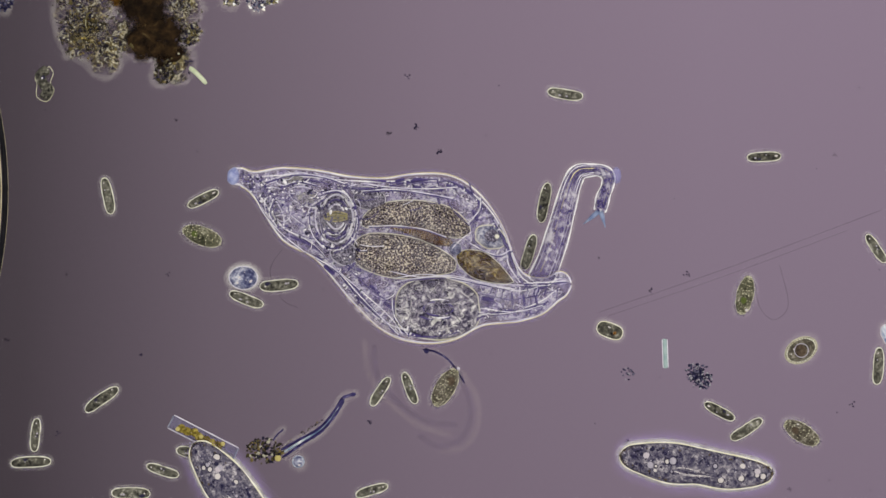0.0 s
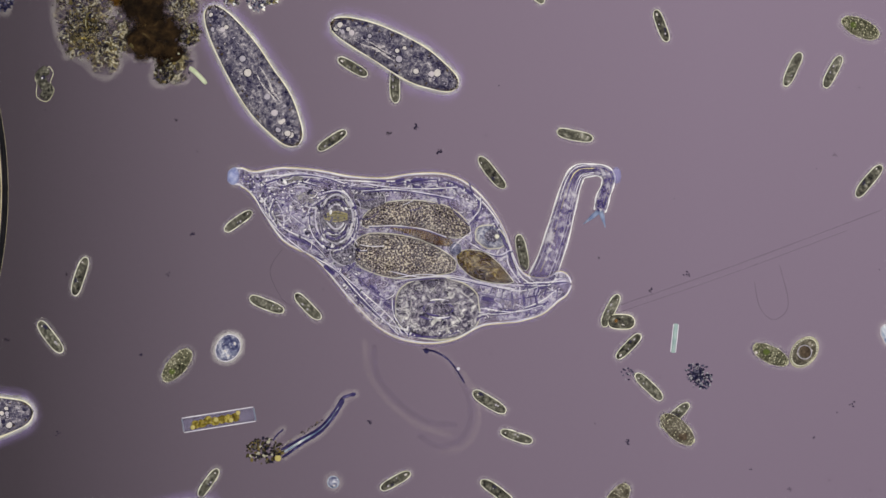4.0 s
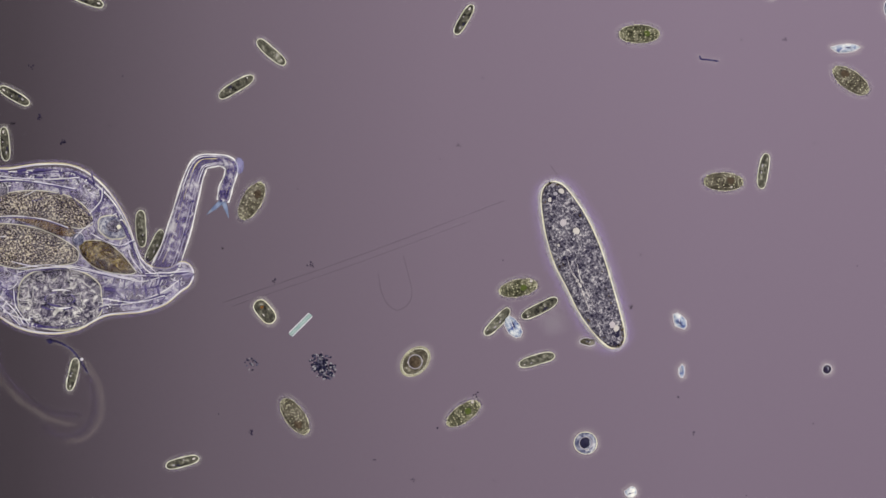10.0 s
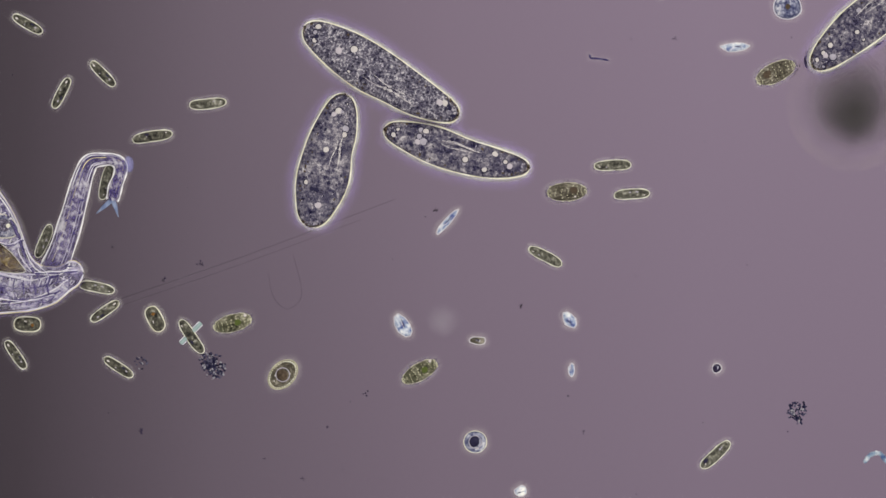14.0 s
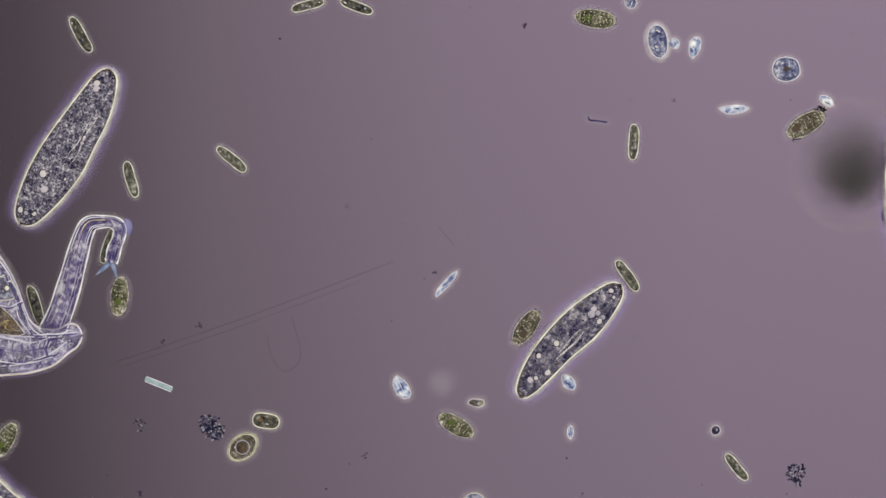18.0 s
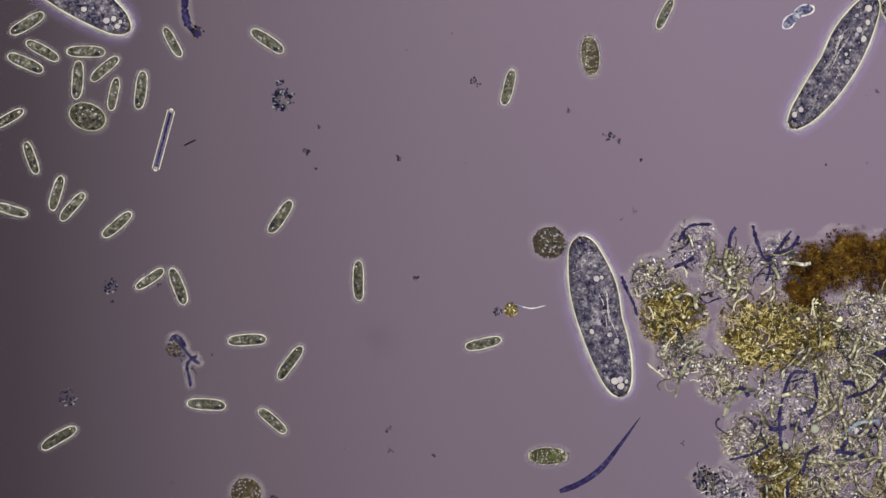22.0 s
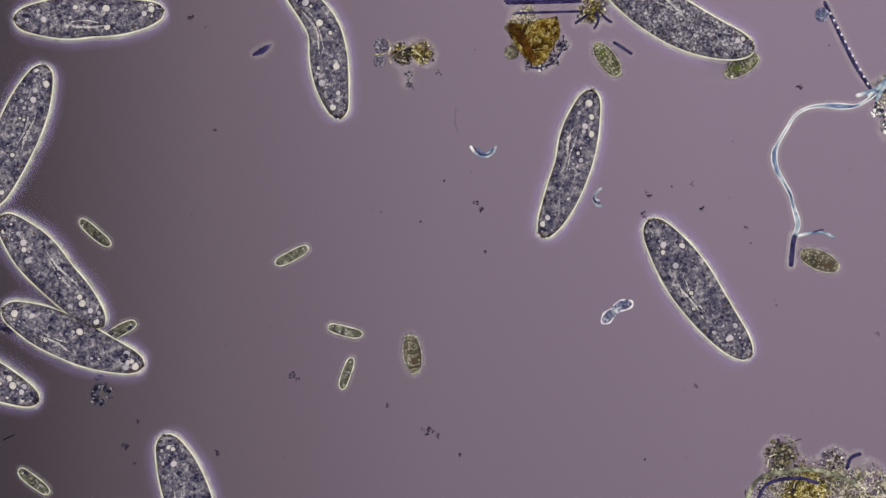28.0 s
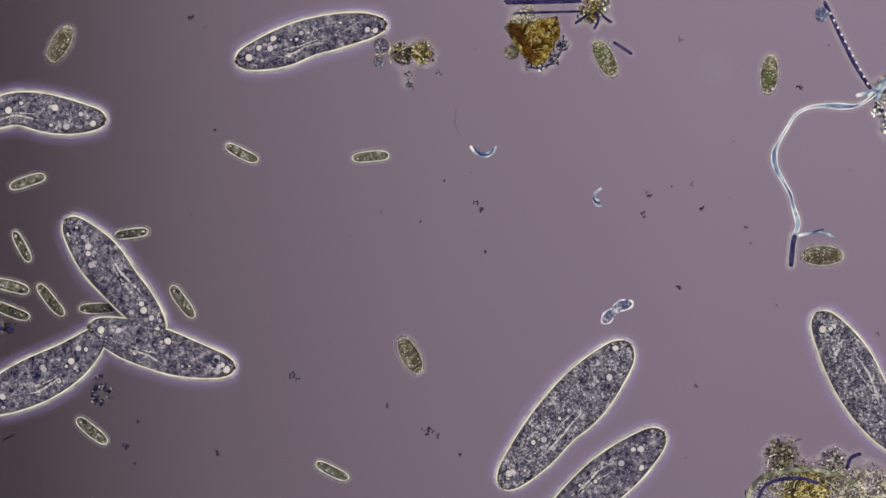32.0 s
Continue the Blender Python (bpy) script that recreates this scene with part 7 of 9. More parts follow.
def specks(points, sizes=(0.55, 0.95)):
    for x, y, k in points:
        ob = tagged(new("speck", _speck_meshes[k]), "tiny dark speck of dirt on the slide" if k % 2 == 0 else "tiny faint speck in the water", "speck", "specks")
        ob.matrix_basis = place(x, y, _rng.uniform(0, 360)) @ Matrix.Scale(_rng.uniform(*sizes), 4)


specks([(740, 226, 8), (721, 136, 6), (776, 265, 8), (688, 240, 9), (822, 132, 3), (297, 485, 6), (250, 628, 4), (340, 411, 8), (657, 745, 8), (868, 627, 1), (70, 247, 3), (80, 195, 2), (312, 213, 5), (118, 485, 5), (103, 768, 6), (1445, 299, 2), (1478, 274, 7), (1060, 457, 5), (1215, 486, 6), (1150, 515, 5), (1168, 668, 3), (1053, 750, 2), (1330, 831, 0), (1508, 715, 6), (1397, 866, 6), (1025, 632, 3), (572, 512, 3), (540, 560, 1), (860, 240, 1), (350, 268, 1), (10, 605, 9)])
specks([(1575, 305, 2), (1193, 352, 2), (1218, 487, 6), (1153, 512, 4), (1632, 388, 9), (1614, 403, 0), (1780, 560, 9), (1481, 730, 2), (1440, 775, 4), (1107, 782, 8), (1252, 667, 9), (2262, 86, 3), (1866, 720, 0), (1895, 782, 10), (2105, 767, 0), (1986, 507, 3), (1327, 831, 0), (2255, 783, 2), (2226, 728, 3), (1400, 866, 3), (1556, 478, 0), (2183, 488, 0), (2107, 270, 1), (1987, 894, 2), (1540, 868, 1), (1978, 88, 3), (1800, 468, 1), (1468, 850, 3)])
specks([(1207, -335, 10), (1554, -324, 4), (1155, -580, 8), (1665, -610, 8), (2100, -562, 6), (1620, -578, 3), (1927, -600, 10), (2128, -328, 3), (1710, -502, 1), (1930, -258, 3), (2270, -412, 3), (2055, 88, 6), (1788, -47, 8), (1507, -500, 3), (1358, -22, 4), (1705, -252, 7), (1670, -188, 5), (1695, -78, 1), (1520, 155, 1), (2370, -32, 3), (883, 152, 2), (905, -155, 1), (2255, -208, 3), (1522, -580, 8), (1666, -610, 6), (1958, -630, 4), (2098, -577, 6), (1622, -568, 4), (1710, -500, 3), (1180, -580, 8), (2265, -560, 1)])
specks([(1386, -905, 9), (1200, -935, 3), (1153, -578, 6), (1592, -992, 6), (1670, -985, 8), (1378, -908, 8), (1437, -805, 6), (1180, -1285, 6), (1590, -1030, 6), (1958, -876, 9), (1990, -1090, 2), (2108, -1005, 6), (1965, -1270, 3), (2106, -596, 6), (1970, -585, 8), (1205, -935, 1), (1090, -657, 2), (1357, -742, 0), (1510, -995, 2), (1727, -705, 0), (1578, -708, 1), (1083, -1037, 1), (1100, -1255, 4), (1275, -1160, 10), (1088, -1285, 10), (1585, -1025, 4), (1957, -1690, 4), (1738, -1645, 12), (1745, -1640, 6), (1440, -1520, 12), (1610, -1510, 8)])
specks([(1965, -1918, 4), (2071, -1940, 6), (1805, -1705, 2), (2055, -2005, 0), (1738, -1647, 12), (1985, -1550, 12), (1442, -1522, 8), (1637, -1293, 8), (2022, -1415, 7), (1468, -1565, 8), (1998, -1400, 10), (1979, -1555, 8), (1976, -1545, 8), (2062, -1950, 12), (2070, -1942, 8), (2370, -1960, 8), (2362, -1930, 12), (2364, -1970, 6), (2410, -1980, 4), (2445, -1985, 6), (2465, -1938, 8), (2512, -1960, 2), (2518, -2060, 2), (2540, -1905, 9), (2592, -1780, 2), (2425, -1805, 8), (1602, -2080, 4), (2007, -1990, 4), (1840, -1892, 2), (1640, -2050, 2), (1438, -1520, 10)])
specks([(1785, -2235, 6), (2062, -2222, 2), (1998, -2182, 6), (2024, -2092, 3), (1583, -2262, 10), (1560, -2275, 8), (2424, -2240, 6), (2638, -2160, 8), (2688, -2230, 0), (2010, -2250, 3), (2450, -1625, 9), (1968, -1552, 10), (1992, -1540, 9), (2035, -1506, 4), (2362, -1497, 4), (1910, -1592, 9), (2434, -1620, 3), (2726, -2010, 1), (2435, -1500, 1), (1725, -1500, 2), (1700, -1730, 2), (2080, -1865, 4), (1895, -1935, 5), (1880, -1938, 1), (1560, -1930, 1), (2775, -1720, 6), (2550, -1880, 5), (1620, -1700, 0), (1460, -1490, 4), (2595, -1770, 0)])

# ---- motion ----

def motions():
    walk(core_rod, way((0, 1190, -1541, 75), (22, 1190, -1541, 75), (23, 1187, -1550, 86), (24, 1187, -1558, 72), (25, 1202, -1556, 92), (32, 1202, -1556, 92)))
    walk(worm, way((0, 1246, -1731, -50), (22.3, 1246, -1731, -50), (23, 1243, -1733, 0), (24, 1240, -1730, -10), (25, 1236, -1727, -18), (32, 1236, -1727, -18)))
    walk(slender[0], way((0, 191, 347, 101), (1, 195, 390, 60), (2, 276, 430, 32), (3, 472, 533, -35), (3.5, 472, 536, -30), (5.5, 477, 552, -10), (6, 484, 552, -10), (7, 487, 552, -15), (8, 486, 554, -15), (9, 489, 557, -25), (10, 489, 557, -25), (32, 489, 557, -25)))
    walk(slender[1], way((0, 360, 352, 27), (1, 280, 262, 78), (2, 397, 280, 72), (3, 655, 285, 58), (3.5, 615, 276, 30), (5.5, 568, 170, 57), (6, 749, 281, 20), (7, 954, 83, 40), (8, 819, 174, -2), (9, 893, 12, -15), (10, 821, 17, -20), (11, 787, 37, -20), (32, 787, 37, -20)))
    walk(slender[2], way((0, 494, 505, 4), (1, 450, 525, -20), (2, 463, 536, -25), (3, 692, 615, -40), (3.5, 871, 720, -20), (5.5, 838, 666, -108), (6, 853, 732, -50), (7, 853, 932, -50), (8, 853, 1232, -50), (32, 853, 1232, -50)))
    walk(slender[3], way((0, 436, 530, 160), (1, 375, 535, 85), (2, 527, 475, 120), (3, 617, 580, 135), (3.5, 584, 518, 130), (5.5, 498, 746, 188), (6, 824, 791, 200), (7, 760, 822, 172), (8, 866, 663, 130), (9, 843, 623, 200), (10, 940, 453, 245), (11, 927, 445, 265), (12, 939, 445, 250), (13, 940, 445, 248), (14, 939, 446, 248), (14.5, 938, 441, 245), (16.5, 812, 475, 245), (32, 812, 475, 245)))
    walk(slender[4], way((0, 180, 707, 36), (1, 108, 655, 38), (2, 115, 602, 55), (3, 145, 758, 88), (3.5, 145, 928, 88), (32, 145, 928, 88)))
    walk(slender[5], way((0, 63, 770, 85), (1, 13, 715, 60), (2, 25, 698, 77), (3, -45, 698, 77), (32, -45, 698, 77)))
    walk(slender[6], way((0, 55, 818, 4), (1, 44, 778, 58), (2, 278, 722, 30), (3, 291, 618, 58), (3.5, 136, 477, 85), (5.5, 186, 611, 5), (6, 192, 653, 57), (7, 38, 694, 57), (32, 38, 694, 57)))
    walk(slender[7], way((0, 346, 803, 167), (1, 178, 570, 83), (2, 162, 493, 70), (3, 156, 569, 10), (3.5, 87, 560, -35), (5.5, 242, 795, -70), (6, 356, 645, -17), (7, 390, 385, -40), (8, 351, 426, -8), (9, 351, 426, -8), (32, 351, 426, -8)))
    walk(slender[8], way((0, 288, 833, 163), (1, 297, 827, 88), (2, 258, 845, 90), (3, 288, 880, 10), (3.5, 332, 855, 63), (5.5, 448, 854, 18), (6, 469, 931, 18), (32, 469, 931, 18)))
    walk(slender[9], way((0, 232, 873, 178), (1, 248, 931, 178), (32, 248, 931, 178)))
    walk(slender[10], way((0, 658, 868, 18), (1, 676, 935, 18), (32, 676, 935, 18)))
    walk(slender[11], way((0, 673, 693, 58), (1, 645, 672, 105), (2, 501, 701, 185), (3, 596, 650, 108), (3.5, 420, 390, 63), (5.5, 533, 487, 15), (6, 632, 614, 45), (7, 629, 617, 70), (8, 599, 556, 150), (9, 775, 620, 170), (10, 795, 680, 258), (11, 975, 715, 230), (12, 815, 715, 230), (32, 815, 715, 230)))
    walk(slender[12], way((0, 725, 687, 112), (1, 730, 650, 33), (2, 691, 714, 115), (3, 768, 675, 182), (3.5, 892, 795, 160), (5.5, 930, 652, 233), (6, 902, 772, 275), (7, 902, 932, 275), (8, 902, 1232, 275), (32, 902, 1232, 275)))
    walk(slender[13], way((0, 963, 359, 80), (1, 951, 430, 80), (2, 950, 420, 82), (3, 951, 408, 65), (3.5, 864, 332, 130), (5.5, 908, 287, 127), (6, 919, 412, 82), (7, 1133, 137, 50), (8, 1090, 245, 78), (9, 1001, 279, 75), (10, 1084, 171, 32), (11, 1040, 156, 57), (12, 890, 329, 35), (13, 957, 260, 4), (14, 1131, 261, 10), (14.5, 1041, 391, -75), (16.5, 923, 447, -75), (17, 924, 446, -72), (18, 926, 449, -72), (19, 926, 449, -72), (32, 926, 449, -72)))
    walk(slender[14], way((0, 936, 447, 72), (1, 922, 445, 100), (2, 921, 448, 100), (3, 922, 450, 100), (3.5, 922, 450, 100), (5.5, 935, 433, 90), (6, 940, 440, 68), (7, 1126, 373, 43), (8, 886, 310, -30), (9, 934, 450, -98), (10, 916, 422, -88), (11, 1113, 361, -75), (12, 1131, 376, -148), (13, 1049, 342, -110), (14, 1049, 341, -105), (14.5, 1053, 339, -95), (16.5, 1051, 339, -108), (17, 1051, 344, -110), (18, 1055, 344, -110), (19, 1055, 344, -110), (32, 1055, 344, -110)))
    walk(slender[15], way((0, 1000, 167, 172), (1, 785, 75, 163), (2, 822, 60, 238), (3, 700, 240, 165), (3.5, 699, 219, 92), (5.5, 699, -51, 92), (32, 699, -51, 92)))
    walk(slender[16], way((0, 1352, 278, 3), (1, 1255, 220, -52), (2, 1165, 267, -43), (3, 1272, 124, 18), (3.5, 1209, 73, 105), (5.5, 1142, 25, 115), (6, 1097, -53, 115), (7, 647, -832, 115), (32, 647, -832, 115)))
    walk(slender[17], way((0, 1550, 440, 125), (1, 1460, 360, 72), (2, 1156, 307, 155), (3, 1099, 98, 180), (3.5, 958, 10, 130), (5.5, 923, -50, 130), (6.5, 773, -310, 130), (32, 773, -310, 130)))
    walk(slender[18], way((0, 1554, 648, 85), (1, 1544, 482, 160), (2, 1528, 398, 160), (3, 1417, 415, 207), (3.5, 1438, 82, 227), (5.5, 1210, 345, 275), (6, 1307, 279, 197), (7, 1426, 233, 145), (8, 1538, 152, 75), (9, 1347, -39, 75), (10, 710, -675, 75), (32, 710, -675, 75)))
    walk(slender[19], way((0, 1273, 728, 152), (1, 1054, 657, 216), (2, 1060, 571, 215), (3, 1040, 642, 255), (3.5, 1058, 640, 230), (5.5, 1270, 440, 223), (6, 1199, 403, 227), (7, 1454, 331, 192), (8, 1614, 346, 252), (9, 1659, 195, 335), (10, 1487, 52, 420), (11, 1409, -25, 420), (12, 773, -662, 420), (32, 773, -662, 420)))
    walk(slender[20], way((0, 1321, 760, 32), (1, 1312, 485, 30), (2, 1103, 366, 60), (3, 1118, 231, 67), (3.5, 1017, 252, -5), (5.5, 1038, 175, -18), (6, 1296, 237, 27), (7, 1267, 202, 35), (8, 1162, 174, -42), (9, 1179, 35, 45), (10, 1146, 110, -42), (11, 1180, 20, -10), (12, 1302, 289, -17), (13, 1235, 279, -20), (14, 1229, 203, 5), (14.5, 1274, 200, 83), (16.5, 1164, 158, 22), (17, 1420, 115, 3), (18, 1095, 227, -75), (19, 1245, 68, -40), (20, 1245, 68, -40), (32, 1245, 68, -40)))
    walk(slender[21], way((0, -51, 655, 100), (1, 17, 637, 100), (2, -51, 655, 100), (32, -51, 655, 100)))
    walk(slender[22], way((0, 893, 931, 17), (1, 893, 931, 17), (2, 893, 781, 17), (3, 941, 744, 4), (3.5, 1030, 621, 33), (5.5, 1133, 492, 105), (6, 1212, 455, 98), (7, 1421, 301, 170), (8, 1245, 423, 255), (9, 1356, 628, 235), (10, 1546, 587, 228), (11, 1194, 672, 295), (12, 1167, 552, 325), (13, 1140, 429, 310), (14, 1033, 528, 350), (14.5, 902, 367, 290), (16.5, 815, 390, 290), (32, 815, 390, 290)))
    walk(slender[23], way((0, 690, -45, 85), (1, 690, -45, 85), (2, 708, 22, 85), (3, 483, 78, 102), (3.5, 624, 150, 150), (5.5, 624, -50, 150), (32, 624, -50, 150)))
    walk(slender[24], way((0, 1620, 105, 145), (2, 1620, 105, 145), (3, 1490, 105, 145), (3.5, 1478, 88, 82), (5.5, 1455, 340, 42), (6, 1518, 131, -20), (7, 1402, 31, -98), (8, 1274, 47, -92), (9, 1224, -39, -92), (10, 774, -819, -92), (32, 774, -819, -92)))
    walk(slender[25], way((0, 1621, 314, 85), (2, 1621, 314, 85), (3, 1511, 314, 85), (3.5, 1549, 303, 55), (5.5, 1474, 415, 48), (6, 1554, 273, -5), (7, 1498, 308, -78), (8, 1649, 365, -95), (9, 1746, 414, -160), (10, 1621, 563, -152), (11, 1307, 315, -215), (12, 1427, 317, -263), (13, 1411, 342, -210), (14, 1200, 615, -235), (14.5, 1403, 630, -163), (16.5, 1403, 950, -163), (32, 1403, 950, -163)))
    walk(slender[26], way((0, 994, 928, 80), (2, 994, 928, 80), (3, 963, 812, 80), (3.5, 1100, 724, 112), (5.5, 1194, 630, 152), (6, 1245, 492, 82), (7, 1446, 487, 115), (8, 1563, 690, 195), (9, 1442, 720, 242), (10, 1616, 654, 195), (11, 1559, 618, 140), (12, 1374, 513, 200), (13, 1767, 462, 218), (14, 1826, 473, 152), (14.5, 1618, 344, 135), (16.5, 1623, 433, 128), (17, 1557, 349, 110), (18, 1273, 191, 140), (19, 1372, 218, 215), (20, 1372, 218, 215), (32, 1372, 218, 215)))
    walk(slender[27], way((0, 958, 932, 20), (2, 958, 932, 20), (3, 943, 874, 20), (3.5, 880, 870, -35), (5.5, 895, 928, -35), (6.5, 973, 1217, -35), (32, 973, 1217, -35)))
    walk(slender[28], way((0, 764, 930, 58), (2, 764, 930, 58), (3, 764, 850, 58), (3.5, 747, 856, 32), (5.5, 568, 707, 27), (6, 741, 635, -32), (7, 579, 811, -20), (8, 534, 707, 0), (9, 414, 707, 0), (32, 414, 707, 0)))
    walk(slender[29], way((0, 1178, 930, 27), (3, 1178, 930, 27), (3.5, 1178, 790, 27), (5.5, 1282, 696, 110), (6, 1222, 855, 92), (7, 1188, 713, 132), (8, 1082, 604, 180), (9, 1397, 700, 170), (10, 1397, 950, 170), (32, 1397, 950, 170)))
    walk(slender[30], way((0, 1633, 11, 120), (6, 1633, 11, 120), (7, 1633, 11, 120), (8, 1547, -39, 120), (9, 767, -489, 120), (32, 767, -489, 120)))
    walk(slender[31], way((0, 674, -46, 155), (7, 674, -46, 155), (8, 697, 41, 155), (9, 628, 266, 150), (10, 675, 272, 95), (11, 675, 272, 95), (32, 675, 272, 95)))
    walk(slender[32], way((0, 1749, 184, 165), (7, 1749, 184, 165), (8, 1749, 184, 165), (9, 1804, 24, 165), (10, 1899, -31, 165), (11, 2678, -481, 165), (32, 2678, -481, 165)))
    walk(slender[33], way((0, 662, 932, 2), (7, 662, 932, 2), (8, 633, 826, 2), (9, 664, 942, 2), (32, 664, 942, 2)))
    walk(slender[34], way((0, 1112, 940, 42), (8, 1112, 940, 42), (9, 1094, 873, 42), (10, 989, 835, 15), (11, 922, 826, 3), (12, 812, 826, 3), (32, 812, 826, 3)))
    walk(slender[35], way((0, 1925, 179, 130), (8, 1925, 179, 130), (9, 1925, 179, 130), (10, 2017, 320, 82), (11, 1943, 290, 18), (12, 1778, 258, 7), (13, 1966, 265, -5), (14, 1979, 363, 5), (14.5, 2083, 259, 63), (16.5, 2037, 392, -20), (17, 1884, 264, -58), (18, 1984, 161, -92), (19, 1984, 301, -92), (32, 1984, 301, -92)))
    walk(slender[36], way((0, 692, -43, 150), (9, 692, -43, 150), (10, 692, 187, 150), (11, 692, 187, 150), (32, 692, 187, 150)))
    walk(slender[37], way((0, 1860, -33, 75), (10, 1860, -33, 75), (11, 1860, 117, 75), (12, 1789, 184, 105), (13, 1957, 121, 97), (14, 1945, 312, 182), (14.5, 1933, 354, 130), (16.5, 1945, 426, 145), (17, 1947, 388, 148), (18, 1973, 397, 125), (19, 1973, 397, 125), (32, 1973, 397, 125)))
    walk(slender[38], way((0, 1094, 947, 155), (10, 1094, 947, 155), (11, 1063, 831, 155), (12, 1094, 947, 155), (32, 1094, 947, 155)))
    walk(slender[39], way((0, 2003, 946, 6), (10, 2003, 946, 6), (11, 2003, 786, 6), (12, 2247, 810, 94), (13, 2247, 950, 94), (32, 2247, 950, 94)))
    walk(slender[40], way((0, 2097, -29, 170), (10, 2097, -29, 170), (11, 2127, 23, 170), (12, 2157, -29, 170), (13, 2607, -808, 170), (32, 2607, -808, 170)))
    walk(slender[41], way((0, 1732, 949, 150), (11, 1732, 949, 150), (12, 1704, 843, 150), (13, 1732, 949, 150), (32, 1732, 949, 150)))
    walk(slender[42], way((0, 553, -70, 55), (11, 553, -70, 55), (12, 813, 80, 55), (13, 917, 140, 55), (14, 970, 184, 63), (14.5, 816, 226, 63), (32, 816, 226, 63)))
    walk(slender[43], way((0, 1034, -330, 122), (11, 1034, -330, 122), (12, 1034, -30, 122), (13, 1034, 180, 122), (14, 1043, 150, 135), (14.5, 970, 101, 140), (16.5, 816, 143, 140), (32, 816, 143, 140)))
    walk(slender[44], way((0, 1484, -318, 78), (11, 1484, -318, 78), (12, 1562, -28, 78), (13, 1603, 126, 78), (14, 1447, -29, 78), (15, 811, -666, 78), (32, 811, -666, 78)))
    walk(slender[45], way((0, 1793, -34, 170), (12, 1793, -34, 170), (13, 1819, 62, 170), (14, 1911, -30, 170), (15, 2547, -666, 170), (32, 2547, -666, 170)))
    walk(slender[46], way((0, 1149, 947, 108), (12, 1149, 947, 108), (13, 1149, 837, 108), (14, 1071, 669, 147), (14.5, 1326, 759, 165), (16.5, 1326, 949, 165), (32, 1326, 949, 165)))
    walk(slender[47], way((0, 662, 994, 115), (11, 662, 994, 115), (12, 812, 734, 115), (13, 867, 639, 115), (14, 889, 647, 125), (14.5, 877, 629, 150), (16.5, 816, 664, 150), (32, 816, 664, 150)))
    walk(slender[48], way((0, 910, -328, 150), (12, 910, -328, 150), (13, 910, -28, 150), (14, 910, 62, 150), (14.5, 813, 88, 150), (32, 813, 88, 150)))
    walk(slender[49], way((0, -54, 865, 35), (12, -54, 865, 35), (13, 816, 632, 35), (14, 1047, 570, 35), (14.5, 1152, 466, 88), (16.5, 1034, 454, 58), (17, 892, 657, 25), (18, 814, 678, 25), (32, 814, 678, 25)))
    walk(slender[50], way((0, 2160, 949, 42), (13, 2160, 949, 42), (14, 2127, 824, 42), (14.5, 2160, 949, 42), (32, 2160, 949, 42)))
    walk(slender[51], way((0, 1761, -31, 172), (14, 1761, -31, 172), (14.5, 1726, 29, 172), (16.5, 1830, -31, 172), (17.5, 2609, -481, 172), (32, 2609, -481, 172)))
    walk(slender[52], way((0, 1503, -316, 110), (15.5, 1503, -316, 110), (16.5, 1581, -27, 110), (17, 1596, 31, 110), (18, 1494, -79, 160), (19, 1470, -116, 195), (20, 1470, -117, 198), (21, 1470, -117, 198), (32, 1470, -117, 198)))
    walk(slender[53], way((0, 717, -106, 120), (16, 717, -106, 120), (17, 1006, -29, 120), (18, 1006, -29, 120), (19, 906, -71, 172), (20, 921, -45, 172), (32, 921, -45, 172)))
    walk(slender[54], way((0, 1408, -81, 15), (17, 1408, -81, 15), (18, 1408, -81, 15), (19, 1302, -113, -53), (20, 1300, -116, -50), (21, 1300, -116, -50), (32, 1300, -116, -50)))
    walk(slender[55], way((0, 2223, 948, 130), (17, 2223, 948, 130), (18, 2166, 736, 130), (19, 2166, 736, 130), (32, 2166, 736, 130)))
    walk(slender[56], way((0, 1058, -256, 122), (18, 1058, -256, 122), (19, 1058, -256, 122), (20, 996, -315, 68), (21, 996, -315, 68), (32, 996, -315, 68)))
    walk(slender[57], way((0, 1510, -445, 105), (18, 1510, -445, 105), (19, 1510, -445, 105), (20, 1384, -745, 170), (21, 1341, -645, 217), (22, 1341, -645, 217), (32, 1341, -645, 217)))
    walk(slender[58], way((0, 1613, -405, 85), (18, 1613, -405, 85), (19, 1613, -405, 85), (20, 1613, -45, 85), (32, 1613, -45, 85)))
    walk(slender[59], way((0, 1650, -377, 95), (18, 1650, -377, 95), (19, 1650, -377, 95), (20, 1719, -236, 25), (21, 1719, -236, 25), (32, 1719, -236, 25)))
    walk(slender[60], way((0, 1675, -586, 3), (18, 1675, -586, 3), (19, 1675, -586, 3), (20, 1673, -586, -2), (21, 1674, -590, -8), (22, 1674, -590, -8), (32, 1674, -590, -8)))
    walk(slender[61], way((0, 901, -411, 5), (18, 901, -411, 5), (19, 901, -411, 5), (20, 918, -286, -82), (21, 918, -286, -82), (32, 918, -286, -82)))
    walk(slender[62], way((0, 2047, -182, 145), (18, 2047, -182, 145), (19, 2047, -182, 145), (20, 2218, -186, 75), (21, 2218, -186, 75), (32, 2218, -186, 75)))
    walk(slender[63], way((0, 2277, -136, 105), (18, 2277, -136, 105), (19, 2299, -115, 105), (20, 2430, -239, 190), (21, 2430, -239, 190), (32, 2430, -239, 190)))
    walk(slender[64], way((0, 1837, -619, 70), (18, 1837, -619, 70), (19, 1837, -619, 70), (20, 1653, -951, 70), (21, 1793, -1085, 12), (22, 1383, -1044, -40), (23, 1383, -1044, -40), (32, 1383, -1044, -40)))
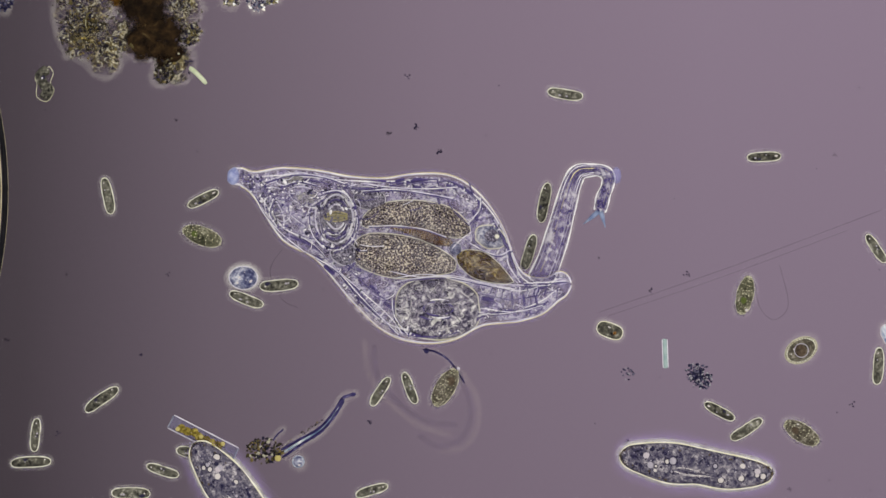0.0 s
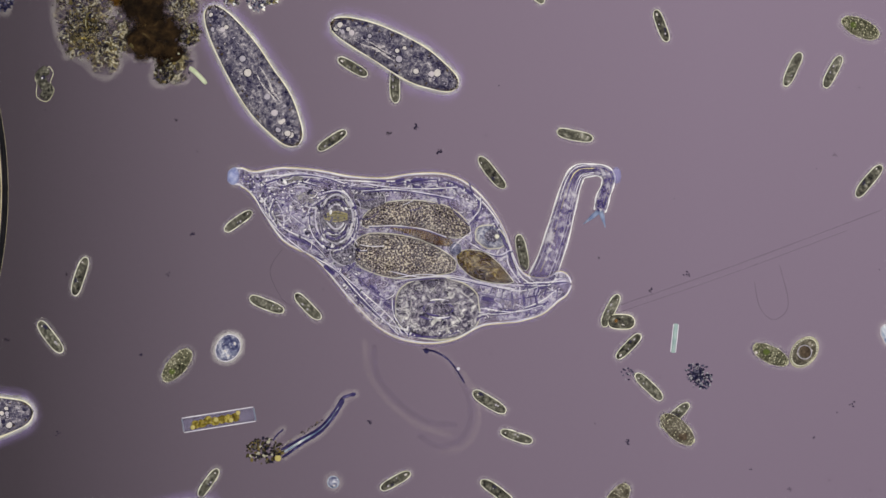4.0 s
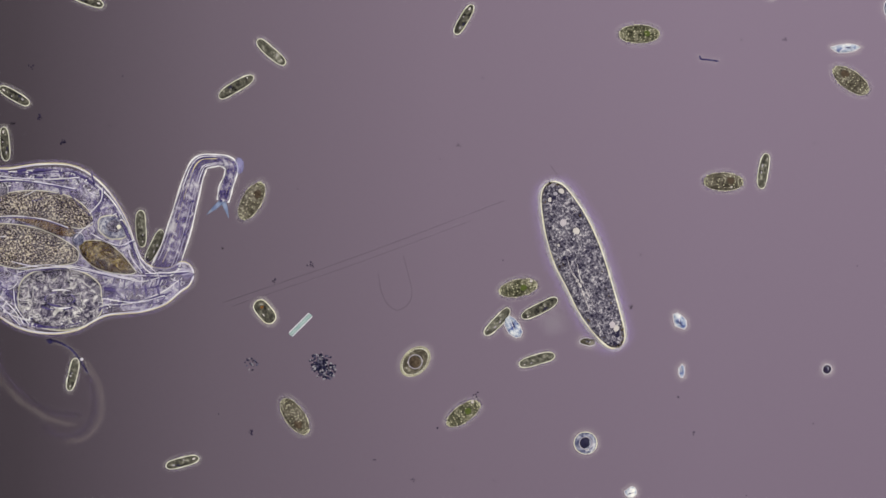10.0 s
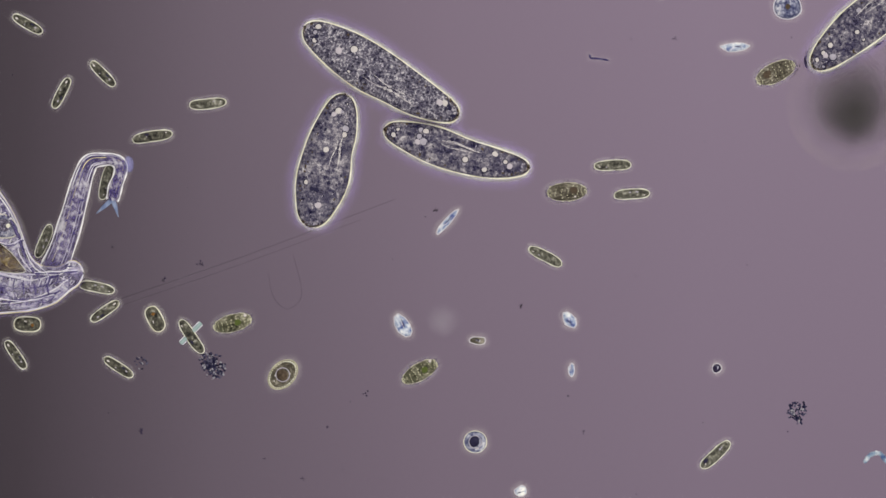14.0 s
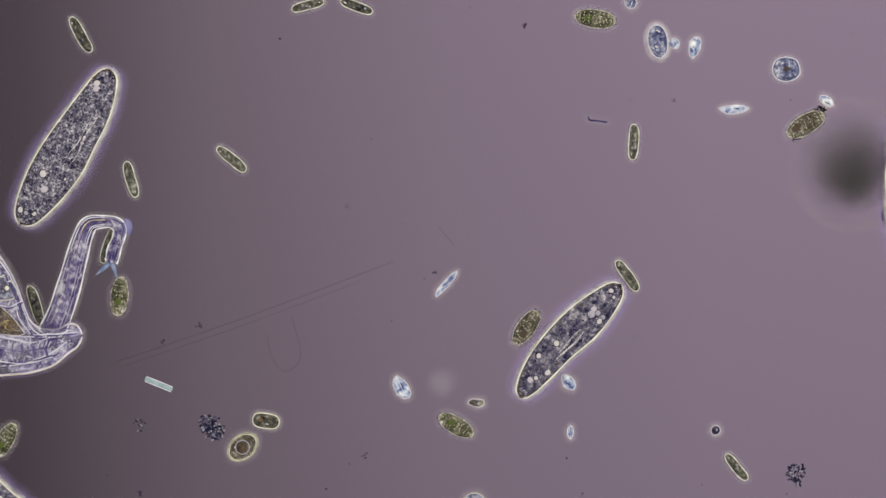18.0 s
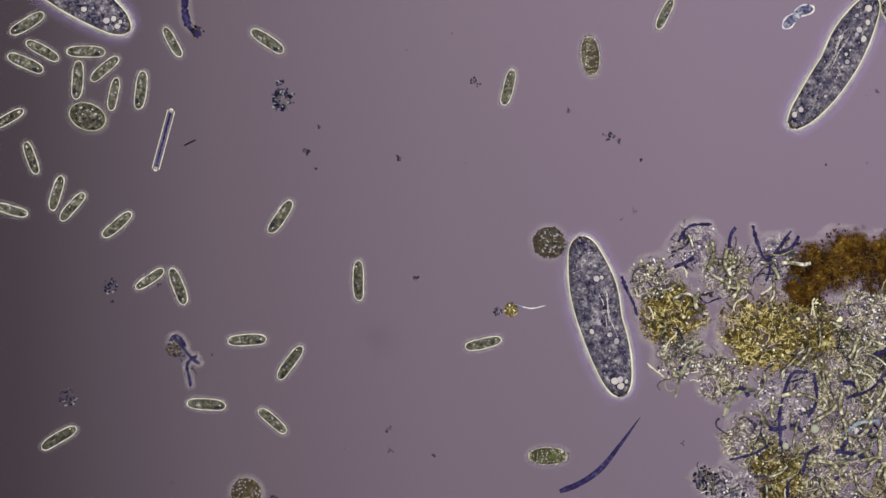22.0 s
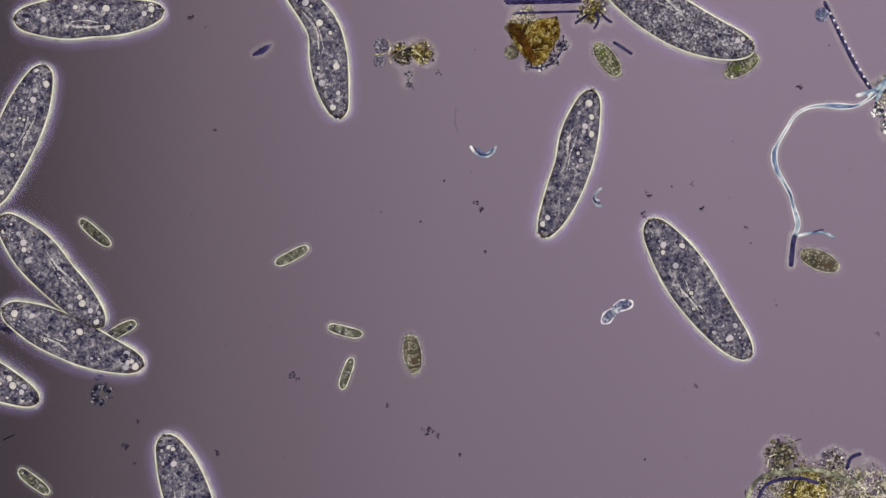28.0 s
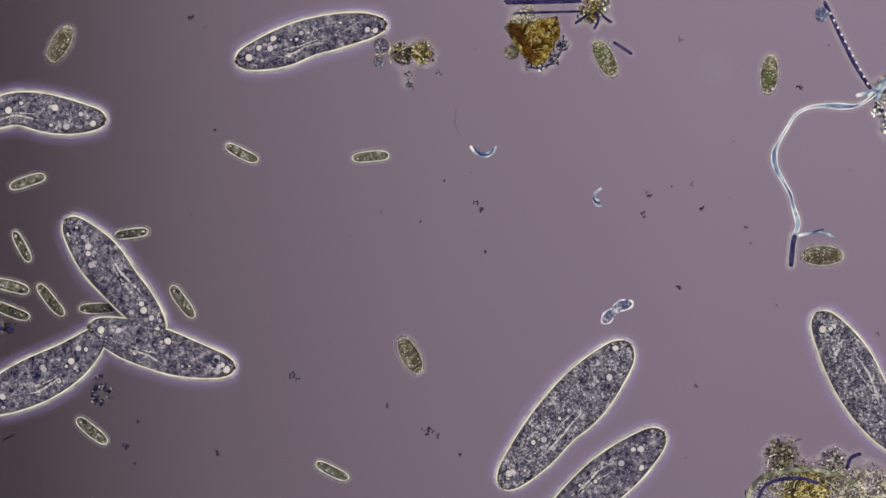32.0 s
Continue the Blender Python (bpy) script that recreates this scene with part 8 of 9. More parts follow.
    walk(slender[65], way((0, 1215, -624, 0), (18, 1215, -624, 0), (19, 1215, -624, 0), (20, 1213, -716, 85), (21, 1061, -479, 40), (22, 1061, -479, 40), (32, 1061, -479, 40)))
    walk(slender[66], way((0, 944, -869, 100), (19, 944, -869, 100), (20, 944, -869, 100), (21, 1089, -856, 45), (22, 1089, -856, 45), (32, 1089, -856, 45)))
    walk(slender[67], way((0, 1418, -836, 140), (19, 1418, -836, 140), (20, 1418, -836, 140), (21, 1227, -1032, 175), (22, 1266, -1073, 175), (23, 1266, -1073, 175), (32, 1266, -1073, 175)))
    walk(slender[68], way((0, 829, -601, 130), (19, 829, -601, 130), (20, 899, -601, 130), (21, 917, -655, 185), (22, 917, -655, 185), (32, 917, -655, 185)))
    walk(slender[69], way((0, 1211, -1282, 105), (20, 1211, -1282, 105), (21, 1211, -1282, 105), (22, 1216, -1282, 110), (23, 1218, -1284, 85), (24, 1218, -1284, 85), (32, 1218, -1284, 85)))
    walk(slender[70], way((0, 1316, -1237, 95), (20, 1316, -1237, 95), (21, 1316, -1237, 95), (22, 1338, -1187, 182), (23, 1286, -1431, 105), (24, 1294, -1476, 22), (25, 1457, -1469, 72), (26, 1411, -1443, 8), (26.5, 1234, -1487, 0), (28.5, 1290, -1453, -45), (29, 1232, -1466, -40), (30, 1234, -1618, -108), (31, 1227, -1598, -120), (32, 1384, -1548, -40)))
    walk(slender[71], way((0, 1101, -1047, 32), (20, 1101, -1047, 32), (21, 1101, -1047, 32), (22, 1005, -1014, 32), (23, 1053, -1264, 10), (24, 1053, -1264, 10), (32, 1053, -1264, 10)))
    walk(slender[72], way((0, 1726, -1211, 65), (20, 1726, -1211, 65), (21, 1726, -1211, 65), (22, 1414, -1147, 55), (23, 1414, -1147, 55), (32, 1414, -1147, 55)))
    walk(slender[73], way((0, 1757, -1179, 20), (20, 1757, -1179, 20), (21, 1757, -1179, 20), (22, 1756, -1181, 12), (23, 1756, -1181, 12), (32, 1756, -1181, 12)))
    walk(slender[74], way((0, 1621, -1290, 140), (20, 1621, -1290, 140), (21, 1621, -1290, 140), (22, 1535, -1292, 92), (23, 1540, -1455, 35), (24, 1558, -1388, 35), (32, 1558, -1388, 35)))
    walk(slender[75], way((0, 1029, -1317, 130), (20, 1029, -1317, 130), (21, 1029, -1317, 130), (22, 1166, -1295, 215), (23, 1151, -1434, 130), (24, 1164, -1386, 130), (32, 1164, -1386, 130)))
    walk(slender[76], way((0, 1206, -1714, 120), (21, 1206, -1714, 120), (22, 1206, -1714, 120), (23, 1241, -1579, 118), (24, 1299, -1651, 200), (25, 1287, -1689, 188), (26, 1171, -1658, 188), (32, 1171, -1658, 188)))
    walk(slender[77], way((0, 1053, -1697, 178), (21, 1053, -1697, 178), (22, 1053, -1697, 178), (23, 1069, -1669, 110), (24, 1040, -1648, 185), (25, 1056, -1627, 182), (26, 1056, -1627, 182), (32, 1056, -1627, 182)))
    walk(slender[78], way((0, 976, -1699, 150), (21, 976, -1699, 150), (22, 976, -1699, 150), (23, 1016, -1689, 238), (24, 1036, -1694, 165), (25, 1016, -1699, 85), (26, 1016, -1699, 85), (32, 1016, -1699, 85)))
    walk(slender[79], way((0, 949, -1747, 30), (21, 949, -1747, 30), (22, 949, -1747, 30), (23, 973, -1721, 62), (24, 863, -1721, 62), (32, 863, -1721, 62)))
    walk(slender[80], way((0, 946, -1677, 155), (21, 946, -1677, 155), (22, 946, -1677, 155), (23, 957, -1649, 100), (24, 860, -1623, 100), (32, 860, -1623, 100)))
    walk(slender[81], way((0, 1038, -1647, 85), (21, 1038, -1647, 85), (22, 1038, -1647, 85), (23, 1068, -1534, 0), (24, 1094, -1468, 12), (25, 1117, -1381, 12), (32, 1117, -1381, 12)))
    walk(slender[82], way((0, 1086, -1667, 42), (21, 1086, -1667, 42), (22, 1086, -1667, 42), (23, 1111, -1679, 130), (24, 1119, -1669, 80), (25, 1112, -1671, 120), (26, 1112, -1671, 120), (32, 1112, -1671, 120)))
    walk(slender[83], way((0, 1102, -1622, 80), (21, 1102, -1622, 80), (22, 1102, -1622, 80), (23, 1113, -1614, 78), (24, 1178, -1636, 55), (25, 1245, -1454, 45), (26, 1175, -1454, 45), (32, 1175, -1454, 45)))
    walk(slender[84], way((0, 1150, -1629, 82), (21, 1150, -1629, 82), (22, 1150, -1629, 82), (23, 1285, -1496, 125), (24, 1380, -1659, 182), (25, 1360, -1576, 205), (26, 1431, -1601, 140), (26.5, 1554, -1508, 130), (28.5, 1588, -1382, 130), (32, 1588, -1382, 130)))
    walk(slender[85], way((0, 956, -1509, 110), (21, 956, -1509, 110), (22, 956, -1509, 110), (23, 958, -1484, 85), (24, 984, -1480, 22), (25, 1006, -1554, 25), (26, 1006, -1554, 25), (32, 1006, -1554, 25)))
    walk(slender[86], way((0, 1001, -1447, 75), (21, 1001, -1447, 75), (22, 1001, -1447, 75), (23, 991, -1446, 22), (24, 1007, -1388, 22), (32, 1007, -1388, 22)))
    walk(slender[87], way((0, 1029, -1423, 50), (21, 1029, -1423, 50), (22, 1029, -1423, 50), (23, 1115, -1479, 75), (24, 1092, -1436, 10), (25, 1092, -1386, 10), (32, 1092, -1386, 10)))
    walk(slender[88], way((0, 921, -1417, 165), (21, 921, -1417, 165), (22, 921, -1417, 165), (23, 938, -1374, 140), (24, 938, -1374, 140), (32, 938, -1374, 140)))
    walk(slender[89], way((0, 916, -1579, 30), (21, 916, -1579, 30), (22, 916, -1579, 30), (23, 1003, -1579, 55), (24, 1126, -1538, 98), (25, 1133, -1547, 105), (26, 1133, -1547, 105), (32, 1133, -1547, 105)))
    walk(slender[90], way((0, 1098, -1394, 40), (21, 1098, -1394, 40), (22, 1108, -1391, 40), (23, 1108, -1391, 50), (24, 1118, -1389, 50), (32, 1118, -1389, 50)))
    walk(slender[91], way((0, 1397, -1405, 55), (21, 1397, -1405, 55), (22, 1397, -1405, 55), (23, 1396, -1407, 60), (24, 1401, -1388, 60), (32, 1401, -1388, 60)))
    walk(slender[92], way((0, 1800, -1634, 75), (21, 1800, -1634, 75), (22, 1800, -1634, 75), (23, 1500, -1687, 65), (24, 1579, -1701, 5), (25, 1627, -1714, 25), (26, 1731, -1845, 20), (26.5, 1726, -1853, -2), (28.5, 1754, -1864, 32), (29, 1885, -2021, -42), (30, 1841, -2026, -90), (31, 1924, -2072, -88), (32, 1877, -2033, -176)))
    walk(slender[93], way((0, 2077, -1764, 65), (21, 2077, -1764, 65), (22, 2077, -1764, 65), (23, 2012, -2022, 140), (24, 1767, -1770, 155), (25, 1662, -1879, 105), (26, 1629, -2213, 115), (26.5, 1576, -2286, 200), (28.5, 1576, -2356, 200), (32, 1576, -2356, 200)))
    walk(slender[94], way((0, 1374, -1716, 145), (21, 1374, -1716, 145), (22, 1374, -1716, 145), (23, 1375, -1715, 145), (24, 1373, -1714, 140), (25, 1375, -1712, 145), (26, 1373, -1711, 150), (26.5, 1376, -1706, 165), (28.5, 1458, -1745, 215), (29, 1481, -1765, 218), (30, 1496, -1766, 222), (31, 1506, -1768, 242), (32, 1544, -1776, 305)))
    walk(slender[95], way((0, 1118, -2131, 15), (22, 1118, -2131, 15), (23, 1118, -2131, 15), (24, 1076, -2117, -15), (25, 1119, -2094, -40), (26, 1119, -2094, -40), (32, 1119, -2094, -40)))
    walk(slender[96], way((0, 1165, -2032, 140), (22, 1165, -2032, 140), (23, 1165, -2032, 140), (24, 1371, -2006, 125), (25, 1472, -1854, 125), (26, 1306, -2150, 173), (26.5, 1274, -2075, 208), (28.5, 1174, -2075, 208), (32, 1174, -2075, 208)))
    walk(slender[97], way((0, 1513, -1989, 170), (22, 1513, -1989, 170), (23, 1513, -1989, 170), (24, 1689, -2013, 182), (25, 1596, -1915, 268), (26, 1506, -2137, 272), (26.5, 1326, -2065, 225), (28.5, 1401, -1837, 137), (29, 1299, -1779, 178), (30, 1294, -1790, 125), (31, 1337, -1783, 155), (32, 1311, -1779, 130)))
    walk(slender[98], way((0, 1254, -1877, 92), (22, 1254, -1877, 92), (23, 1254, -1877, 92), (24, 1312, -1936, 130), (25, 1515, -1804, 72), (26, 1547, -1872, 93), (26.5, 1696, -1711, 155), (28.5, 1834, -1727, 177), (29, 1641, -1656, 215), (30, 1605, -1982, 210), (31, 1816, -1955, 208), (32, 1649, -2039, 155)))
    walk(slender[99], way((0, 1216, -1837, 5), (22, 1216, -1837, 5), (23, 1216, -1837, 5), (24, 1182, -1816, -35), (25, 1282, -1761, -20), (26, 1234, -1774, -35), (26.5, 1234, -1706, 10), (28.5, 1290, -1783, -20), (29, 1252, -1798, 8), (30, 1252, -1808, 70), (31, 1174, -1787, 70), (32, 1174, -1787, 70)))
    walk(slender[100], way((0, 1151, -1837, 170), (22, 1151, -1837, 170), (23, 1159, -1808, 170), (24, 1100, -1823, 120), (25, 1142, -1737, 68), (26, 1142, -1737, 68), (32, 1142, -1737, 68)))
    walk(slender[101], way((0, 1081, -1834, 170), (22, 1081, -1834, 170), (23, 1106, -1791, 170), (24, 1104, -1783, 150), (25, 1102, -1781, 138), (26, 1102, -1781, 138), (32, 1102, -1781, 138)))
    walk(slender[102], way((0, 851, -1541, 72), (22, 851, -1541, 72), (23, 948, -1567, 72), (24, 948, -1569, 75), (25, 943, -1561, 75), (32, 943, -1561, 75)))
    walk(slender[103], way((0, 1029, -2271, 45), (23, 1029, -2271, 45), (24, 1029, -2271, 45), (25, 1255, -2239, -35), (26, 1237, -2215, -120), (26.5, 1176, -2180, -120), (32, 1176, -2180, -120)))
    walk(slender[104], way((0, 1517, -2288, 75), (23, 1517, -2288, 75), (24, 1517, -2288, 75), (25, 1449, -2259, -2), (26, 1449, -2359, -2), (32, 1449, -2359, -2)))
    walk(slender[105], way((0, 2657, -931, 70), (25, 2657, -931, 70), (26, 1878, -1381, 70), (26.5, 1713, -1476, 70), (28.5, 1857, -1670, 75), (29, 1741, -1494, 150), (30, 1772, -1378, 150), (32, 1772, -1378, 150)))
    walk(slender[106], way((0, 307, -1776, 75), (27.5, 307, -1776, 75), (28.5, 1176, -2009, 75), (29, 1330, -2050, 75), (30, 1292, -1996, 35), (31, 1546, -2060, 28), (32, 1454, -1897, 8)))
    walk(slender[107], way((0, 304, -1507, 110), (27.5, 304, -1507, 110), (28.5, 1174, -1740, 110), (29, 1232, -1756, 110), (30, 1267, -1751, 178), (31, 1339, -1760, 170), (32, 1397, -1765, 183)))
    walk(slender[108], way((0, 870, -2153, 102), (28, 870, -2153, 102), (29, 1170, -2153, 102), (30, 1240, -2153, 102), (31, 1172, -2135, 102), (32, 1172, -2135, 102)))
    walk(slender[109], way((0, 911, -2406, 172), (28, 911, -2406, 172), (29, 1171, -2256, 172), (30, 1293, -2186, 172), (31, 1582, -2108, 195), (32, 1270, -1989, 197)))
    walk(slender[110], way((0, 302, -1587, 20), (28, 302, -1587, 20), (29, 1172, -1820, 20), (30, 1230, -1836, 20), (31, 1237, -1870, 50), (32, 1260, -1874, 118)))
    walk(slender[111], way((0, 2679, -933, 120), (29, 2679, -933, 120), (30, 1900, -1383, 120), (31, 1796, -1443, 120), (32, 1809, -1477, 155)))
    walk(slender[112], way((0, 303, -1552, 165), (30, 303, -1552, 165), (31, 1172, -1785, 165), (32, 1240, -1804, 165)))
    walk(slender[113], way((0, 303, -1509, 160), (30, 303, -1509, 160), (31, 1172, -1741, 160), (32, 1240, -1760, 160)))
    walk(oval[0], way((0, 1079, 585, 160), (1, 953, 600, 85), (2, 994, 580, 28), (3, 1053, 568, -10), (3.5, 1079, 569, -2), (5.5, 1125, 570, -15), (6, 1123, 570, -25), (7, 1133, 574, -30), (8, 1135, 572, -40), (9, 1134, 569, -62), (10, 1135, 569, -50), (11, 1134, 570, -55), (12, 1134, 568, -50), (13, 1122, 566, -42), (14, 1136, 584, -62), (14.5, 1139, 585, -60), (16.5, 1182, 546, -30), (17, 1249, 625, -80), (18, 1334, 654, -8), (19, 1334, 654, -8), (32, 1334, 654, -8)))
    walk(oval[1], way((0, -56, 852, 178), (12, -56, 852, 178), (13, 813, 619, 178), (14, 910, 593, 178), (14.5, 1041, 599, 165), (16.5, 811, 599, 165), (32, 811, 599, 165)))
    walk(oval[2], way((0, 1830, -673, 65), (19, 1830, -673, 65), (20, 1840, -634, 65), (21, 1841, -632, 70), (22, 1841, -632, 70), (32, 1841, -632, 70)))
    walk(barrel[0], way((0, 358, 418, 160), (1, 220, 573, 95), (2, 174, 757, 135), (3, 203, 806, 188), (3.5, 253, 723, 220), (5.5, 525, 570, 240), (6, 576, 515, 315), (7, 455, 431, 325), (8, 255, 431, 325), (32, 255, 431, 325)))
    walk(barrel[1], way((0, 788, 686, 60), (1, 862, 680, 15), (2, 1047, 653, -20), (3, 1102, 687, -25), (3.5, 1154, 728, -50), (5.5, 1285, 791, 0), (6, 1320, 786, -2), (7, 1361, 800, -35), (8, 1351, 862, 28), (9, 1258, 848, -30), (10, 1188, 754, -55), (11, 1083, 687, -25), (12, 939, 701, 0), (13, 813, 734, 0), (32, 813, 734, 0)))
    walk(barrel[2], way((0, 1318, 523, 78), (1, 1338, 572, 150), (2, 1355, 604, 85), (3, 1360, 621, 8), (3.5, 1357, 620, -10), (5.5, 1417, 711, -70), (6, 1427, 748, -80), (7, 1414, 818, -115), (8, 1405, 792, -145), (9, 1452, 767, -162), (10, 1486, 749, -145), (11, 1515, 728, -115), (12, 1540, 697, -155), (13, 1568, 684, -175), (14, 1604, 677, -150), (14.5, 1615, 669, -123), (16.5, 1639, 627, -50), (17, 1649, 638, -55), (18, 1670, 662, -30), (19, 1670, 662, -30), (32, 1670, 662, -30)))
    walk(barrel[3], way((0, 1418, 766, 148), (1, 1236, 728, 165), (2, 1171, 693, 205), (3, 1093, 825, 255), (3.5, 1090, 870, 235), (5.5, 1105, 928, 235), (6.5, 1183, 1217, 235), (32, 1183, 1217, 235)))
    walk(barrel[4], way((0, 1614, 68, 160), (2, 1614, 68, 160), (3, 1544, 68, 160), (3.5, 1529, 62, 145), (5.5, 1509, 22, 215), (6, 1519, 22, 150), (7, 1534, 40, 205), (8, 1518, 49, 268), (9, 1498, 34, 325), (10, 1434, -29, 325), (11, 798, -666, 325), (32, 798, -666, 325)))
    walk(barrel[5], way((0, 982, 928, 68), (6, 982, 928, 68), (7, 951, 812, 68), (8, 962, 594, 105), (9, 1038, 524, 92), (10, 1112, 373, 60), (11, 1238, 214, 68), (12, 1321, 117, 25), (13, 1436, 71, 12), (14, 1337, -28, 12), (15, 701, -664, 12), (32, 701, -664, 12)))
    walk(barrel[6], way((0, 1633, 495, 5), (6, 1633, 495, 5), (7, 1633, 495, 5), (8, 1642, 497, -35), (9, 1632, 493, -90), (10, 1583, 527, -168), (11, 1507, 528, -190), (12, 1431, 537, -175), (13, 1351, 562, -160), (14, 1273, 591, -165), (14.5, 1238, 599, -172), (16.5, 1111, 554, -220), (17, 1082, 516, -235), (18, 1075, 434, -275), (19, 1075, 434, -275), (32, 1075, 434, -275)))
    walk(barrel[7], way((0, 1965, 330, 5), (8, 1965, 330, 5), (9, 1965, 330, 5), (10, 1946, 339, -2), (11, 1912, 332, -27), (12, 1889, 320, 15), (13, 1876, 339, 75), (14, 1864, 359, 3), (14.5, 1847, 362, -25), (16.5, 1785, 379, -113), (17, 1821, 406, -160), (18, 1794, 489, -125), (19, 1794, 489, -125), (32, 1794, 489, -125)))
    walk(barrel[8], way((0, 1766, -38, 0), (9, 1766, -38, 0), (10, 1797, 78, 0), (11, 1903, -28, 0), (12, 2539, -664, 0), (32, 2539, -664, 0)))
    walk(barrel[9], way((0, 2171, 160, 145), (9, 2171, 160, 145), (10, 2171, 160, 145), (11, 2177, 161, 195), (12, 2196, 157, 195), (13, 2217, 151, 200), (14, 2233, 148, 205), (14.5, 2245, 144, 205), (16.5, 2281, 134, 210), (17, 2285, 132, 210), (18, 2288, 130, 210), (19, 2280, 136, 245), (20, 2280, 136, 245), (32, 2280, 136, 245)))
    walk(barrel[10], way((0, 549, 969, 90), (13, 549, 969, 90), (14, 809, 819, 90), (14.5, 870, 784, 90), (16.5, 874, 754, 110), (17, 867, 739, 100), (18, 872, 689, 60), (19, 872, 689, 60), (32, 872, 689, 60)))
    walk(barrel[11], way((0, 836, -287, 30), (13.5, 836, -287, 30), (14.5, 986, -28, 30), (16.5, 1016, 24, 30), (17, 960, -32, 30), (18, 748, -244, 30), (32, 748, -244, 30)))
    walk(barrel[12], way((0, 1916, -57, 172), (17, 1916, -57, 172), (18, 1916, -57, 172), (19, 1970, -51, 185), (20, 1979, -49, 185), (32, 1979, -49, 185)))
    walk(barrel[13], way((0, 1196, -140, 100), (18, 1196, -140, 100), (19, 1214, -72, 100), (20, 1229, -46, 100), (32, 1229, -46, 100)))
    walk(barrel[14], way((0, 1242, -140, 25), (18, 1242, -140, 25), (19, 1278, -5, 25), (20, 1278, -5, 25), (32, 1278, -5, 25)))
    walk(barrel[15], way((0, 1119, -136, 165), (18, 1119, -136, 165), (19, 1170, 57, 165), (20, 1170, 57, 165), (32, 1170, 57, 165)))
    walk(barrel[16], way((0, 1497, -215, 118), (18, 1497, -215, 118), (19, 1497, -215, 118), (20, 1503, -186, 110), (21, 1503, -186, 110), (32, 1503, -186, 110)))
    walk(barrel[17], way((0, 1977, -558, 175), (18, 1977, -558, 175), (19, 1977, -558, 175), (20, 1898, -607, 125), (21, 1901, -702, 60), (22, 1901, -702, 60), (32, 1901, -702, 60)))
    walk(barrel[18], way((0, 2037, -502, 28), (18, 2037, -502, 28), (19, 2037, -502, 28), (20, 1993, -521, -20), (21, 1956, -507, 25), (22, 1956, -507, 25), (32, 1956, -507, 25)))
    walk(barrel[19], way((0, 1510, -617, 0), (18, 1510, -617, 0), (19, 1510, -617, 0), (20, 1356, -705, -15), (21, 1136, -787, -15), (22, 1136, -787, -15), (32, 1136, -787, -15)))
    walk(barrel[20], way((0, 906, -597, 150), (18, 906, -597, 150), (19, 906, -597, 150), (20, 838, -579, 150), (32, 838, -579, 150)))
    walk(barrel[21], way((0, 2323, -673, 175), (19, 2323, -673, 175), (20, 2323, -673, 175), (21, 2315, -670, 190), (22, 2315, -670, 190), (32, 2315, -670, 190)))
    walk(barrel[22], way((0, 1809, -1022, 155), (20, 1809, -1022, 155), (21, 1829, -987, 155), (22, 1870, -982, 180), (23, 1870, -982, 180), (32, 1870, -982, 180)))
    walk(barrel[23], way((0, 1866, -1342, 0), (20, 1866, -1342, 0), (21, 1866, -1342, 0), (22, 1945, -1689, -85), (23, 1944, -1689, -85), (24, 1948, -1689, -85), (25, 1948, -1687, -82), (26, 1951, -1684, -83), (26.5, 1951, -1684, -85), (28.5, 1951, -1683, -78), (29, 1947, -1681, -65), (30, 1947, -1681, -68), (31, 1946, -1683, -65), (32, 1947, -1681, -62)))
    walk(barrel[24], way((0, 2316, -2216, 160), (23, 2316, -2216, 160), (24, 2316, -2216, 160), (25, 2294, -2206, 125), (26, 2288, -2210, 115), (26.5, 2288, -2205, 105), (28.5, 2296, -2205, 130), (29, 2294, -2207, 130), (30, 2291, -2208, 125), (31, 2290, -2208, 125), (32, 2291, -2207, 118)))
    walk(barrel[25], way((0, 2671, -1851, 3), (25, 2671, -1851, 3), (26, 2671, -1851, 3), (26.5, 2671, -1848, -20), (28.5, 2671, -1851, -25), (29, 2671, -1854, -30), (30, 2668, -1853, -25), (31, 2681, -1861, -35), (32, 2676, -1858, 0)))
    walk(barrel[26], way((0, 2500, -2357, 40), (26, 2500, -2357, 40), (26.5, 2524, -2270, 40), (28.5, 2541, -2192, 28), (29, 2572, -2213, 75), (30, 2582, -2198, 75), (31, 2582, -2192, 75), (32, 2582, -2178, 85)))
    walk(barrel[27], way((0, 1295, -2358, 60), (31, 1295, -2358, 60), (32, 1328, -2232, 60)))
    walk(slipper[0], way((0, 1231, 825, 173), (0.5, 1159, 799, 115), (1, 1091, 792, 57), (1.5, 1000, 929, 30), (2, 950, 929, -10), (2.5, 857, 835, -30), (3, 655, 789, 8), (3.5, 471, 869, 20), (5.5, -198, 999, 20), (6, -198, 999, 20), (32, -198, 999, 20)))
    walk(slipper[1], way((0, 426, 887, 130), (0.5, 413, 837, 100), (1, 166, 897, 25), (1.5, 101, 959, 20), (3, -188, 789, 10), (3.5, -28, 767, 10), (5.5, -298, 699, 10), (6, -298, 699, 10), (32, -298, 699, 10)))
    walk(slipper[2], way((0, 668, -331, 107), (0.5, 880, -119, 107), (1, 910, 149, 107), (1.5, 913, 194, 70), (2, 860, 222, 33), (2.5, 594, 258, 5), (3, 491, 230, -23), (3.5, 469, 178, -49), (5.5, 406, 86, -68), (6, 445, 136, -113), (6.5, 498, 59, -130), (7, 547, -256, -130), (7.5, 547, -256, -130), (32, 547, -256, -130)))
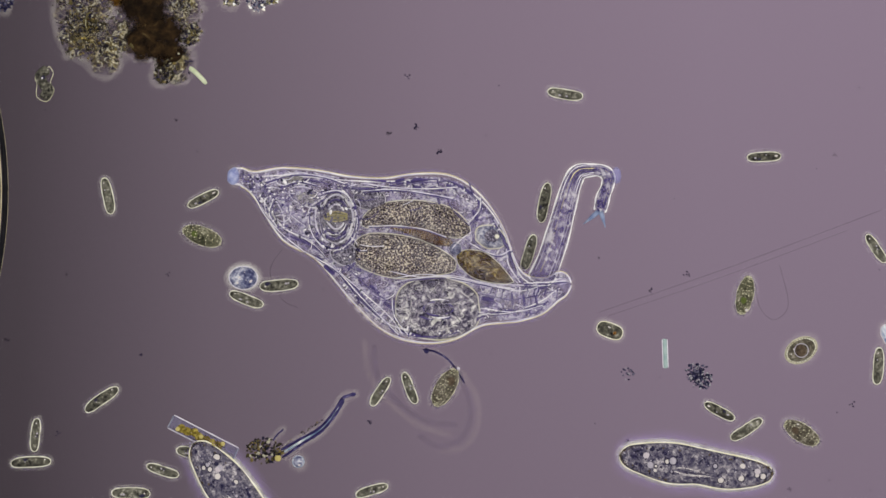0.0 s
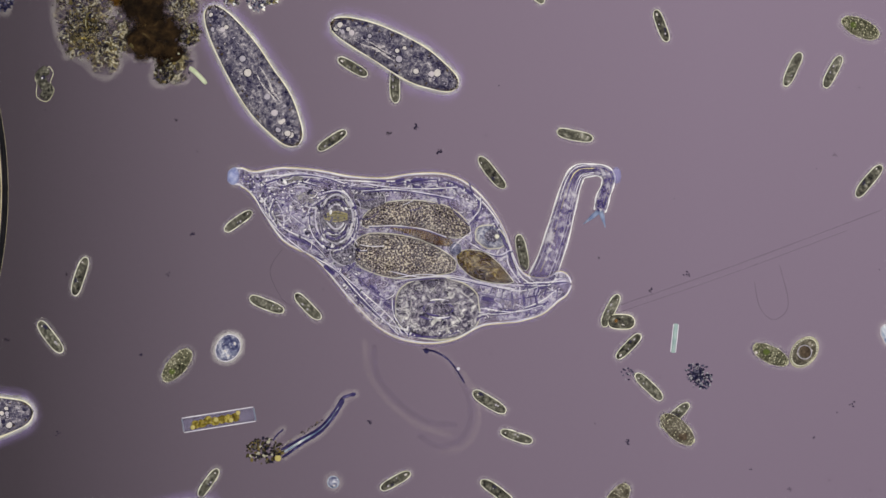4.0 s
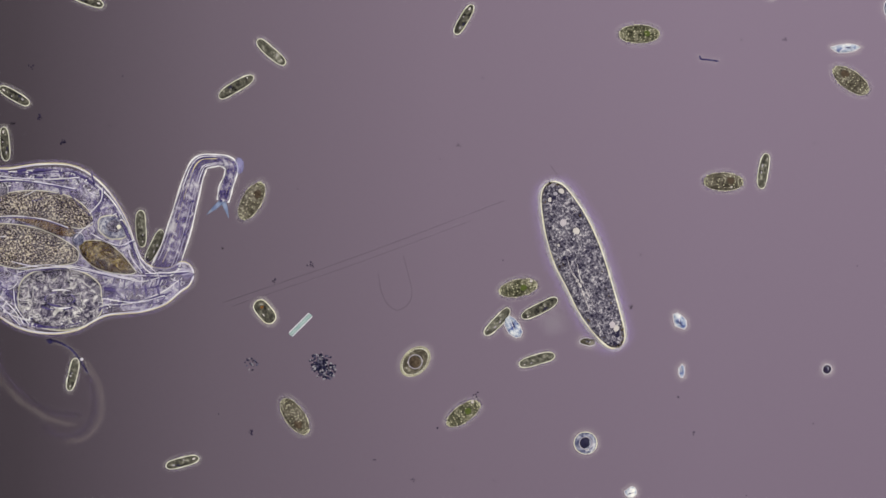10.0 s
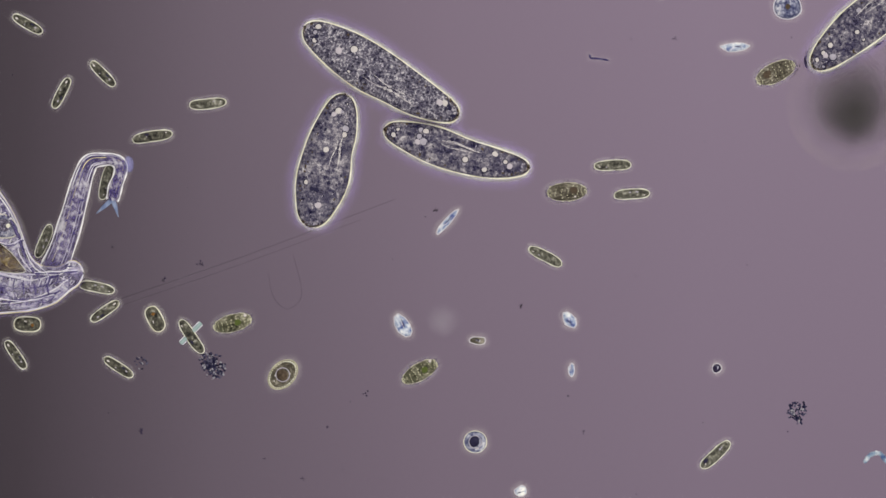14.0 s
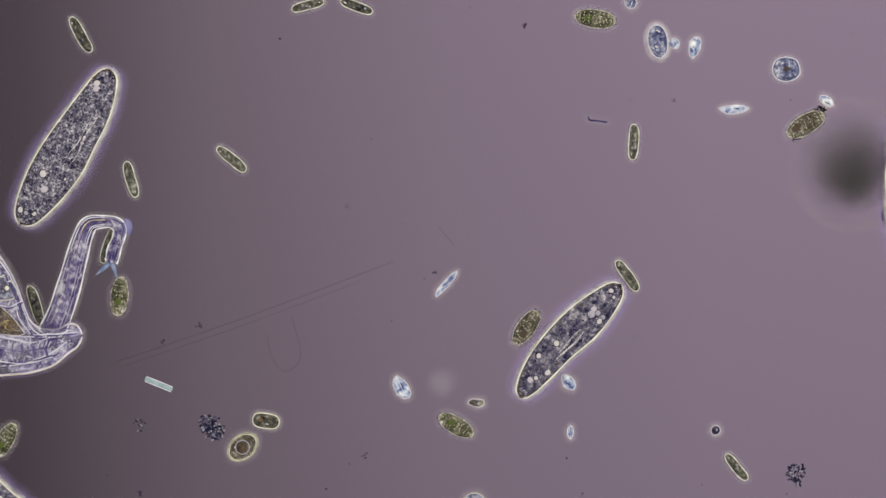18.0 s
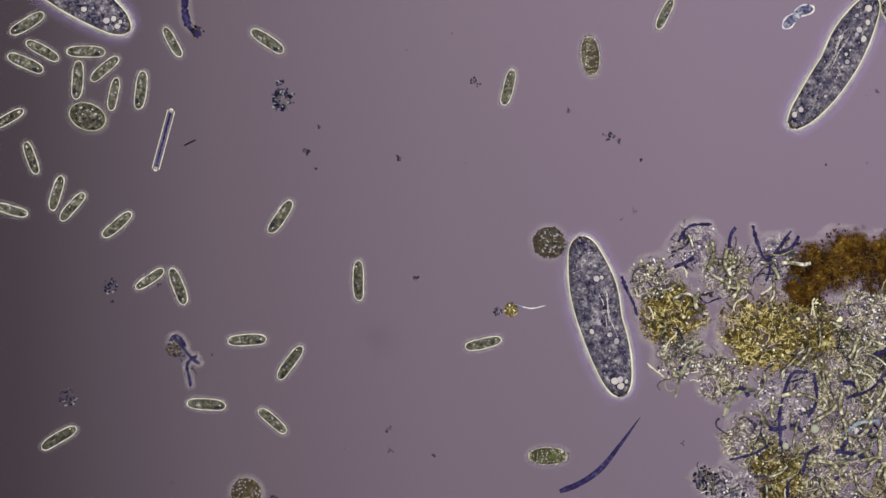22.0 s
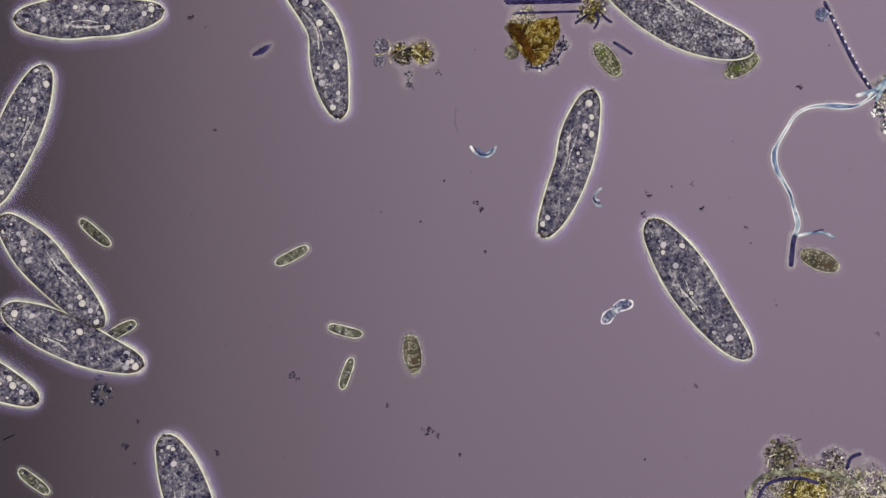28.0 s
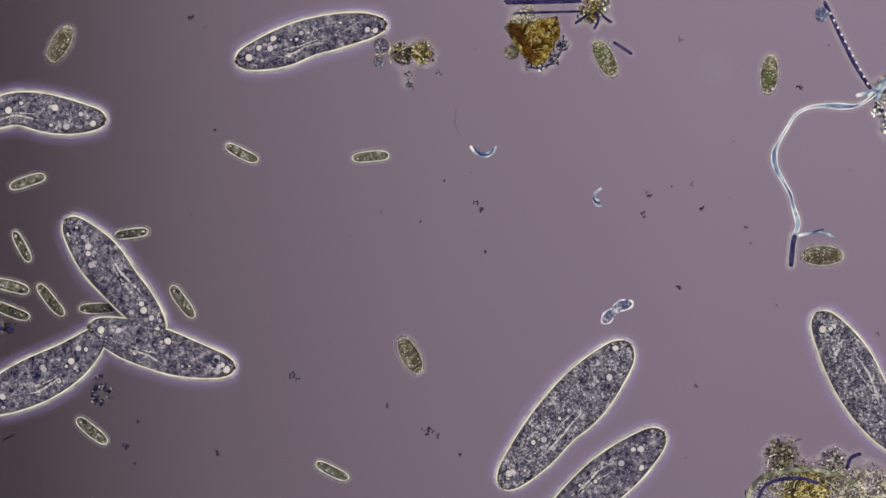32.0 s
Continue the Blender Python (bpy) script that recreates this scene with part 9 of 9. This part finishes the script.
    walk(slipper[3], way((0, 872, -439, 38), (0.5, 1479, -89, 38), (1, 1442, -21, 38), (1.5, 1324, 51, 30), (2, 1189, 119, 24), (2.5, 1065, 142, 12), (3, 880, 151, -2), (3.5, 767, 131, -17), (5.5, 590, 11, -34), (6, 565, -4, -25), (6.5, 557, -218, -25), (7, 557, -218, -25), (32, 557, -218, -25)))
    walk(slipper[4], way((0, 2024, 762, 90), (6, 2024, 762, 90), (7, 1724, 762, 90), (7.5, 1724, 750, 92), (8, 1748, 718, 95), (8.5, 1735, 649, 100), (9, 1726, 597, 109), (9.5, 1715, 539, 109), (10, 1696, 487, 113), (10.5, 1720, 511, 105), (11, 1715, 470, 102), (11.5, 1699, 419, 105), (12, 1689, 371, 122), (12.5, 1665, 322, 125), (13, 1627, 259, 131), (13.5, 1580, 209, 138), (14, 1534, 150, 150), (14.5, 1481, 122, 160), (16.5, 1162, 80, 212), (17, 1075, 120, 222), (17.5, 1012, 153, 230), (18, 984, 172, 240), (18.5, 975, 177, 245), (19, 961, 167, 243), (20, 904, 422, 243), (20.5, 904, 422, 243), (32, 904, 422, 243)))
    walk(slipper[5], way((0, 867, -152, 125), (9.5, 867, -152, 125), (10, 867, -152, 125), (10.5, 1022, 79, 130), (11, 1150, 253, 122), (11.5, 1211, 374, 115), (12, 1292, 359, 161), (12.5, 1431, 459, 130), (13, 1483, 481, 158), (13.5, 1406, 451, 235), (14, 1441, 304, 255), (14.5, 1427, 379, 298), (15.5, 1362, 659, 350), (16.5, 1232, 883, 405), (17, 1382, 1028, 405), (17.5, 1584, 948, 420), (18, 1763, 1157, 420), (18.5, 1763, 1157, 420), (32, 1763, 1157, 420)))
    walk(slipper[6], way((0, 591, -302, 150), (11, 591, -302, 150), (12, 803, -90, 150), (12.5, 939, 70, 150), (13, 1167, 180, 158), (13.5, 1418, 245, 165), (14, 1668, 287, 165), (14.5, 1856, 289, 185), (15.5, 1821, 399, 225), (16.5, 1689, 494, 263), (17, 1714, 414, 210), (17.5, 1826, 354, 130), (18, 1868, 509, 48), (18.5, 1928, 576, 48), (19.5, 2078, 836, 48), (32, 2078, 836, 48)))
    walk(slipper[7], way((0, 2583, -79, 150), (10.5, 2583, -79, 150), (11, 2583, -79, 150), (12, 2335, -25, 150), (12.5, 2371, 50, 140), (13, 2414, 85, 130), (13.5, 2419, 100, 105), (14, 2408, 40, 42), (14.5, 2385, 28, 8), (15.5, 2439, -60, -20), (16.5, 2499, 80, -60), (17.5, 2459, 130, -80), (18, 2473, 259, -85), (18.5, 2457, 347, -85), (19, 2573, 671, -85), (19.5, 2573, 671, -85), (32, 2573, 671, -85)))
    walk(slipper[8], way((0, 916, -826, 60), (18.5, 916, -826, 60), (19, 916, -826, 60), (19.5, 977, -742, 60), (20, 1002, -691, 70), (20.5, 992, -602, 62), (21, 927, -508, 100), (21.5, 848, -417, 100), (22, 848, -417, 100), (32, 848, -417, 100)))
    walk(slipper[9], way((0, 2305, -654, 60), (18, 2305, -654, 60), (18.5, 2517, -442, 60), (19, 2399, -365, 55), (19.5, 2348, -359, -30), (20, 2345, -356, -115), (20.5, 2275, -340, -155), (21, 2190, -198, -155), (21.5, 2190, -198, -155), (32, 2190, -198, -155)))
    walk(slipper[10], way((0, 1970, -1596, 75), (20.5, 1970, -1596, 75), (21, 1970, -1596, 75), (21.5, 1966, -1403, 75), (22, 1963, -1229, 105), (22.5, 1986, -1132, 125), (23, 2107, -891, 125), (23.5, 2107, -891, 125), (32, 2107, -891, 125)))
    walk(slipper[11], way((0, 2390, -1745, 30), (20.5, 2390, -1745, 30), (21, 2390, -1745, 30), (21.5, 2315, -1605, 40), (22, 2377, -1676, 57), (22.5, 2361, -1595, 105), (23, 2246, -1624, 160), (23.5, 2097, -1709, 155), (24, 2168, -1648, 222), (24.5, 2067, -1553, 235), (25, 2127, -1642, 280), (25.5, 2208, -1641, 355), (26, 2340, -1648, 355), (26.5, 2256, -1626, 422), (27.5, 2251, -1861, 430), (28.5, 2206, -2090, 437), (29, 2188, -2067, 485), (29.5, 2088, -2198, 480), (30, 2056, -2210, 488), (30.5, 2011, -2243, 500), (31, 1961, -2260, 515), (31.5, 1933, -2258, 555), (32, 1771, -2238, 554)))
    walk(slipper[12], way((0, 1521, -2187, 10), (21.5, 1521, -2187, 10), (22, 1521, -2187, 10), (22.5, 1544, -2098, 10), (23, 1543, -2053, 10), (23.5, 1504, -2016, 40), (24, 1447, -2016, 120), (24.5, 1374, -2098, 130), (25, 1286, -2059, 193), (25.5, 1240, -2037, 190), (26, 1207, -2008, 210), (26.5, 1023, -1980, 210), (27, 1023, -1980, 210), (32, 1023, -1980, 210)))
    walk(slipper[13], way((0, 1484, -2178, 175), (22, 1484, -2178, 175), (22.5, 1484, -2178, 175), (23, 1513, -2133, 175), (23.5, 1556, -2144, 160), (24, 1632, -2165, 165), (24.5, 1563, -2178, 160), (25, 1506, -2193, 173), (25.5, 1462, -2198, 175), (26, 1402, -2217, 185), (26.5, 1367, -2208, 202), (28.5, 1382, -2320, 180), (29, 1203, -2355, 180), (30, 823, -2370, 180), (30.5, 823, -2370, 180), (32, 823, -2370, 180)))
    walk(slipper[14], way((0, 1734, -2138, 125), (22, 1734, -2138, 125), (22.5, 1734, -2138, 125), (23, 1707, -2110, 125), (23.5, 1705, -2164, 135), (24, 1457, -2195, 95), (24.5, 1423, -2250, 35), (25, 1311, -2188, 58), (25.5, 1220, -2158, 50), (26, 1133, -2110, 45), (26.5, 923, -2010, 45), (27, 923, -2010, 45), (32, 923, -2010, 45)))
    walk(slipper[15], way((0, 2899, -1728, 160), (20, 2899, -1728, 160), (22, 2599, -1728, 160), (22.5, 2482, -1729, 160), (23, 2321, -1709, 160), (23.5, 2129, -1882, 115), (24, 1956, -2076, 127), (24.5, 1838, -2218, 105), (25, 1832, -2243, 105), (25.5, 1833, -2238, 105), (26, 1825, -2322, 110), (26.5, 1853, -2295, 125), (28, 1921, -2609, 125), (28.5, 1921, -2609, 125), (32, 1921, -2609, 125)))
    walk(slipper[16], way((0, 1740, -2038, 125), (21.5, 1740, -2038, 125), (22, 1740, -2038, 125), (22.5, 1724, -1837, 125), (23, 1732, -1927, 170), (23.5, 1879, -1895, 145), (24, 1816, -1954, 190), (24.5, 1818, -1977, 205), (25, 1895, -2046, 210), (25.5, 1845, -2054, 230), (26, 1836, -2055, 250), (26.5, 1824, -2130, 268), (28.5, 1786, -2225, 305), (29, 1778, -2225, 322), (29.5, 1695, -2256, 340), (30, 1667, -2222, 377), (30.5, 1498, -2228, 360), (31, 1540, -2210, 380), (31.5, 1410, -2135, 402), (32, 1282, -2103, 365)))
    walk(slipper[17], way((0, 1973, -2148, 175), (22, 1973, -2148, 175), (22.5, 1973, -2148, 175), (23, 2007, -2096, 175), (23.5, 2077, -2063, 165), (24, 2199, -2031, 170), (24.5, 2310, -2017, 175), (25, 2309, -2014, 165), (25.5, 2369, -1997, 170), (26, 2325, -1992, 150), (26.5, 2385, -1933, 137), (28.5, 2455, -1756, 115), (29, 2456, -1678, 97), (29.5, 2465, -1569, 105), (30, 2442, -1596, 95), (30.5, 2432, -1563, 80), (31, 2392, -1513, 60), (31.5, 2326, -1493, 50), (32, 2280, -1449, 42)))
    walk(slipper[18], way((0, 2399, -2287, 150), (21.5, 2399, -2287, 150), (22, 2399, -2287, 150), (22.5, 2502, -1909, 150), (23, 2376, -2093, 150), (23.5, 2411, -2104, 130), (24, 2420, -2096, 130), (24.5, 2402, -2198, 125), (25, 2355, -2275, 120), (25.5, 2366, -2288, 112), (26, 2405, -2258, 97), (26.5, 2432, -2295, 80), (28.5, 2400, -2280, 165), (29, 2463, -2215, 123), (29.5, 2520, -2113, 118), (30, 2545, -2020, 113), (30.5, 2571, -1910, 113), (31, 2630, -1784, 118), (31.5, 2696, -1690, 128), (32, 2755, -1621, 127)))
    walk(slipper[19], way((0, 2652, -1828, 80), (22, 2652, -1828, 80), (22.5, 2652, -1828, 80), (23, 2480, -1849, 80), (23.5, 2443, -1721, 80), (24, 2440, -1572, 85), (24.5, 2411, -1594, 70), (25, 2380, -1508, 57), (25.5, 2334, -1486, 50), (26, 2305, -1471, 42), (26.5, 2231, -1469, 22), (28.5, 1871, -1292, 20), (29, 1861, -1312, 20), (29.5, 1831, -1371, 20), (30, 1821, -1426, 20), (30.5, 1927, -1487, 18), (31, 2091, -1504, 15), (31.5, 2221, -1560, 25), (32, 2221, -1576, 48)))
    walk(slipper[20], way((0, 987, -1765, 145), (21, 987, -1765, 145), (21.5, 987, -1765, 145), (22, 1024, -1808, 145), (22.5, 1010, -1829, 130), (23, 1011, -1811, 132), (24, 1018, -1804, 132), (25, 1027, -1809, 130), (25.5, 1042, -1752, 130), (26, 1003, -1711, 130), (26.5, 1003, -1711, 130), (32, 1003, -1711, 130)))
    walk(slipper[21], way((0, 1047, -1894, 130), (21, 1047, -1894, 130), (21.5, 1047, -1894, 130), (22, 1082, -1938, 130), (22.5, 1120, -1958, 130), (23, 1127, -1958, 130), (24, 1135, -1956, 133), (25, 1136, -1957, 132), (26, 1297, -1836, 130), (26.5, 1302, -1834, 130), (28.5, 1322, -1829, 137), (29, 1332, -1828, 143), (30, 1349, -1826, 143), (31, 1369, -1830, 135), (32, 1425, -1821, 130)))
    walk(slipper[22], way((0, 977, -1865, 150), (21, 977, -1865, 150), (21.5, 977, -1865, 150), (22, 1002, -1918, 150), (22.5, 1040, -1908, 150), (23, 1049, -1911, 150), (24, 1050, -1906, 152), (25, 1064, -1904, 150), (26, 1148, -1781, 148), (26.5, 1267, -1763, 148), (28.5, 1365, -1703, 162), (29, 1393, -1711, 165), (30, 1422, -1699, 170), (31, 1459, -1701, 170), (32, 1507, -1693, 164)))
    walk(slipper[23], way((0, 733, -1982, 68), (24.5, 733, -1982, 68), (26.5, 1023, -2060, 68), (28.5, 1272, -2068, 68), (29, 1264, -2045, 72), (29.5, 1233, -2020, 75), (30, 1143, -2000, 80), (32, 923, -1960, 80)))
    walk(slipper[24], way((0, 693, -383, 110), (21.5, 693, -383, 110), (26.5, 1542, -1232, 110), (27.5, 1572, -1352, 115), (28.5, 1507, -1521, 125), (29, 1392, -1619, 165), (29.5, 1325, -1621, 195), (30, 1307, -1483, 213), (30.5, 1282, -1523, 235), (31, 1304, -1594, 228), (31.5, 1312, -1639, 205), (32, 1297, -1649, 212)))
    walk(slipper[25], way((0, 771, 1293, 145), (12, 771, 1293, 145), (17, 693, 1003, 145), (17.5, 773, 973, 145), (18, 857, 801, 143), (18.5, 811, 875, 143), (19, 811, 875, 143), (32, 811, 875, 143)))
    walk(slipper[26], way((0, 733, -1593, 155), (24.5, 733, -1593, 155), (26.5, 1023, -1671, 155), (28.5, 1183, -1633, 155), (29, 1123, -1566, 100), (32, 923, -1511, 100)))
    walk(nucleus_cell, way((0, 1417, 620, 30), (1, 1426, 617, 110), (2, 1431, 621, 190), (3, 1426, 630, 276), (3.5, 1423, 625, 230), (5.5, 1422, 622, 235), (6, 1419, 631, 180), (7, 1418, 637, 95), (8, 1414, 641, 70), (9, 1410, 652, 45), (10, 1401, 657, 45), (11, 1389, 665, 35), (12, 1380, 671, 50), (13, 1372, 678, 30), (14, 1362, 682, 45), (14.5, 1359, 686, 55), (16.5, 1287, 707, 92), (17, 1287, 698, 90), (18, 1293, 700, 40), (32, 1293, 700, 40)))
    walk(bell_cell, way((0, 431, 492, 0), (1, 347, 455, 0), (2, 381, 475, 60), (3, 345, 532, 20), (3.5, 404, 587, 50), (5.5, 394, 659, 60), (6, 389, 699, 0), (7, 477, 705, 60), (8, 471, 756, 50), (9, 472, 802, 50), (10, 367, 817, 50), (32, 367, 817, 50)))
    walk(bell_cell_two, way((0, -898, 1199, 0), (12, 362, 119, 0), (14.5, 862, -280, 0), (16.5, 1082, 37, 80), (17, 1072, -11, 80), (18, 1103, -260, 80), (19, 1104, -519, 70), (20, 939, -476, 70), (21, 792, -447, 70), (22, 302, -390, 70), (32, 302, -390, 70)))
    walk(oil_drop, way((0, 528, 817, 0), (1, 525, 818, 0), (2, 527, 815, 0), (3, 515, 836, 0), (3.5, 580, 860, 0), (5.5, 597, 817, 0), (6, 590, 818, 0), (7, 594, 852, 0), (8, 604, 853, 0), (9, 619, 837, 0), (32, 619, 837, 0)))
    walk(boat_diatom, way((0, 360, 775, -27), (1, 375, 757, -3), (2, 372, 758, 5), (3, 374, 759, 7), (3.5, 388, 744, 9), (5.5, 385, 742, 9), (6, 389, 749, 5), (7, 396, 750, -18), (8, 386, 751, -18), (9, 382, 752, -18), (32, 382, 752, -18)))
    walk(glass_rod, way((0, 1177, 626, 92), (1, 1186, 605, 88), (2, 1188, 603, 85), (3, 1191, 602, 85), (3.5, 1192, 600, 85), (5.5, 1200, 598, 78), (6, 1201, 600, 87), (7, 1203, 593, 88), (8, 1204, 594, 88), (9, 1194, 594, 48), (10, 1198, 592, 45), (11, 1198, 593, 42), (12, 1192, 606, 40), (13, 1189, 602, 45), (14, 1199, 609, 45), (14.5, 1191, 605, 70), (16.5, 1131, 600, 145), (17, 1140, 592, 142), (18, 1144, 589, 158), (32, 1144, 589, 158)))
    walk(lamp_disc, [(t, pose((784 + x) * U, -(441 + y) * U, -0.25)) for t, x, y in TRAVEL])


motions()
